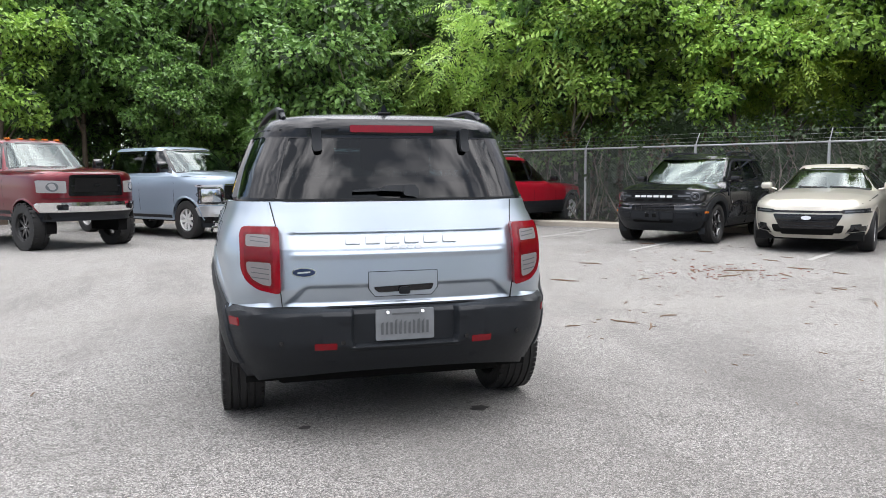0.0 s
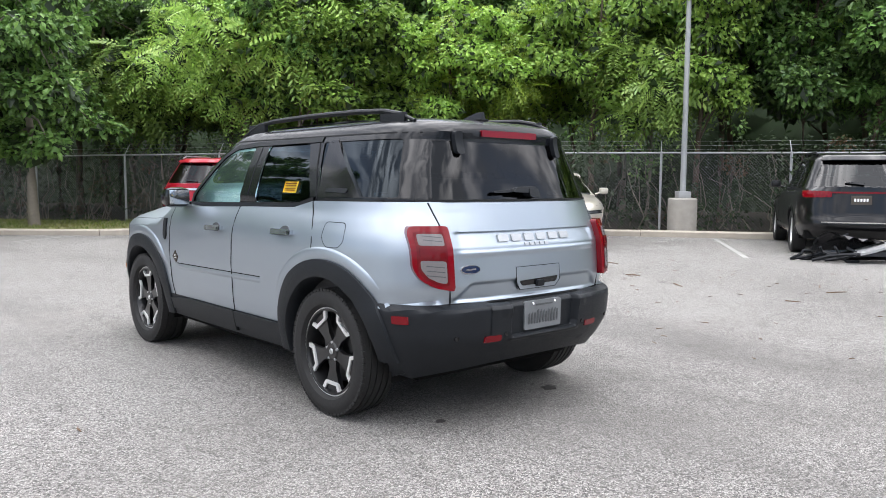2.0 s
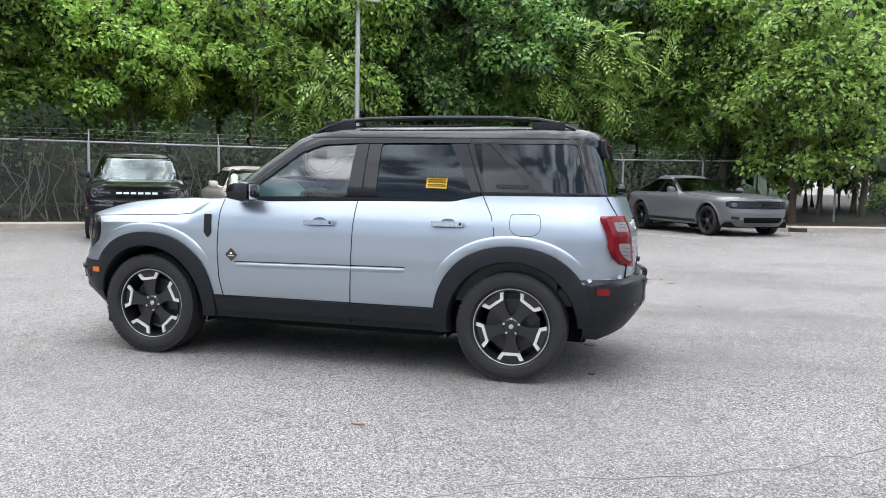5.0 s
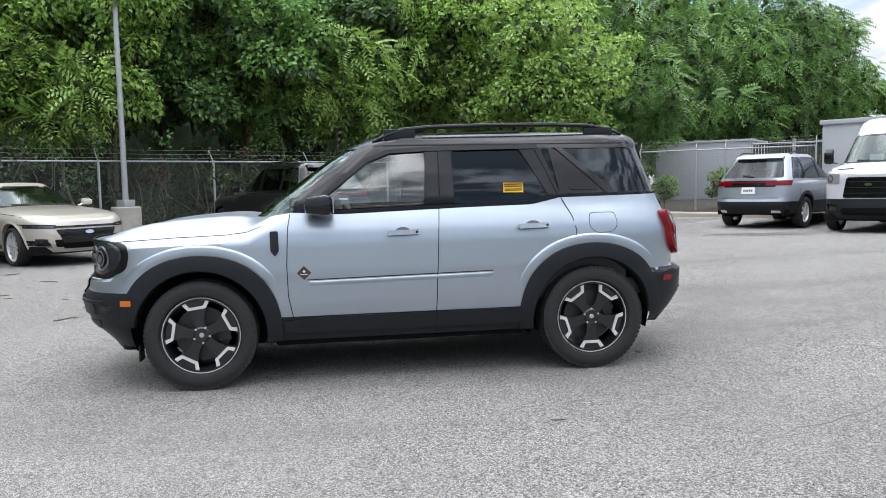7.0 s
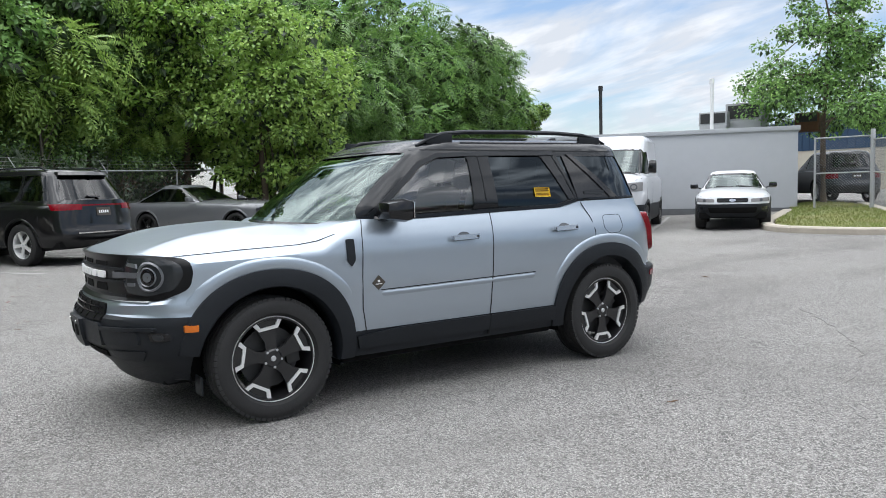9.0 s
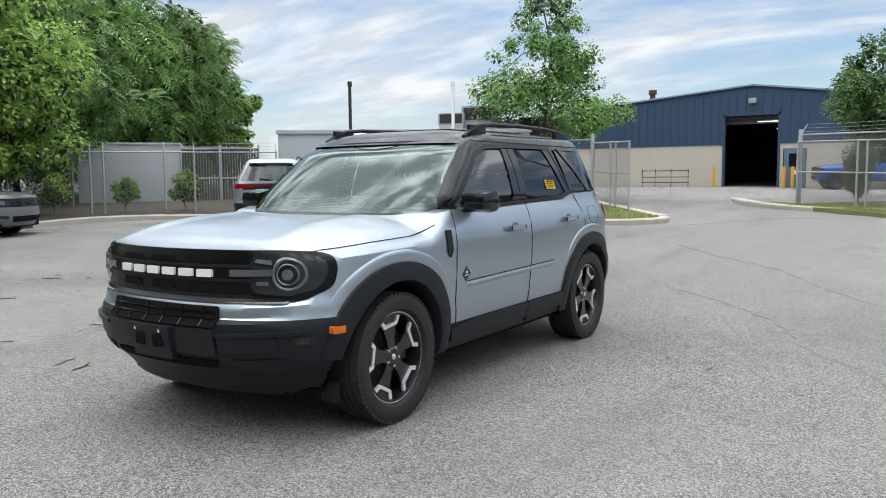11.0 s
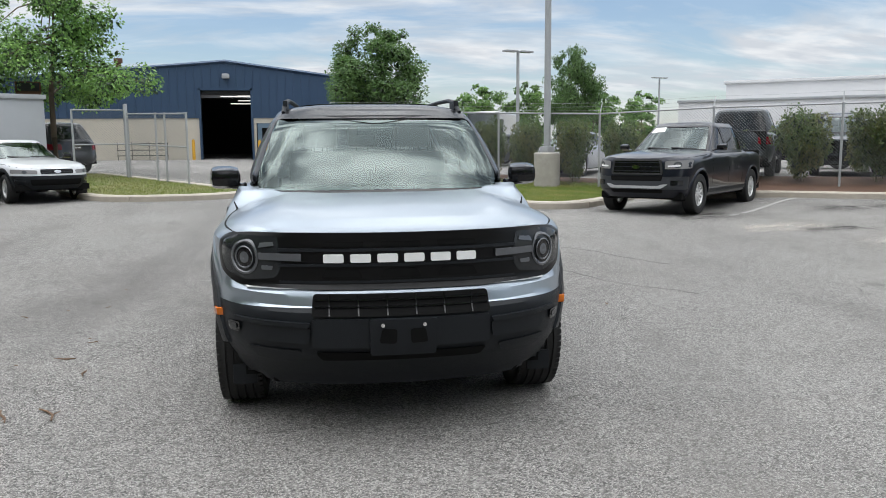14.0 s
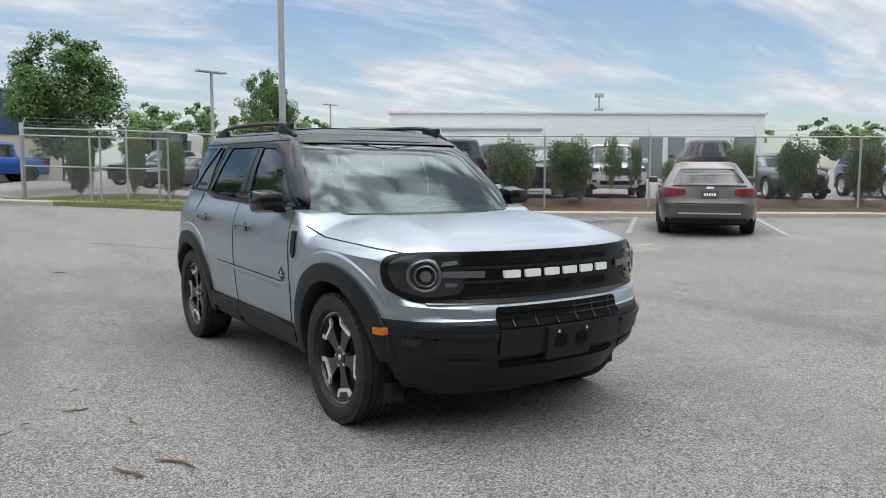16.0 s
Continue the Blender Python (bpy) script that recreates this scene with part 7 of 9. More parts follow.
add_box(bm, (DX0, BY - 0.25, DZ - 0.12), (DX1, BY + 0.07, DZ))
part("door_frame", bm, M_WALL_BLUE, bl)
part("roller_door", box((DX0 + 0.1, BY - 0.5, DZ - 0.35), (DX1 - 0.1, BY - 0.2, DZ - 0.1), 0.03), M_STEEL_DARK, bl, "rolled-up door")
dr = part("door", box((3.10, BY - 0.12, 0.55), (4.15, BY + 0.02, 2.70), 0.01), M_DOORBLUE, bl, "blue-grey steel door")
part("door_pane", box((3.36, BY + 0.02, 1.75), (3.90, BY + 0.03, 2.45)), M_GLOSSBLACK, dr)
part("door_notice", box((3.42, BY + 0.02, 1.35), (3.78, BY + 0.032, 1.58)), M_PAPER, dr)
bm = bmesh.new()
for xx, yy, zz in ((5.0, -46, 4.55), (6.3, -48, 4.65), (5.6, -52, 4.6), (6.6, -56, 4.6), (5.0, -60, 4.6)):
    add_box(bm, (xx - 0.8, yy - 0.06, zz), (xx + 0.8, yy + 0.06, zz + 0.06))
m_tube, n_, l_, p_ = mat("fluorescent_tube")
p_.inputs["Emission Color"].default_value, p_.inputs["Emission Strength"].default_value = (1, 0.97, 0.9, 1), 1.2
part("ceiling_tube", bm, m_tube, bl, "lit fluorescent tube")
part("wall_lamp", box((5.55, BY + 0.04, 5.15), (5.95, BY + 0.35, 5.42), 0.05), M_GALV, bl, "grey wall floodlight")
for xx, yy, hh in ((11.9, -42.0, 0.9), (14.5, -44.0, 0.7)):
    bm = lathe([(0.16, roof_line(xx) - 0.5), (0.16, roof_line(xx) + hh - 0.25), (0.24, roof_line(xx) + hh - 0.25), (0.24, roof_line(xx) + hh), (0.0, roof_line(xx) + hh)], 14, "Z")
    o = part("flue", bm, M_RUST, bl)
    o.location = (xx, yy, 0)
for x, y in ((4.0, -39.2), (7.55, -39.2), (3.55, -39.0)):
    bm = lathe([(0.0, 1.12), (0.06, 1.10), (0.085, 1.03), (0.085, -0.2), (0.0, -0.2)], 16, "Z")
    o = solid("bollard", bm, M_BOLLARD, "yellow steel bollard beside the doorway", "bollard", "doorway bollards")
    o.location = on_ground(x, y)
rk = bmesh.new()
for z in (0.25, 0.55, 0.9):
    add_tube(rk, [(8.9, -39.3, z), (11.6, -39.3, z)], 0.025, 6)
for x in (8.95, 9.9, 10.8, 11.55):
    add_tube(rk, [(x, -39.3, 0.0), (x, -39.3, 0.95), (x + 0.1, -39.6, 0.98)], 0.025, 6)
o = solid("pipe_rack", rk, M_STEEL_DARK, "dark steel pipe rack against the wall", "rack")
o.location = (0, 0, ground_z(10, -39.3))
rk = bmesh.new()
add_tube(rk, [(13.4, -39.2, 0), (13.4, -39.2, 0.85)], 0.04, 8)
add_box(rk, (13.0, -39.35, 0.82), (13.8, -39.05, 0.88))
o = solid("work_stand", rk, M_STEEL_DARK, "dark steel work stand", "stand")
o.location = (0, 0, ground_z(13, -39.3))

# grey flat-roofed block
gw = thing("grey_block_building", "low light-grey painted block building with flat parapet", "building", kind="structure")
gd = WALL_R - WALL_L
gl = gd.length
gm = Matrix.Translation((WALL_L.x, WALL_L.y, 0)) @ Matrix.Rotation(math.atan2(gd.y, gd.x), 4, "Z")
part("block_wall", box((0, 0.0, -0.3), (gl, 9.0, 2.86), 0.01), M_WALL_GREY, gw, "light grey painted wall").matrix_local = gm
part("parapet_cap", box((-0.06, -0.06, 2.80), (gl + 0.06, 9.06, 2.93), 0.01), M_WALL_GREY, gw).matrix_local = gm
part("base_band", box((-0.02, -0.03, -0.3), (gl + 0.02, 0.0, 0.52), 0.005), plain("dirty_base_band", (0.10, 0.105, 0.11), 0.85, 0, 0.35, 5.0, 0.3), gw, "dark dirty base band").matrix_local = gm
for px_, py_, h, mt in ((13.74, -16.0, 4.58, M_STEEL_DARK), (11.0, -18.15, 4.59, M_WHITE)):
    bm = lathe([(0.055, 2.6), (0.055, h - 0.18), (0.075, h - 0.16), (0.075, h), (0.0, h)], 14, "Z")
    o = part("flue", bm, mt, gw, "thin upright flue pipe")
    o.location = (px_, py_, 0)
for px_, py_, s, h, mt in ((11.9, -19.6, 0.45, 0.75, M_GALV), (11.2, -20.3, 0.55, 1.0, M_GALV), (9.7, -21.4, 0.35, 0.6, M_RUST)):
    bm = bmesh.new()
    add_box(bm, (-s, -s, 2.9), (s, s, 2.9 + h * 0.45), None, 0.02)
    v = add_box(bm, (-s * 1.05, -s, 2.9 + h * 0.42), (s * 1.05, s, 2.9 + h), None, 0.02)
    o = part("roof_unit", bm, mt, gw, "rooftop air-conditioning unit")
    o.matrix_local = pose(px_, py_, 0, 0, 0, 20)
    o2 = part("intake_louvre", box((-s * 0.9, s, 2.9 + h * 0.5), (s * 0.9, s + 0.02, 2.9 + h * 0.93)), M_STEEL_DARK, o)

# shed with dark screen gates
sh = thing("grey_shed", "plain light-grey shed wall behind the fence", "building", kind="structure")
sd = Vector((22.6, -16.0)) - Vector((25.1, -13.2))
sm = Matrix.Translation((25.1, -13.2, 0)) @ Matrix.Rotation(math.atan2(sd.y, sd.x), 4, "Z")
part("shed_wall", box((0, 0, -0.2), (sd.length, 3.0, 2.78), 0.01), M_WALL_GREY, sh).matrix_local = sm
part("roof_cap", box((-0.05, -0.05, 2.74), (sd.length + 0.05, 3.05, 2.82), 0.01), M_WALL_GREY, sh).matrix_local = sm
sg = thing("screened_gate", "steel gate with dark privacy slats", "gate", kind="structure")
for k in range(2):
    bm = bmesh.new()
    x0 = sd.length + 0.05 + k * 1.55
    for q in range(14):
        add_box(bm, (x0 + 0.05 + q * 0.105, 0.0, 0.1), (x0 + 0.125 + q * 0.105, 0.03, 2.6))
    o = part("slat_panel", bm, M_SCREEN, sg)
    o.matrix_local = sm
    bm = bmesh.new()
    for z in (0.15, 1.4, 2.6):
        add_tube(bm, [(x0, -0.03, z), (x0 + 1.5, -0.03, z)], 0.03, 8)
    for xx in (x0, x0 + 1.5):
        add_tube(bm, [(xx, -0.03, 0), (xx, -0.03, 2.75)], 0.035, 8)
    o = part("gate_frame", bm, M_GALV, sg)
    o.matrix_local = sm

# white warehouse far off
wh = thing("white_warehouse", "long white flat-roofed warehouse in the distance", "building", kind="structure")
a, b = Vector((-46.25, -77.6)), Vector((-75.5, -58.2))
wd_ = (b - a)
wm = Matrix.Translation((a.x, a.y, 0)) @ Matrix.Rotation(math.atan2(wd_.y, wd_.x), 4, "Z")
part("warehouse_wall", box((0, -22.0, -0.2), (wd_.length, 0.0, 6.5), 0.02), M_WALL_WHITE, wh).matrix_local = wm @ Matrix.Diagonal((1, 1, 1, 1))
part("roof_cap", box((-0.2, -22.2, 6.45), (wd_.length + 0.2, 0.2, 6.7), 0.02), M_WALL_WHITE, wh).matrix_local = wm
for x0, x1, z1 in ((23.4, 25.6, 4.3), (26.1, 27.7, 4.3), (32.3, 34.3, 4.4), (15.4, 17.7, 3.8)):
    dd = part("dock_door", box((x0, -22.06, 0.4), (x1, -22.0, z1), 0.01), M_DOORGREY, wh, "grey roller dock door")
    dd.matrix_local = wm
part("front_wing", box((-3.2, -27.0, -0.2), (13.6, -22.0, 4.7), 0.03), M_WALL_WHITE, wh, "lower white wing of the warehouse").matrix_local = wm
part("wing_cap", box((-3.3, -27.15, 4.7), (13.7, -22.0, 4.9), 0.02), M_GALV, wh, "grey roof edge of the wing").matrix_local = wm
mast = thing("radio_mast", "thin radio mast far behind the warehouse", "mast", kind="structure")
bm = tube([(0, 0, 0), (0, 0, 18.4)], [0.35, 0.18], 8)
for z in (14.6, 17.9):
    for k in range(6):
        a_ = k * math.pi / 3
        add_box(bm, (-0.10, -0.10, z - 0.5), (0.10, 0.10, z + 0.5), pose(0.9 * math.cos(a_), 0.9 * math.sin(a_), 0))
    add_tube(bm, [(0.9 * math.cos(k * 0.7), 0.9 * math.sin(k * 0.7), z) for k in range(10)], 0.06, 4)
part("pole", bm, M_GALV, mast)
mast.location = (-127.7, -126.5, 0)

# old oil and water stains in the parking bays
def stain_material(name, col, cover):
    m, n, l, p = mat(name)
    tc = n.new("ShaderNodeTexCoord")
    ln = n.new("ShaderNodeVectorMath"); ln.operation = "LENGTH"
    l.new(tc.outputs["Object"], ln.inputs[0])
    edge = n.new("ShaderNodeMapRange")
    edge.inputs["From Min"].default_value, edge.inputs["From Max"].default_value = 0.95, 0.2
    l.new(ln.outputs["Value"], edge.inputs["Value"])
    f = noise_tex(n, l, 2.6, 6.0, 0.65)
    mul = n.new("ShaderNodeMath"); mul.operation = "MULTIPLY"
    l.new(edge.outputs[0], mul.inputs[0]); l.new(ramp(n, l, f, 0.40, 0.62), mul.inputs[1])
    cov = n.new("ShaderNodeMath"); cov.operation, cov.inputs[1].default_value = "MULTIPLY", cover
    l.new(mul.outputs[0], cov.inputs[0])
    p.inputs["Base Color"].default_value, p.inputs["Roughness"].default_value = (*col, 1), 0.85
    tr = n.new("ShaderNodeBsdfTransparent")
    mx = n.new("ShaderNodeMixShader")
    l.new(cov.outputs[0], mx.inputs[0]); l.new(tr.outputs[0], mx.inputs[1]); l.new(p.outputs[0], mx.inputs[2])
    l.new(mx.outputs[0], n["Material Output"].inputs["Surface"])
    return m


M_BAY_DARK = stain_material("bay_oil_stain", (0.055, 0.050, 0.045), 0.85)
M_BAY_PALE = stain_material("bay_dust_stain", (0.55, 0.50, 0.44), 0.6)
for x, y, lx, ly, turn, m_ in ((-8.1, -5.8, 1.5, 0.45, 15, M_BAY_DARK), (-9.6, -8.3, 1.0, 0.8, 40, M_BAY_DARK), (-10.9, -8.3, 1.3, 0.9, 20, M_BAY_DARK), (-10.6, -6.0, 1.6, 1.2, 48, M_BAY_DARK), (-7.0, -6.2, 2.2, 0.9, 20, M_BAY_PALE), (-8.3, -4.5, 2.4, 0.7, 30, M_BAY_PALE), (-6.6, -8.3, 1.4, 1.0, 46, M_BAY_DARK), (8.6, -8.2, 1.6, 0.8, 80, M_BAY_DARK)):
    ob = tagged(new("asphalt_stain", to_mesh("asphalt_stain", patch([(math.cos(k * math.pi / 12), math.sin(k * math.pi / 12)) for k in range(24)], lambda a, b, o: (a, b, o), 0.0, 0.3, 0.0), m_)), "soft-edged old stain on the asphalt of a parking bay" if m_ is M_BAY_DARK else "pale dusty wash mark on the asphalt", "stain", "bay stains", "structure")
    ob.matrix_world = pose(x, y, ground_z(x, y) + 0.007, 0, 0, turn) @ Matrix.Diagonal((lx, ly, 1, 1))

# ---- foliage ----
def leaf_cloud(name, seed, centres, count, size, material, frond=False, droop=0.35, wild=0.55, squash=0.8):
    """Many small leaves round clump centres (x, y, z, radius): one mesh."""
    rng = np.random.RandomState(seed)
    cs = np.array(centres)
    wts = cs[:, 3] ** 2
    idx = rng.choice(len(cs), count, p=wts / wts.sum())
    d = rng.normal(size=(count, 3))
    d /= np.linalg.norm(d, axis=1)[:, None]
    rad = cs[idx, 3] * (0.55 + 0.5 * rng.rand(count) ** 0.6)
    p = cs[idx, :3] + d * rad[:, None] * np.array([1, 1, squash])
    # leaves lie like shingles: their faces look up and outwards, their tips hang out and down
    nrm = 0.55 * d + np.array([0, 0, 0.75]) + wild * rng.normal(size=(count, 3))
    nrm /= np.linalg.norm(nrm, axis=1)[:, None]
    out = d + 0.5 * rng.normal(size=(count, 3))
    out[:, 2] -= droop * (0.6 + rng.rand(count))
    out -= nrm * (out * nrm).sum(1)[:, None]
    out /= np.linalg.norm(out, axis=1)[:, None] + 1e-9
    side = np.cross(out, nrm)
    verts, faces = [], []
    if not frond:
        ln = size * (0.7 + 0.6 * rng.rand(count))
        w = ln * 0.33
        a = p
        b = p + out * (ln * 0.5)[:, None] + side * w[:, None] + nrm * (ln * 0.07)[:, None]
        c = p + out * ln[:, None] - nrm * (ln * 0.10)[:, None]
        e = p + out * (ln * 0.5)[:, None] - side * w[:, None] + nrm * (ln * 0.07)[:, None]
        verts = np.stack([a, b, c, e], 1).reshape(-1, 3)
        faces = np.arange(count * 4).reshape(-1, 4)
    else:
        k = 7
        L = size * (0.7 + 0.6 * rng.rand(count))
        rows = []
        for j in range(k):
            t = (j + 0.7) / k
            sag = -0.35 * t * t
            base = p + out * (L * t)[:, None]
            base[:, 2] += sag * L
            ll = L * 0.30 * (1 - 0.55 * abs(t - 0.4))
            for s in (-1, 1):
                dirv = side * s + out * 0.45
                dirv = dirv / np.linalg.norm(dirv, axis=1)[:, None]
                dirv[:, 2] -= 0.25
                wv = out * (L * 0.055)[:, None]
                mid = base + dirv * (ll * 0.5)[:, None]
                rows.append(np.stack([base, mid + wv, base + dirv * ll[:, None], mid - wv], 1))
        verts = np.concatenate(rows, 0).reshape(-1, 3)
        faces = np.arange(len(verts)).reshape(-1, 4)
    me = bpy.data.meshes.new(name)
    me.from_pydata(verts.tolist(), [], faces.tolist())
    me.materials.append(material)
    return me


def crown_clumps(rng, h0, h1, rx, ry, n, low=0.0, shape="round"):
    """Main clumps over the crown's height, each broken up into smaller layered ones."""
    out = []
    for k in range(n):
        t = (k + rng.random()) / n
        z = h0 + (h1 - h0) * t
        if shape == "cone":
            f = (1.0 - t) ** 0.8 * 0.95 + 0.08
        else:
            f = math.sin(math.pi * min(0.97, 0.10 + 0.88 * t)) ** 0.55
        a = rng.uniform(0, 6.28)
        r = f * (0.40 + 0.5 * rng.random())
        big = (0.34 + 0.28 * rng.random()) * max(0.45, f) * min(rx, ry) * 0.75
        c = (rx * r * math.cos(a), ry * r * math.sin(a), z)
        for j in range(5):
            b, e = rng.uniform(0, 6.28), rng.uniform(-0.5, 0.9)
            q = big * 0.75 * rng.random() ** 0.5
            out.append((c[0] + q * math.cos(b), c[1] + q * math.sin(b), c[2] + q * e * 0.7, big * rng.uniform(0.35, 0.62)))
    return out


def trunk_mesh(rng, h, r, limbs, spread, clumps=None):
    bm = bmesh.new()
    bend = [(rng.uniform(-0.12, 0.12) * h * 0.08 * k, rng.uniform(-0.12, 0.12) * h * 0.08 * k) for k in range(6)]
    pts = [(bend[k][0], bend[k][1], h * k / 5 - 0.1) for k in range(6)]
    add_tube(bm, pts, [r * (1.25 if k == 0 else 1 - 0.16 * k) for k in range(6)], 9)
    for k in range(limbs):
        t = 0.35 + 0.6 * k / max(1, limbs)
        i = min(4, int(t * 5))
        b = Vector(pts[i]).lerp(Vector(pts[i + 1]), t * 5 - i)
        if clumps:
            c = clumps[(k * 7) % len(clumps)]
            e = Vector(c[:3])
        else:
            a = rng.uniform(0, 6.28)
            e = b + Vector((math.cos(a) * spread, math.sin(a) * spread, spread * 0.6))
        mid = b.lerp(e, 0.5) + Vector((0, 0, 0.12 * spread))
        add_tube(bm, [b, mid, e], [r * 0.45 * (1 - 0.5 * t), r * 0.28 * (1 - 0.5 * t), r * 0.07], 6)
    return bm


CROWNS = {}


def tree_kind(key, seed, h, r_crown, leaves, size, material, frond=False, low=0.25, shape="round", bark=None, n=26, tr=0.12, limbs=9):
    rng = random.Random(seed)
    if shape == "bush":
        cl = []
        for k in range(n):
            a, u, q = rng.uniform(0, 6.28), rng.uniform(-1, 1), rng.random() ** 0.4
            e = (1 - u * u) ** 0.5
            cl.append((r_crown * 0.8 * q * e * math.cos(a), r_crown * 0.8 * q * e * math.sin(a), h * (low + 1) / 2 + h * (1 - low) * 0.40 * q * u, r_crown * rng.uniform(0.22, 0.36)))
    else:
        cl = crown_clumps(rng, h * low, h, r_crown, r_crown, n, 0, shape)
    trunk = to_mesh("trunk", trunk_mesh(rng, h * 0.9, tr, limbs, r_crown * 0.7, cl), bark or M_BARK, 60)
    crown = leaf_cloud("crown", seed, cl, leaves, size, material, frond, 0.35, 1.1 if shape == "bush" else 0.6, 1.0 if shape == "bush" else 0.8)
    # large leaves inside the clumps, coloured dark to stand in for crown shade
    core = leaf_cloud("inner_leaves", seed + 500, [(c[0], c[1], c[2] - 0.12 * c[3], c[3] * 0.62) for c in cl], int(len(cl) * (6 if shape != "bush" else 14)), size * (1.9 if not frond else 0.45), M_LEAF_PAINTED_SHADE, False, 0.35, 0.9)
    CROWNS[key] = (trunk, crown, core)


def tree(key, x, y, label, group="", scale=1.0, turn=0.0, name="tree", z=0.0, sz=None):
    trunk, crown, core = CROWNS[key]
    t = thing(name, label, "tree" if name == "tree" else "shrub", group)
    part("trunk", trunk, None, t)
    part("crown", crown, None, t)
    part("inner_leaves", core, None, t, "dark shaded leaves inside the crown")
    t.matrix_world = pose(x, y, ground_z(x, y) + z, 0, 0, turn) @ Matrix.Diagonal((scale, scale, sz or scale, 1))
    return t


tree_kind("wood_a", 11, 9.5, 2.8, 15000, 0.19, M_LEAF_MID, False, 0.38, "round", None, 34)
tree_kind("wood_b", 12, 11.0, 3.0, 12000, 0.21, M_LEAF_DARK, False, 0.32, "round", None, 36)
tree_kind("wood_c", 13, 8.0, 2.5, 12000, 0.17, M_LEAF_LIGHT, False, 0.44, "round", None, 30)
tree_kind("wood_d", 14, 12.5, 3.4, 19000, 0.23, M_LEAF_MID, False, 0.10, "round", None, 52)
tree_kind("frond_a", 15, 6.8, 2.2, 900, 0.85, M_LEAF_SUMAC, True, 0.52, "round", M_BARK_PALE, 20, 0.09)
tree_kind("frond_b", 16, 7.8, 2.4, 1300, 0.66, M_LEAF_MID, True, 0.48, "round", M_BARK_PALE, 22, 0.09)
tree_kind("big_frond", 25, 11.0, 3.8, 2500, 0.85, M_LEAF_MID, True, 0.10, "round", M_BARK, 50, 0.16)
tree_kind("light_frond", 26, 7.6, 3.1, 2300, 0.62, M_LEAF_SUMAC, True, 0.45, "round", M_BARK_PALE, 44, 0.12)
tree_kind("yellow_frond", 27, 7.4, 2.6, 1900, 0.62, M_LEAF_YELLOW, True, 0.50, "round", M_BARK_PALE, 34, 0.10)
tree_kind("sunlit_elm", 41, 7.4, 2.9, 26000, 0.15, M_LEAF_SUMAC, False, 0.16, "round", M_BARK, 60, 0.13)
tree_kind("yellow", 17, 6.5, 1.8, 4500, 0.20, M_LEAF_YELLOW, False, 0.30, "round", None, 18)
tree_kind("oak", 18, 7.2, 2.35, 15000, 0.17, M_LEAF_MID, False, 0.24, "round", M_BARK_PALE, 46, 0.13, 12)
tree_kind("locust", 19, 7.6, 3.0, 22000, 0.100, M_LEAF_MID, False, 0.34, "cone", M_BARK, 62, 0.11, 14)
tree_kind("round_tree", 20, 6.6, 2.4, 30000, 0.115, M_LEAF_SHADE, False, 0.24, "round", M_BARK, 54, 0.13)
tree_kind("far", 21, 7.5, 3.0, 8000, 0.22, M_LEAF_MID, False, 0.12, "round", None, 20)
tree_kind("shrub", 22, 1.55, 0.85, 9000, 0.065, M_LEAF_SHRUB, False, 0.06, "bush", None, 46, 0.03, 6)
tree_kind("shrub_thin", 23, 1.55, 0.75, 4500, 0.06, M_LEAF_SHRUB, False, 0.20, "bush", None, 26, 0.025, 6)
tree_kind("shrub_green", 24, 1.5, 0.6, 2600, 0.085, M_LEAF_LIGHT, False, 0.10, "bush", None, 30, 0.03, 6)

rng = random.Random(77)
woods = "wooded edge behind the fence"
# front row, then deeper rows
k = 0
ROWS = ((2.0, 1.9, 0.84, ("frond_b", "frond_a", "wood_c", "frond_b", "wood_a", "frond_a", "wood_b", "wood_c", "frond_a", "wood_a")),
        (4.6, 2.6, 0.92, ("frond_b", "wood_a", "wood_c", "wood_d", "frond_a", "wood_b")), (9.0, 3.2, 1.05, ("wood_d", "wood_b", "wood_a")))
STRETCHES = ((-30, -15.5, ("wood_a", "wood_b", "wood_c")), (-15.5, -9.8, ("light_frond", "frond_a", "wood_c")), (-9.8, -6.5, ("wood_a", "wood_b", "wood_c")), (-6.5, 1.2, ("yellow_frond", "wood_c", "frond_a", "wood_c")),
             (1.2, 6.2, ("wood_a", "wood_c", "wood_b")), (6.2, 9.5, ("frond_b", "frond_a")), (9.5, 12.5, ("wood_b", "wood_a", "frond_b")), (12.5, 23.0, ("wood_c", "light_frond", "wood_c")))
for row, (off, step, size, keys) in enumerate(ROWS):
    s = -34.0
    while s < 24 + row * 5:
        p = PA + FA * (s + rng.uniform(-0.7, 0.7)) + NA * (off + rng.uniform(-0.6, 0.9))
        key = keys[(k * 3 + row) % len(keys)]
        if row < 2:
            # lit sumacs and pale saplings stand in two stretches, darker trees between
            along = (p - PA).dot(FA)
            for lo, hi, kinds in STRETCHES:
                if lo <= along < hi:
                    key = kinds[k % len(kinds)]
        lab = {"frond_a": "light green sumac with long feathered leaves", "frond_b": "green tree with feathered leaves hanging over the fence", "light_frond": "light green sumac with long feathered leaves", "yellow_frond": "yellowish green sapling with feathered leaves", "yellow": "small tree with yellowish green leaves"}.get(key, "dense green deciduous tree behind the fence")
        far_end = smooth(s, 8, 20)
        tree(key, p.x, p.y, lab, woods, size * rng.uniform(0.85, 1.15) * (1 - 0.1 * far_end), rng.uniform(0, 360), "tree", 0.05, size * rng.uniform(0.88, 1.12) * (1 - 0.2 * far_end))
        s += step * rng.uniform(0.85, 1.15)
        k += 1
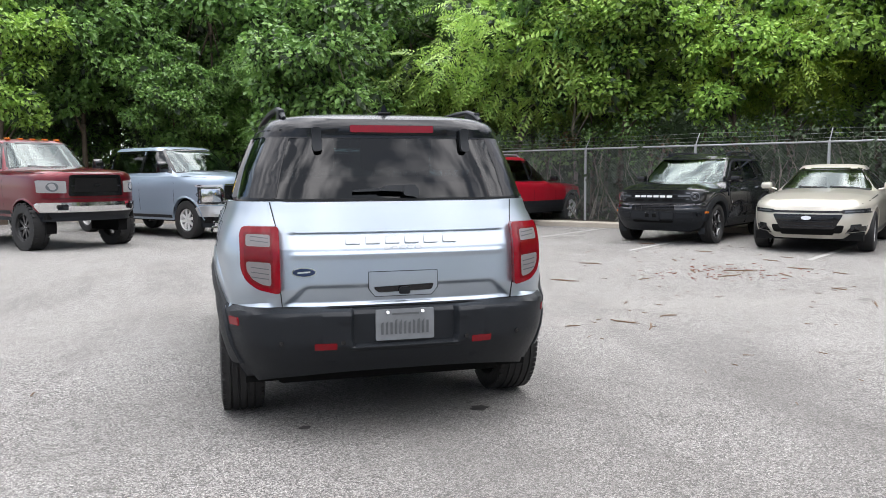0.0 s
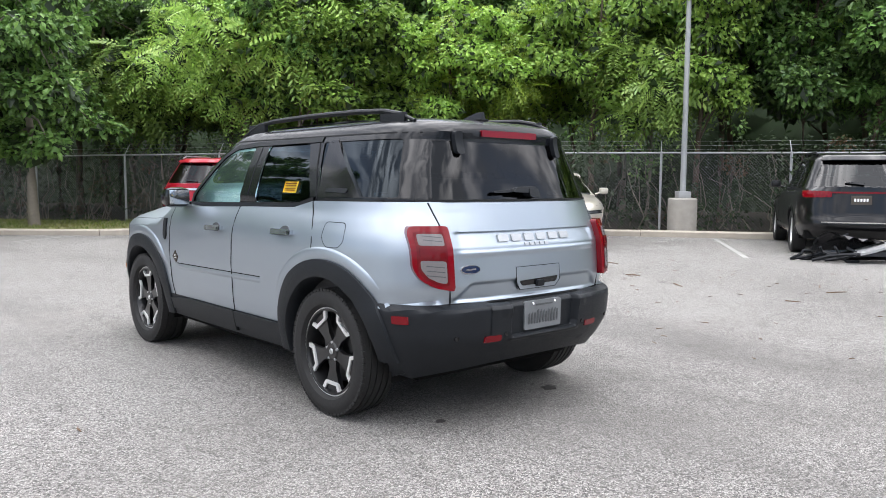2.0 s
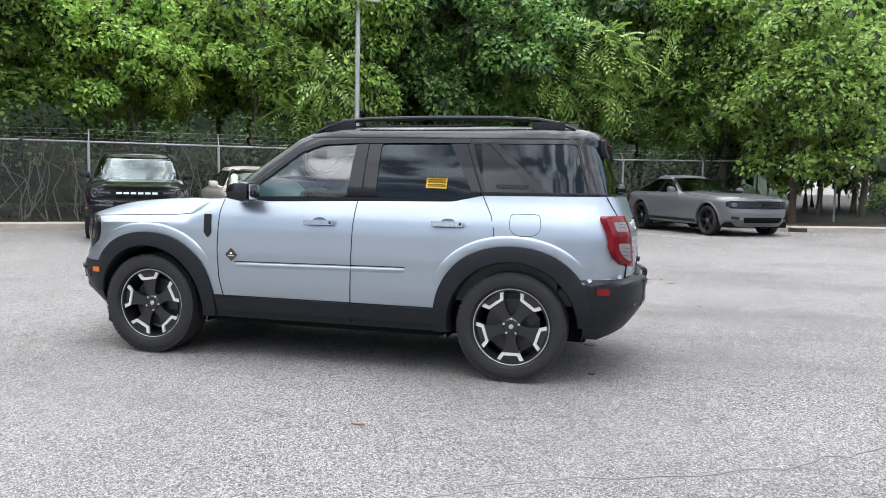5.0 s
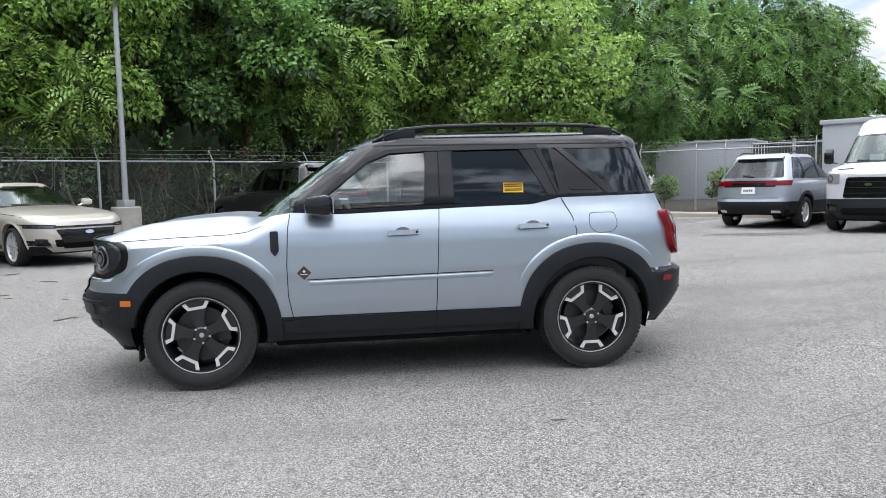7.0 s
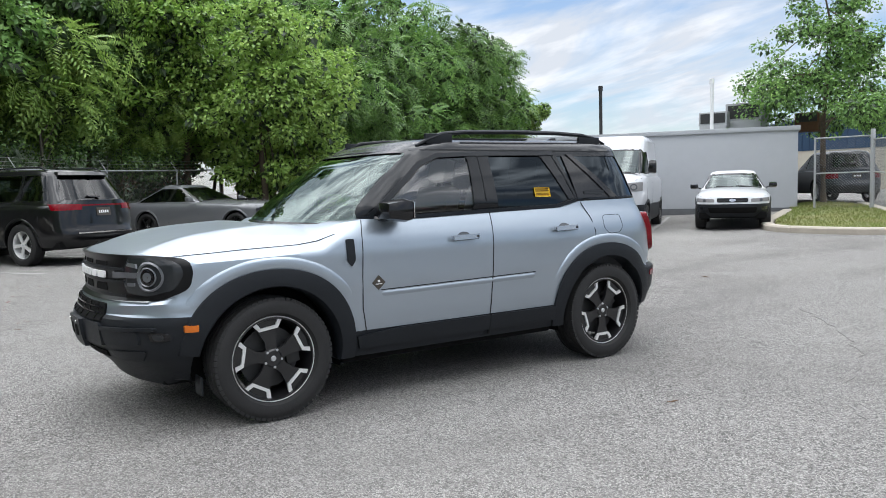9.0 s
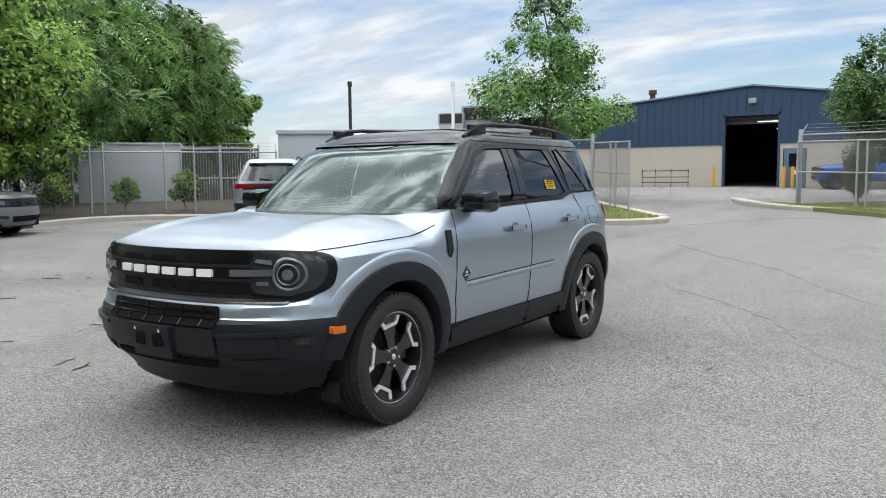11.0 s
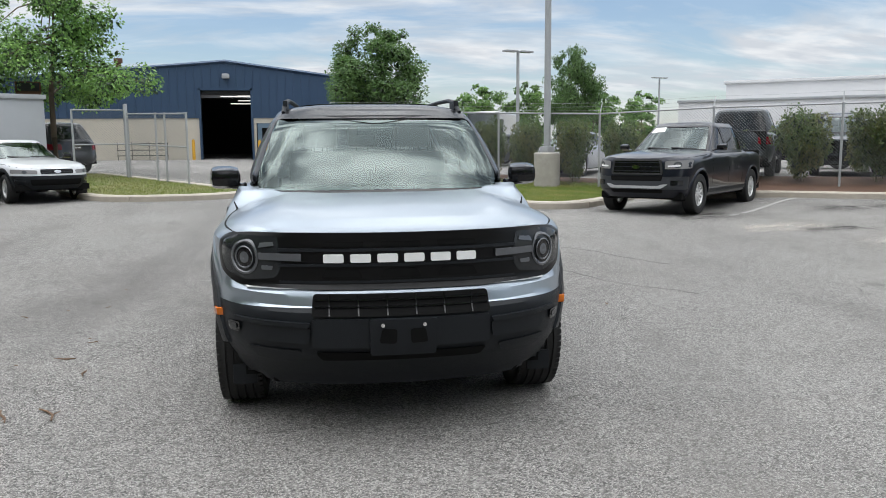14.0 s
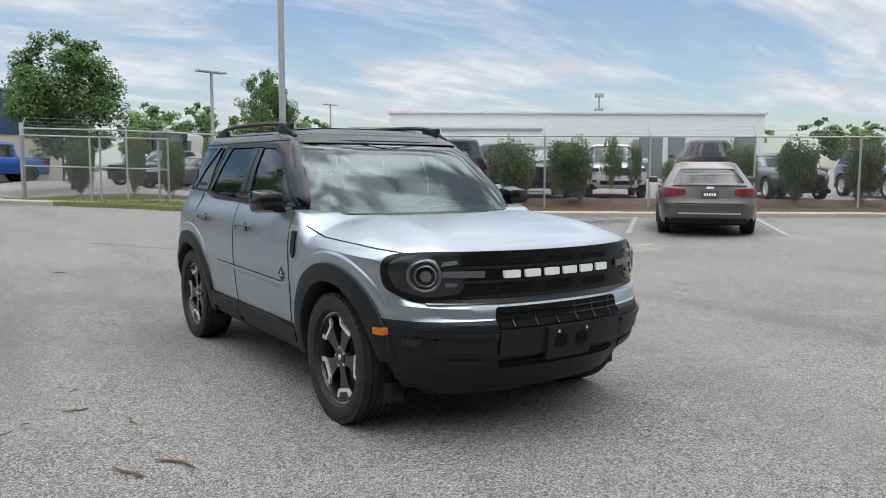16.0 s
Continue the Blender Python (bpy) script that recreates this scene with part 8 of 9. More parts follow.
# beyond the corner, down to the shed
for x, y, key, sc in ((19.1, -6.3, "sunlit_elm", 0.96), (21.6, -4.6, "wood_c", 1.0), (23.4, -9.2, "wood_c", 0.98), (22.6, -11.4, "frond_b", 0.62), (26.5, -8.0, "wood_a", 1.1), (27.3, -12.0, "big_frond", 0.85), (29.8, -15.5, "big_frond", 0.90), (31.5, -19.5, "big_frond", 0.95), (30.5, -11.0, "wood_d", 1.05),
                      (33.2, -23.5, "big_frond", 0.95), (35.2, -27.5, "big_frond", 0.92), (38.5, -21.0, "wood_d", 1.1), (35.0, -15.0, "wood_d", 1.1), (24.6, -4.6, "frond_b", 1.1), (36.4, -31.0, "wood_c", 0.85), (40.5, -27.5, "wood_b", 1.0), (27.5, -5.0, "wood_d", 1.05), (32.5, -27.5, "wood_c", 0.5), (30.0, -20.0, "wood_b", 0.5)):
    tree(key, x, y, "leafy green tree beyond the shed and fence", woods, sc, rng.uniform(0, 360), "tree", 0.05)
# sumacs leaning out over the fence
for a, off, key, sc, sz in ((8.1, 1.5, "frond_a", 0.80, 0.90), (12.6, 2.2, "light_frond", 0.72, 1.22), (15.2, 2.4, "light_frond", 0.66, 1.16), (-9.9, 1.4, "frond_a", 0.85, 1.08)):
    q = PA + FA * a + NA * off
    tree(key, q.x, q.y, "light green sumac with long feathered leaves", woods, sc, 40 * a, "tree", 0.05, sz)
# single trees
tree("oak", 2.2, 16.9, "round-crowned oak with a pale trunk on the grass island", "", 1.0, 30, "tree", 0.12)
tree("wood_d", -13.5, 20.0, "tall green tree behind the trucks", "", 0.95, 20)
tree("wood_c", -7.2, 19.6, "light green tree behind the trucks", "", 0.85, 120)
tree("wood_b", -16.0, 26.0, "leafy dark green tree behind the trucks", "", 1.0, 210)
tree("wood_d", -6.0, 27.0, "tall green tree behind the trucks", "", 1.0, 310)
for x, y, key, sc in ((-4.0, 26.0, "wood_b", 0.9), (-8.0, 30.0, "wood_d", 0.9), (1.0, 27.5, "wood_a", 1.0), (-11.5, 27.0, "wood_a", 0.95), (-2.6, 21.6, "wood_a", 0.62), (0.2, 22.4, "frond_b", 0.75)):
    tree(key, x, y, "leafy green tree filling the edge behind the trucks", "", sc, rng.uniform(0, 360))
tree("wood_a", -5.4, 22.8, "leafy green tree behind the trucks", "", 0.95, 60)
tree("wood_b", -9.5, 22.5, "leafy dark green tree behind the trucks", "", 1.05, 160)
tree("wood_d", -1.5, 25.0, "tall green tree behind the trucks", "", 1.0, 200)
tree("locust", 8.75, -20.7, "airy light-green street tree beside the gate", "", 1.0, 10)
tree("round_tree", -1.85, -25.3, "dense dark-green street tree behind the fence", "", 0.90, 90, "tree", 0.0, 0.80)
tree("round_tree", -12.0, -33.4, "slim leafy green tree beyond the fence", "", 0.62, 200, "tree", 0.0, 0.86)
for x, y, sc, t in ((-6.5, -52, 0.55, 10), (-11.5, -54, 0.72, 80), (-16, -58, 0.78, 150), (-20, -60, 0.72, 200), (-26, -66, 0.75, 20), (-31, -70, 0.8, 100), (-13.5, -60, 0.7, 30), (-23, -62, 0.7, 250), (-2.5, -58, 0.45, 50), (-36, -80, 0.5, 10),
                    (-58, -27, 0.60, 40), (-62, -22, 0.5, 140), (-66, -31, 0.45, 240), (-52, -20, 0.5, 20), (-70, -15, 0.6, 300), (-88, -45, 0.8, 30), (-92, -40, 0.8, 90), (-80, -52, 0.8, 10), (-84, -47, 0.9, 200), (24, -62, 0.5, 0), (32, -66, 0.6, 50), (-40, -62, 0.36, 0), (-47, -57, 0.36, 30), (-62, -50, 0.32, 60)):
    tree("far", x, y, "distant leafy green roadside tree", "distant trees", sc, t)
# shrubs along the car park fence and by the shed
i = 0
SHRUBS = ((1.2, 0.8), (2.8, 0.6), (3.9, 0.75), (5.4, 0.95), (6.5, 0.9), (7.9, 1.15), (9.3, 1.1), (12.35, 0.65), (13.8, 1.3), (15.45, 1.4), (16.63, -0.65), (17.3, -0.5), (18.5, 0.9), (20.3, 1.0), (21.93, 1.05), (23.86, 1.05), (25.5, 1.1), (27.4, 1.1))
for s, wide in SHRUBS:
    p = PB + FB * s + NB * (0.55 if s > 4 else 0.9)
    key = "shrub" if wide > 0 else "shrub_thin"
    low_one = 0.85 if s in (18.5, 12.35) else 1.2
    tree(key, p.x, p.y, "clipped shrub with rusty green leaves behind the fence" if key == "shrub" else "thin leggy shrub behind the fence", "shrubs along the fence", abs(wide) / 1.55, rng.uniform(0, 360), "shrub", 0.14, low_one * rng.uniform(0.95, 1.05))
for x, y in ((18.5, -10.6), (17.4, -12.0), (19.6, -8.9)):
    tree("shrub_green" if x > 10 else "shrub_thin", x, y, "small light-green shrub by the fence", "shrubs by the shed", rng.uniform(0.75, 0.95), rng.uniform(0, 360), "shrub", 0.1)

# undergrowth and vines on the wooded fence
cl = []
r2 = random.Random(9)
s = -33.0
while s < 14:
    p = PA + FA * s + NA * r2.uniform(0.25, 1.3)
    z0 = ground_z(p.x, p.y)
    cl.append((p.x, p.y, z0 + r2.uniform(0.2, 2.4), r2.uniform(0.3, 0.75)))
    s += 0.16
# near-black leaf colour stands in for the shade under the canopy
me = leaf_cloud("undergrowth", 31, cl, 22000, 0.12, M_LEAF_PAINTED_SHADE)
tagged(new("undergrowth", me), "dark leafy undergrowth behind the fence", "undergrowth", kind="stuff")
me = leaf_cloud("hanging_vines", 32, [(c[0], c[1], c[2] * 0.5 + 1.55, c[3] * 0.7) for c in cl if r2.random() < 0.35], 6000, 0.11, M_LEAF_DARK)
tagged(new("hanging_vines", me), "green vines hanging over the fence", "vines", kind="stuff")
me = leaf_cloud("dry_vines", 33, [(c[0], c[1], c[2], c[3] * 0.6) for c in cl if r2.random() < 0.12], 3500, 0.10, M_LEAF_DRY)
tagged(new("dry_vines", me), "dry brown leaves in the fence", "vines", kind="stuff")
bm = bmesh.new()
for k in range(260):
    s = r2.uniform(-32, 13)
    p = PA + FA * s + NA * r2.uniform(0.08, 0.9)
    z = ground_z(p.x, p.y) + 0.1
    pts = [Vector((p.x, p.y, z))]
    for j in range(4):
        pts.append(pts[-1] + Vector((FA.x * r2.uniform(-0.45, 0.45), FA.y * r2.uniform(-0.45, 0.45), r2.uniform(0.15, 0.75))))
    add_tube(bm, pts, [0.018, 0.014, 0.011, 0.008, 0.004], 4, False)
tagged(new("bare_stems", to_mesh("bare_stems", bm, M_BARK_PALE)), "tangle of bare stems behind the fence", "stems", kind="stuff")
# thicket behind the trucks
ct = []
for k in range(120):
    x = r2.uniform(-18, 4)
    ct.append((x, 25.0 + r2.uniform(-0.8, 1.2) + 0.12 * x, r2.uniform(0.2, 3.6), r2.uniform(0.4, 0.9)))
# same darkened leaf colour, so the thicket's shade is painted in
me = leaf_cloud("thicket", 35, ct, 14000, 0.17, M_LEAF_PAINTED_SHADE)
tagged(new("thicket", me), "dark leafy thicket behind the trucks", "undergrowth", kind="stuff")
# bumpy dark sheet behind the trees, coloured as the shaded depth of the woods
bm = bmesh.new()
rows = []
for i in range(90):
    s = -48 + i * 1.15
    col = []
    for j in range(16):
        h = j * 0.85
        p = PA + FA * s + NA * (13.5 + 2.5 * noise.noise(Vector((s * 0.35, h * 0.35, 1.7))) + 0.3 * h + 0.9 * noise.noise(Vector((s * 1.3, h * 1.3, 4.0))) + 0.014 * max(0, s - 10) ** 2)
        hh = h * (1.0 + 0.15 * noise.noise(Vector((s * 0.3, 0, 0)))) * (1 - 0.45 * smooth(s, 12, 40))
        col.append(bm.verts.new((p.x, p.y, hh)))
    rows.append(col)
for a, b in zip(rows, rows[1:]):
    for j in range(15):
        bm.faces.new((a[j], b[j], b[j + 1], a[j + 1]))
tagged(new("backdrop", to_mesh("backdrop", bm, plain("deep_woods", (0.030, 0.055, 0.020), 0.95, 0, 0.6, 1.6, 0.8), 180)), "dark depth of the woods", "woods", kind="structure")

# ---- the other vehicles ----
def gz_(x, y):
    return ground_z(x, y)


row_w, row_t, row_g, row_k = "cars along the wooded fence", "trucks side by side", "vehicles by the grey building", "vehicles along the car park fence"
FT = (0.62, -0.785)
ram = vehicle("pickup_truck", "lifted dark-red pickup truck with black mesh grille and off-road tyres", "pickup", (0.115, 0.003, 0.009), -3.75, 10.75, gz_(-3.75, 10.75), *FT, row_t, "offroad", 8,
              wb=3.55, L=5.8, fo=0.88, w=1.0, h=2.15, belt=1.52, hood=1.53, nose=1.41, r=0.44, zb=0.62, tail=1.42, gz=(1.03, 1.39), gw=0.52, gtop=0.94, lz=(1.06, 1.31), lx=(0.57, 0.95), clearlamp=True, bumper=(0.72, 0.90), mirror=(0.20, 0.22), nose_extras=[("lower_valance", [(-0.94, 0.55), (0.94, 0.55), (0.96, 0.715), (-0.96, 0.715)], M_CLAD, 0.062), ("bumper_lamp", [(0.58, 0.76), (0.74, 0.76), (0.74, 0.86), (0.58, 0.86)], M_GLOSSBLACK, 0.078), ("mesh_field", [(-0.44, 1.09), (0.44, 1.09), (0.41, 1.34), (-0.41, 1.34)], M_DARK, 0.020), ("bumper_cover_seam", [(-0.92, 0.965), (0.92, 0.965), (0.92, 0.975), (-0.92, 0.975)], M_GROOVE, 0.006)], frame_mat=M_GLOSSBLACK, bars=1, metal=0.55, rimk=0.56, tw=0.30, logo=M_GLOSSBLACK, roofw=0.68)
for k in range(5):
    part("roof_marker", box((-0.5 + k * 0.25 - 0.045, 0.22, 2.125), (-0.5 + k * 0.25 + 0.045, 0.32, 2.162), 0.012), M_AMBER, ram[0], "amber cab roof marker")
vehicle("heavy_pickup", "pale blue-grey heavy pickup truck with chrome bumper", "pickup", (0.30, 0.37, 0.45), -0.95, 12.75, gz_(-0.95, 12.75), *FT, row_t, "five", 8,
               wb=4.1, L=6.4, fo=0.95, w=1.03, h=2.08, mirror=(0.24, 0.27), belt=1.44, hood=1.42, nose=1.32, r=0.42, zb=0.40, tail=1.36, gz=(0.78, 1.17), gw=0.62, lz=(0.76, 1.19), lx=(0.68, 0.99), bumper=(0.50, 0.73), bars=5, barmat=M_GLOSSBLACK, logo=M_CHROME, rimk=0.58, roofw=0.72, front_paper=True, bumper_mat=M_SATIN, bumper_label="silver front bumper", ws=(1.10, 0.25), rr=(-1.35, -1.28),
               nose_extras=[("lamp_bracket", [(0.66, 1.19), (1.0, 1.19), (1.0, 1.14), (0.70, 1.14), (0.70, 0.81), (1.0, 0.81), (1.0, 0.76), (0.66, 0.76)], M_SATIN, 0.024), ("light_bar", [(0.74, 1.09), (0.96, 1.09), (0.96, 1.05), (0.74, 1.05)], M_WHITE, 0.026), ("light_bar", [(0.74, 0.90), (0.96, 0.90), (0.96, 0.86), (0.74, 0.86)], M_WHITE, 0.026),
                            ("lower_valance", [(-0.90, 0.26), (0.90, 0.26), (0.94, 0.49), (-0.94, 0.49)], M_CLAD, 0.03), ("chrome_strip", [(-0.62, 1.18), (0.62, 1.18), (0.62, 1.205), (-0.62, 1.205)], M_CHROME, 0.03), ("bumper_slot", [(0.30, 0.62), (0.62, 0.62), (0.62, 0.68), (0.30, 0.68)], M_GLOSSBLACK, 0.078)])
vehicle("red_suv", "bright red three-row SUV parked nose-in at the fence", "suv", (0.40, 0.005, 0.020), 7.60, 14.40, gz_(7.6, 14.4), 0.8205, 0.5717, row_w, "five", 5, L=5.05, wb=3.02, w=1.0, h=1.76, r=0.38, tail=1.15, tz=(0.86, 1.06), tx=(0.80, 0.96), clad=True, rr=(-2.44, -2.12), plate_mat="none", tail_extras=[("chrome_bar", [(-0.42, 1.00), (0.42, 1.00), (0.42, 1.045), (-0.42, 1.045)], M_CHROME, 0.03), ("tailgate_seam", [(-0.74, 0.70), (0.74, 0.70), (0.74, 0.712), (-0.74, 0.712)], M_GROOVE, 0.008), ("lamp_clear", [(0.83, 0.89), (0.93, 0.89), (0.93, 1.0), (0.83, 1.0)], M_CLEAR_LENS, 0.018), ("bumper_step", [(-0.50, 0.42), (0.50, 0.42), (0.55, 0.52), (-0.55, 0.52)], M_DARK, 0.012)], glass_mat=M_DARKGLASS, rail_mat=M_SATIN)
FW = (-0.8146, -0.58)
black_paint = paint("black_suv_paint", (0.008, 0.009, 0.013), 0.2, 0.2)
b2 = thing("black_suv", "black compact SUV with white grille blocks facing the lot", "car", row_w)
for ob in [o for o in hero.children_recursive if o.parent == hero]:
    if ob.name.split(".")[0] in ("window_sticker", "plate_insert", "rear_plate"):
        continue
    me = ob.data
    if me.materials and me.materials[0] in (M_SILVER, M_ROOF):
        me = me.copy()
        me.materials[0] = black_paint
    c = part(ob.name.split(".")[0], me, None, b2, ob.get("label", "").replace("silver-blue metallic", "gloss black").replace("silver", "black"))
    c.matrix_basis = ob.matrix_basis
    for sub_ in ob.children:
        d = part(sub_.name.split(".")[0], sub_.data, None, c)
        d.matrix_basis = sub_.matrix_basis
b2.matrix_world = pose(7.36, 7.38, gz_(7.4, 7.4), 0, 0, heading(*FW)) @ pose(0, -WB, 0)
acc = vehicle("gold_sedan", "pale champagne-gold sedan with dark grille facing the lot", "sedan", (0.55, 0.515, 0.445), 8.75, 5.15, gz_(8.7, 5.1), -0.7495, -0.662, row_w, "multi", 10, gz=(0.40, 0.63), gw=0.40, gtop=1.30, lz=(0.635, 0.725), lx=(0.50, 0.90), bars=3, rimk=0.76, glass_mat=M_DARKGLASS, logo_up=0.06, metal=0.4, ws=(0.50, -0.34),
              nose_extras=[("grille_brow", [(-0.56, 0.655), (0.56, 0.655), (0.54, 0.690), (-0.54, 0.690)], M_GLOSSBLACK, 0.014), ("bumper_intake", [(0.56, 0.345), (0.84, 0.365), (0.86, 0.455), (0.62, 0.43)], M_GLOSSBLACK, 0.010),
                           ("chrome_lip", [(0.54, 0.318), (0.86, 0.340), (0.86, 0.356), (0.55, 0.334)], M_CHROME, 0.016), ("lower_grille", [(-0.38, 0.30), (0.38, 0.30), (0.42, 0.385), (-0.42, 0.385)], M_DARK, 0.012)])
part("sunroof", patch(rounded([(-0.38, -0.55), (0.38, -0.55), (0.38, -1.05), (-0.38, -1.05)], 0.05, 2), lambda x, y, o: (x, y, 1.452 + o), 0.004, 0.3, 0.01), M_GLOSSBLACK, acc[0])
dur = vehicle("black_wrecked_suv", "black SUV with torn-off front bumper, full-width red tail lamp", "suv", (0.006, 0.006, 0.007), 10.65 + 0.86 * 4.05, 0.2 + 0.50 * 4.05, gz_(12, 1), 0.86, 0.51, row_w, "five", 5, L=5.11, wb=3.04, w=0.965, h=1.78, belt=1.16, r=0.39, tail=1.20, rr=(-2.48, -2.12), tz=(1.02, 1.12), tx=(0.45, 0.87), pz=0.90, rail_mat=M_CLAD)
part("tail_light_bar", patch([(-0.45, 1.085), (0.45, 1.085), (0.45, 1.115), (-0.45, 1.115)], dur[1].tail(), 0.016, 0.1, 0.0), M_RED_DEEP, dur[0], "dark red light bar")
part("chrome_strip", line_patch([(-0.60, 0.60), (0.60, 0.60)], 0.022, dur[1].tail(), 0.03, 0.0), M_CHROME, dur[0])
FC = (-0.85, -0.527)
ch = vehicle("grey_coupe", "matte grey muscle coupe with black wheels", "coupe", (0.135, 0.14, 0.145), 14.5, -4.35, gz_(14.5, -4.3), *FC, row_w, "black", 5, gz=(0.66, 0.84), gw=0.80, lz=(0.68, 0.82), lx=(0.56, 0.84), bars=2, rimk=0.72, metal=0.1, logo=M_GLOSSBLACK)
part("hood_scoop", patch(rounded([(-0.22, 1.3), (0.22, 1.3), (0.20, 0.95), (-0.20, 0.95)], 0.04, 2), lambda x, y, o: (x, y, 1.03 + o), 0.03, 0.2, 0.05), M_DARK, ch[0])
FG = (0.585, -0.81)
ex, ey = 10.75 + FG[0] * 3.8, -9.15 + FG[1] * 3.8
vehicle("silver_crossover", "blue-grey crossover SUV parked nose-in to the wall", "suv", (0.30, 0.33, 0.37), ex, ey, gz_(ex, ey) - 0.02, *FG, row_g, "five", 5, L=4.78, wb=2.85, w=0.965, h=1.735, belt=1.12, r=0.36, tail=1.16, rr=(-2.27, -1.75), tz=(0.99, 1.09), tx=(0.40, 0.87), pz=0.80, plate_mat=M_PAPER, clad=True, metal=0.5, clad_h=0.28, tail_extras=[("tail_band", [(-0.60, 0.955), (0.60, 0.955), (0.62, 1.10), (-0.62, 1.10)], M_GLOSSBLACK, 0.008), ("tail_bar", [(-0.40, 1.045), (0.40, 1.045), (0.40, 1.085), (-0.40, 1.085)], M_RED_DEEP, 0.014), ("bumper_lower", [(-0.80, 0.40), (0.80, 0.40), (0.84, 0.56), (-0.84, 0.56)], M_CLAD, 0.016), ("exhaust_tip", [(0.52, 0.36), (0.70, 0.36), (0.70, 0.42), (0.52, 0.42)], M_CHROME, 0.03), ("tailgate_seam", [(-0.66, 0.70), (0.66, 0.70), (0.66, 0.712), (-0.66, 0.712)], M_GROOVE, 0.008)])
FV = (-0.585, 0.81)
vx, vy = 8.22 - FV[0] * 0.70, -10.40 - FV[1] * 0.70
vehicle("white_van", "white medium-roof cargo van with black bumper and grille", "van", (0.52, 0.53, 0.55), vx, vy, gz_(vx, vy), *FV, row_g, "steel", 5, gz=(0.74, 1.12), gw=0.47, gtop=0.86, lz=(1.00, 1.23), lx=(0.58, 0.97), bars=3, clearlamp=True, frame_mat=M_GLOSSBLACK, clad=True, clad_h=0.42, logo=M_CHROME, metal=0.0, front_paper=True, logo_up=0.06, zb=0.28, nose_extras=[("bumper_slot", [(-0.48, 0.42), (0.48, 0.42), (0.50, 0.52), (-0.50, 0.52)], M_DARK, 0.014), ("bumper_pad", [(0.60, 0.46), (0.90, 0.48), (0.90, 0.60), (0.60, 0.58)], M_GLOSSBLACK, 0.014), ("hood_slot", [(0.30, 1.30), (0.62, 1.29), (0.62, 1.31), (0.30, 1.32)], M_DARK, 0.02)])
sx_, sy_ = 6.72, -13.35
vehicle("white_wagon", "white and grey two-tone older wagon", "sedan", (0.62, 0.63, 0.64), sx_, sy_, gz_(sx_, sy_), *FV, row_g, "multi", 7, L=4.6, wb=2.63, w=0.86, h=1.41, belt=0.94, hood=0.91, nose=0.76, gz=(0.64, 0.74), gw=0.34, lz=(0.63, 0.74), lx=(0.40, 0.80), clad=True, zb=0.30, metal=0.0, rr=(-2.1, -1.8), r=0.315, clearlamp=True, bars=2)
FR = (0.72, 0.694)
rg = vehicle("dark_pickup", "dark navy mid-size pickup with silver skid bar", "pickup", (0.010, 0.012, 0.020), -6.10, -9.15, gz_(-6.1, -9.1), *FR, row_k, "split", 6, metal=0.4, gz=(0.79, 1.05), gw=0.50, gtop=0.92, lz=(0.87, 1.05), lx=(0.55, 0.92), clearlamp=True, frame_mat=M_STEEL_DARK, logo=M_CHROME, bars=3, zb=0.34, rimk=0.60, h=1.80, belt=1.20, hood=1.17, nose=1.06, ws=(0.85, -0.02), rr=(-1.35, -1.25), tail=1.16,
             nose_extras=[("bumper", [(-0.88, 0.50), (0.88, 0.50), (0.90, 0.74), (-0.90, 0.74)], plain("dark_grey_bumper_plastic", (0.022, 0.024, 0.028), 0.45), 0.022), ("bumper_opening", [(-0.50, 0.66), (0.50, 0.66), (0.52, 0.75), (-0.52, 0.75)], M_DARK, 0.028), ("fog_bezel", [(0.66, 0.58), (0.84, 0.58), (0.84, 0.67), (0.66, 0.67)], M_GLOSSBLACK, 0.028),
                          ("lamp_strip", [(0.60, 0.92), (0.80, 0.93), (0.80, 0.96), (0.60, 0.95)], M_WHITE, 0.02)])
part("skid_bar", patch(rounded([(-0.50, 0.52), (0.50, 0.52), (0.62, 0.60), (0.52, 0.60), (0.44, 0.57), (-0.44, 0.57), (-0.52, 0.60), (-0.62, 0.60)], 0.02, 2), rg[1].nose(), 0.034, 0.1, 0.0), M_SATIN, rg[0], "silver bumper bar")
part("windshield_sticker", patch([(0.30, 1.60), (0.62, 1.58), (0.60, 1.68), (0.32, 1.70)], rg[2].nose(), 0.004, 0.2, 0.0), M_PAPER, rg[0], "white price sticker")
FK = (-0.745, -0.667)
kx, ky = -10.36 + FK[0] * 2.8, -5.0 + FK[1] * 2.8
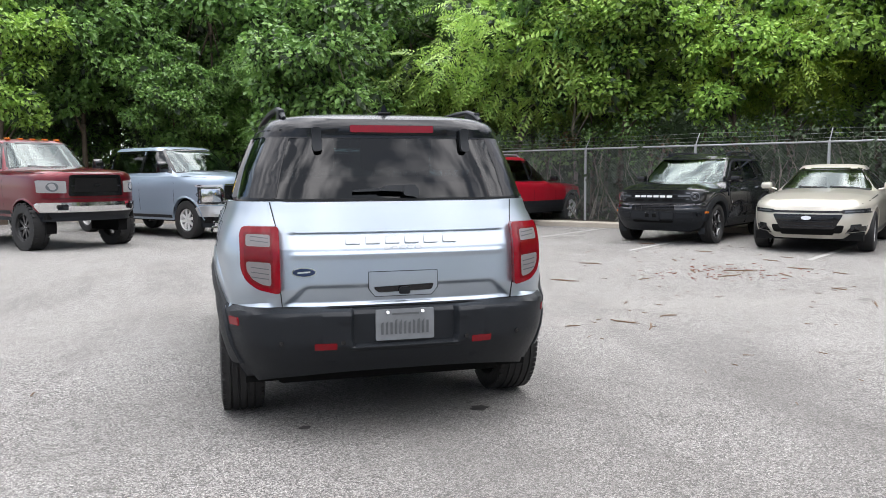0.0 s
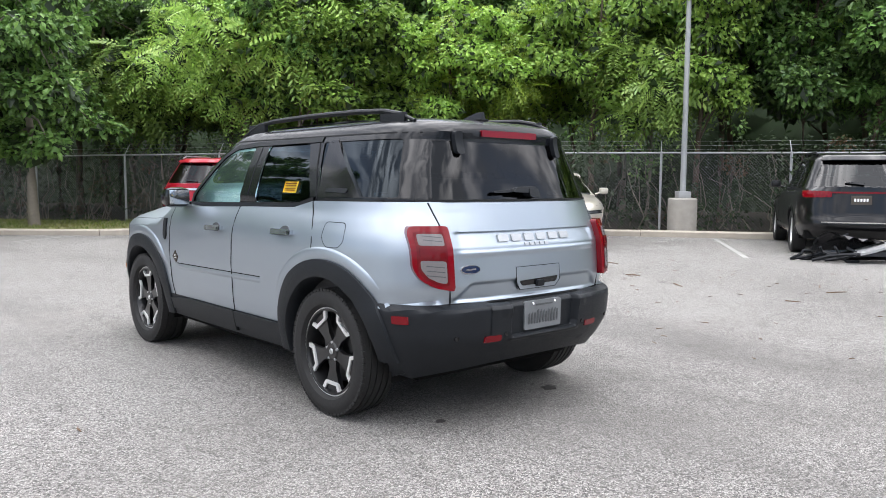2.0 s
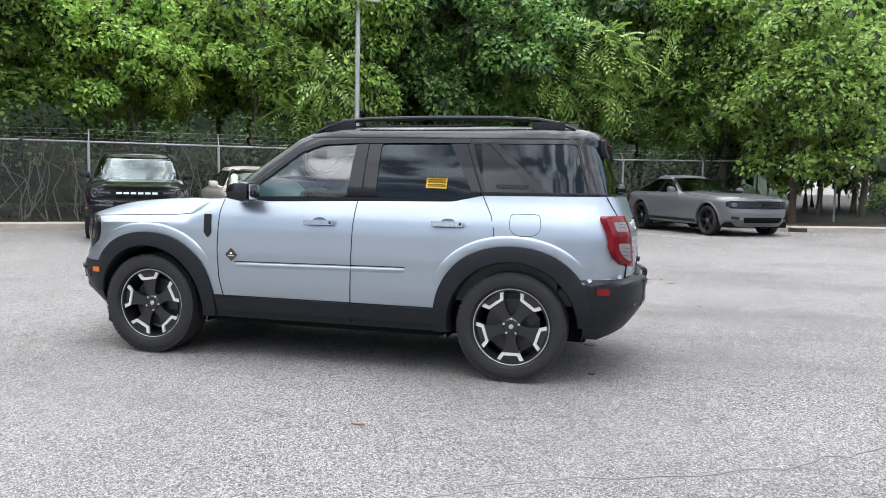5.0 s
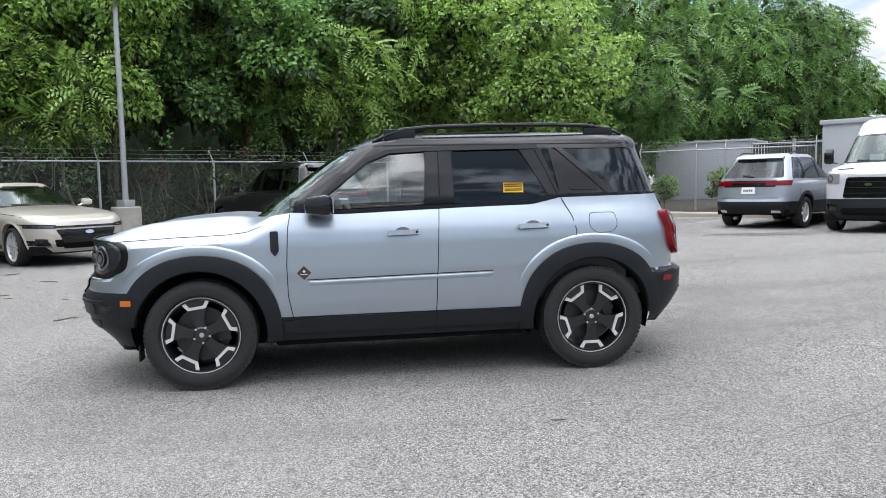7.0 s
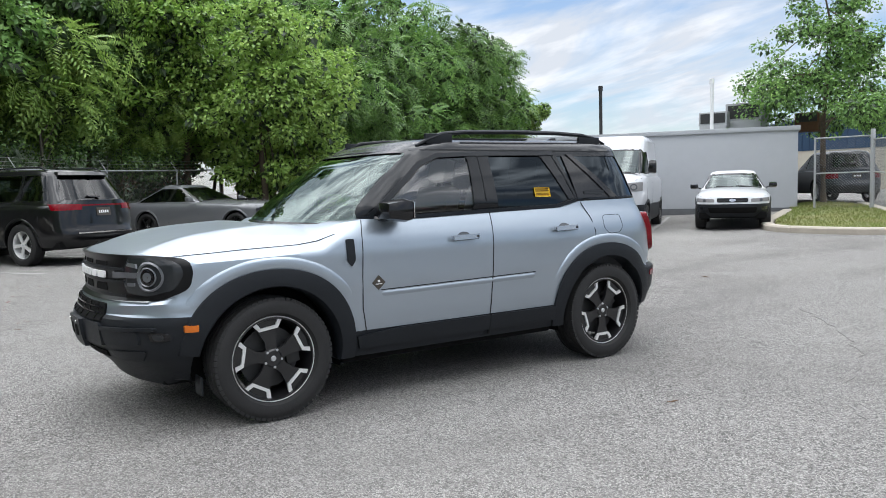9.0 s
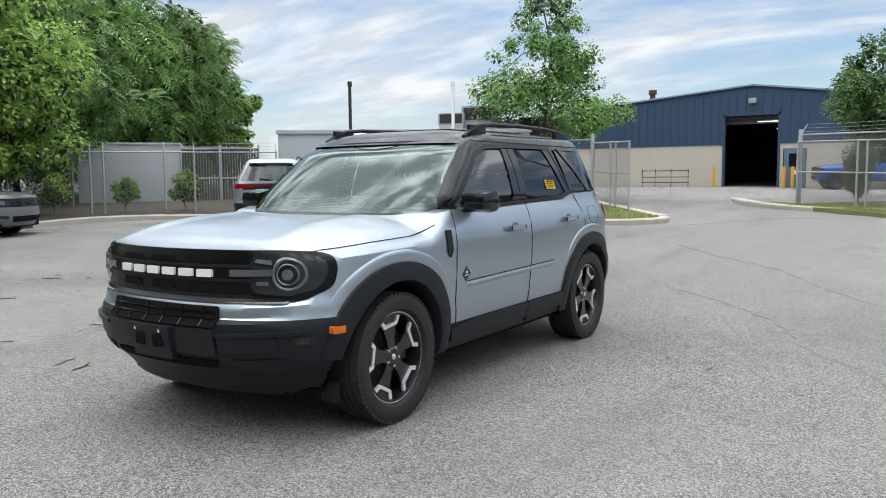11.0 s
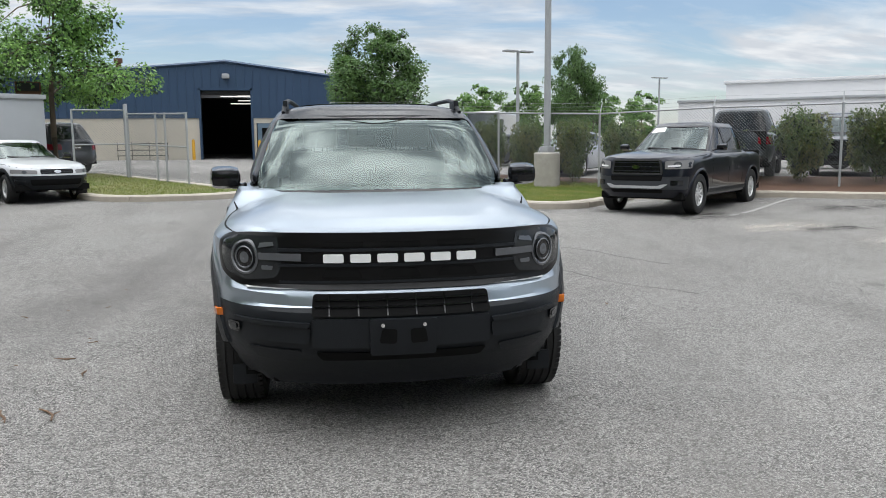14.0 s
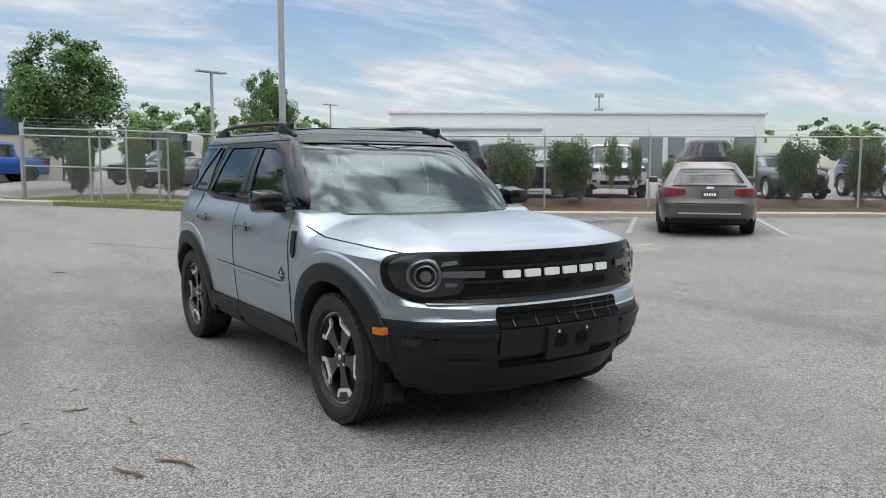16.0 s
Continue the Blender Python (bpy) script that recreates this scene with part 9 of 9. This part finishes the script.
vehicle("grey_sedan", "bronze-grey sedan with dark red tail lamps facing the fence", "sedan", (0.115, 0.105, 0.10), kx, ky, gz_(-10.5, -5.5), *FK, row_k, "multi", 8, L=4.85, wb=2.80, w=0.93, h=1.42, belt=0.96, tail=0.99, tz=(0.74, 0.92), tx=(0.44, 0.92), tail_taper=0.05, tail_mat=M_RED_DEEP, roofw=0.61, pz=0.72, metal=0.6, rr=(-2.02, -1.20), tail_extras=[("rear_diffuser", [(-0.78, 0.24), (0.78, 0.24), (0.66, 0.34), (-0.66, 0.34)], M_CLAD, 0.014), ("bright_strip", [(-0.56, 0.43), (0.56, 0.43), (0.56, 0.455), (-0.56, 0.455)], M_SATIN, 0.020), ("trunk_seam", [(-0.62, 0.62), (0.62, 0.62), (0.62, 0.632), (-0.62, 0.632)], M_GROOVE, 0.008), ("tail_badge", [(-0.07, 0.905), (0.07, 0.905), (0.06, 0.945), (-0.06, 0.945)], M_CHROME, 0.012), ("trunk_lip", [(-0.68, 0.950), (0.68, 0.950), (0.66, 0.965), (-0.66, 0.965)], M_GROOVE, 0.006)], front_paper=False, clad=False, glass_mat=M_DARKGLASS)

# beyond the fence
far = "vehicles beyond the fence"
def fpos(s, d):
    p = PB + FB * s + NB * d
    return p.x, p.y


for name, lab, kind, col, s, d, f, kw in (
    ("white_suv", "white SUV with chrome grille behind the fence", "suv", (0.66, 0.66, 0.65), 17.3, 3.2, (0.66, 0.75), dict(L=5.0, wb=2.9, rr=(-2.4, -2.1), h=1.77, gz=(0.72, 0.96), gw=0.36, barmat=M_CHROME, lz=(0.82, 0.96))),
    ("dark_suv", "dark SUV behind the fence", "suv", (0.025, 0.03, 0.035), 14.9, 2.9, (0.559, 0.829), {}),
    ("dark_sedan", "dark sedan with clear headlamps behind the fence", "sedan", (0.02, 0.028, 0.03), 22.7, 2.4, (0.559, 0.829), dict(clearlamp=True)),
    ("black_suv", "tall black SUV seen from behind beyond the fence", "suv", (0.012, 0.012, 0.014), 22.1, 10.2, (-0.70, -0.71), dict(h=2.0, belt=1.35, tail=1.38, w=1.02, L=5.4, wb=3.2, rr=(-2.6, -2.35))),
    ("silver_car", "silver sedan behind the shrubs", "sedan", (0.40, 0.42, 0.45), 6.6, 3.2, (0.559, 0.829), {}),
    ("dark_truck", "large black SUV behind the fence", "suv", (0.012, 0.012, 0.014), 11.6, 9.5, (0.829, -0.559), dict(h=1.9, belt=1.28, L=5.4, wb=3.2, rr=(-2.6, -2.3))),
    ("black_truck", "dark green-grey pickup behind the parked truck", "pickup", (0.03, 0.035, 0.037), 12.2, 4.6, (-0.559, -0.829), dict(h=1.85)),
    ("blue_car", "pale blue car behind the fence", "suv", (0.12, 0.16, 0.22), 26.6, 2.6, (0.559, 0.829), {}),
):
    x, y = fpos(s, d)
    vehicle(name, lab, kind, col, x, y, gz_(x, y), *f, far, "five", 5, False, **kw)
vehicle("blue_pickup", "bright blue pickup truck with black front beside the workshop", "pickup", (0.010, 0.075, 0.30), 1.6, -37.9, gz_(1, -38), 0.95, 0.30, far, "black", 6, False, gw=0.75, gz=(0.7, 1.1), h=1.95)
vehicle("step_van", "white step van in the far lot", "step_van", (0.66, 0.66, 0.66), -8.0, -36.5, gz_(-8, -36), 0.45, 0.89, far, "steel", 5, False)
vehicle("dark_crossover", "dark grey crossover behind the gate", "suv", (0.03, 0.032, 0.036), 11.6, -24.6, gz_(10, -24), 0.80, -0.60, far, "five", 5, False)
vehicle("dark_suv", "dark SUV in the far lot", "suv", (0.02, 0.02, 0.024), -5.6, -34.0, gz_(-5, -34), 0.9, 0.4, far, "five", 5, False)
vehicle("grey_car", "dark grey car in the far lot", "sedan", (0.05, 0.052, 0.056), -6.2, -31.0, gz_(-6, -31), 0.9, 0.4, far, "five", 5, False)

# torn-off bumper on the asphalt
wr = thing("torn_bumper", "torn-off black bumper cover and broken trim lying on asphalt", "car part")
bm = bmesh.new()
rb = random.Random(3)
prev = None
for k in range(25):
    a = -1.15 + 2.3 * k / 24
    base = Vector((1.02 * math.sin(a), 0.42 * math.cos(a) - 0.25, 0))
    out = Vector((math.sin(a), 0.5 * math.cos(a), 0)).normalized()
    hh = 0.24 + 0.16 * abs(a) ** 2 * 0.6 + rb.uniform(-0.02, 0.02)
    row = [bm.verts.new(base + out * o + Vector((0, 0, z))) for o, z in ((0.0, 0.012), (0.08, 0.05), (0.10, 0.12), (0.04, hh * 0.8), (-0.10, hh), (-0.22, hh * 0.95 + rb.uniform(-0.03, 0.03)))]
    if prev:
        for j in range(5):
            bm.faces.new((prev[j], prev[j + 1], row[j + 1], row[j]))
    prev = row
part("bumper_cover", bm, paint("black_bumper_paint", (0.008, 0.008, 0.009), 0.0, 0.2), wr, "glossy black bent bumper cover")
bm = patch(rounded([(-0.55, -0.35), (0.45, -0.30), (0.52, 0.12), (-0.35, 0.16)], 0.08, 3), lambda x, y, o: (x, y, 0.22 + 0.10 * x + 0.06 * math.sin(3 * x) + o), 0.006, 0.1, 0.02)
part("bent_panel", bm, M_SATIN, wr, "silver inner face of a bent panel")
bm = bmesh.new()
for k in range(9):
    p = Vector((rb.uniform(-1.3, -0.4), rb.uniform(-0.4, 0.3), 0.02))
    pts = [p]
    for j in range(3):
        pts.append(pts[-1] + Vector((rb.uniform(-0.2, 0.3), rb.uniform(-0.15, 0.15), rb.uniform(-0.01, 0.12))))
    add_tube(bm, pts, 0.018, 5)
part("broken_trim", bm, M_CLAD, wr, "broken black trim pieces")
wr.matrix_world = pose(10.22, -0.40, gz_(10.3, -0.7), 0, 0, -50) @ Matrix.Diagonal((1.1, 1.1, 1.4, 1))

# ---- litter on the asphalt ----
rl = random.Random(21)


def twig(x, y, length, turn, mat_=M_TWIG, thick=0.010, bits=2, z=0.0):
    bm = bmesh.new()
    pts = [Vector((0, 0, thick))]
    for k in range(3):
        pts.append(pts[-1] + Vector((length / 3, rl.uniform(-0.12, 0.12) * length, rl.uniform(-0.002, 0.004))))
    add_tube(bm, pts, [thick * 0.6, thick, thick * 0.9, thick * 0.4], 5)
    for k in range(bits):
        a = pts[1 + k % 2]
        add_tube(bm, [a, a + Vector((length * rl.uniform(0.1, 0.25), length * rl.uniform(-0.22, 0.22), thick * 0.3))], [thick * 0.5, thick * 0.2], 4)
    o = solid("twig", bm, mat_, "dry broken twig on asphalt", "twig", "twigs on the asphalt")
    o.matrix_world = pose(x, y, ground_z(x, y) + 0.004, 0, 0, turn)



TWIGS = [(2.08, 1.39, 0.35, 121, 0.01), (1.76, 1.6, 0.35, 303, 0.01), (1.84, 0.79, 0.2, 278, 0.008), (2.64, -0.01, 0.4, 66, 0.011), (6.54, -0.94, 0.4, 189, 0.011), (2.3, 3.3, 0.35, 309, 0.01), (4.2, 4.46, 0.2, 242, 0.008), (3.11, 3.24, 0.55, 320, 0.013), (2.54, 0.52, 0.45, 297, 0.011), (3.1, 1.29, 0.15, 33, 0.008), (4.23, 4.77, 0.5, 310, 0.012), (4.12, 2.81, 0.3, 6, 0.01), (5.67, 4.55, 0.4, 240, 0.011), (6.83, 5.24, 0.4, 132, 0.011), (6.81, 3.94, 0.4, 282, 0.011), (6.67, 2.72, 0.5, 119, 0.012), (6.71, 2.17, 0.3, 98, 0.01), (5.42, 0.4, 0.5, 240, 0.012), (5.7, 1.32, 0.3, 276, 0.01)]
TWIGS += [(7.31, 4.18, 0.35, 281, 0.01), (5.25, 3.36, 0.5, 243, 0.012), (5.5, 2.66, 0.6, 203, 0.013), (5.57, 3.13, 0.6, 327, 0.013), (5.93, 2.24, 0.4, 77, 0.011), (6.75, 6.88, 0.5, 118, 0.012), (6.01, -1.24, 0.35, 325, 0.01), (-2.06, -0.77, 0.12, 77, 0.007), (5.14, -1.16, 0.25, 267, 0.009), (3.23, 0.51, 0.3, 199, 0.01), (2.01, 0.35, 0.2, 7, 0.008), (1.31, -5.44, 0.2, 343, 0.008)]
for x, y, ln, tn, th in TWIGS:
    twig(x, y, ln * 0.7, tn, M_TWIG, th * 0.7)
bm = bmesh.new()
for k in range(80):
    x, y = rl.gauss(5.45, 0.55), rl.gauss(3.0, 0.42)
    a, ln = rl.uniform(0, 6.28), rl.uniform(0.02, 0.08)
    z = ground_z(x, y) + 0.006
    add_tube(bm, [(x, y, z), (x + ln * math.cos(a), y + ln * math.sin(a), z + rl.uniform(0, 0.01))], [0.006, 0.003], 4)
tagged(new("leaf_debris", to_mesh("leaf_debris", bm, M_TWIG_RED)), "reddish dry leaf debris on asphalt", "debris", kind="stuff")
bm = bmesh.new()
for k in range(150):
    x, y = rl.uniform(2.0, 8.0), rl.uniform(-3.0, 6.5)
    a, ln = rl.uniform(0, 6.28), rl.uniform(0.02, 0.09)
    z = ground_z(x, y) + 0.005
    add_tube(bm, [(x, y, z), (x + ln * math.cos(a), y + ln * math.sin(a), z + 0.004)], [0.004, 0.002], 4)
for line in ([(0.47, -8.64), (-0.4, -7.5), (-1.62, -6.22), (-2.2, -5.0), (-3.04, -3.8), (-3.59, -2.57)], [(1.84, -12.16), (1.2, -13.6), (0.15, -15.46), (-1.3, -16.4), (-2.59, -17.69)], [(-0.67, -4.3), (-1.5, -3.5), (-2.09, -2.84), (-2.5, -1.8), (-3.11, -0.97)]):
    crnd = random.Random(len(line))
    pts = [Vector(q) for q in line]
    fine = []
    for a, b in zip(pts, pts[1:]):
        for k in range(9):
            fine.append(a.lerp(b, k / 9) + Vector((crnd.uniform(-0.035, 0.035), crnd.uniform(-0.035, 0.035))))
    tagged(new("asphalt_crack", to_mesh("asphalt_crack", line_patch([tuple(q) for q in fine], 0.007, on_ground, 0.004, 0.003), M_CRACK)), "thin dark crack running across the asphalt", "crack", "asphalt cracks", "structure")
tagged(new("small_twigs", to_mesh("small_twigs", bm, M_TWIG)), "scattered small dry twigs on asphalt", "debris", kind="stuff")
for x, y, r0 in ((0.52, -1.76, 0.055), (-0.49, -1.84, 0.03)):
    q = [(x + r0 * rl.uniform(0.6, 1.2) * math.cos(k * 0.45), y + r0 * rl.uniform(0.6, 1.2) * math.sin(k * 0.45)) for k in range(14)]
    tagged(new("oil_spot", to_mesh("oil_spot", patch(q, on_ground, 0.004, 0.5, 0.003), M_STAIN)), "small dark oil spot on asphalt", "stain", "oil spots", "structure")
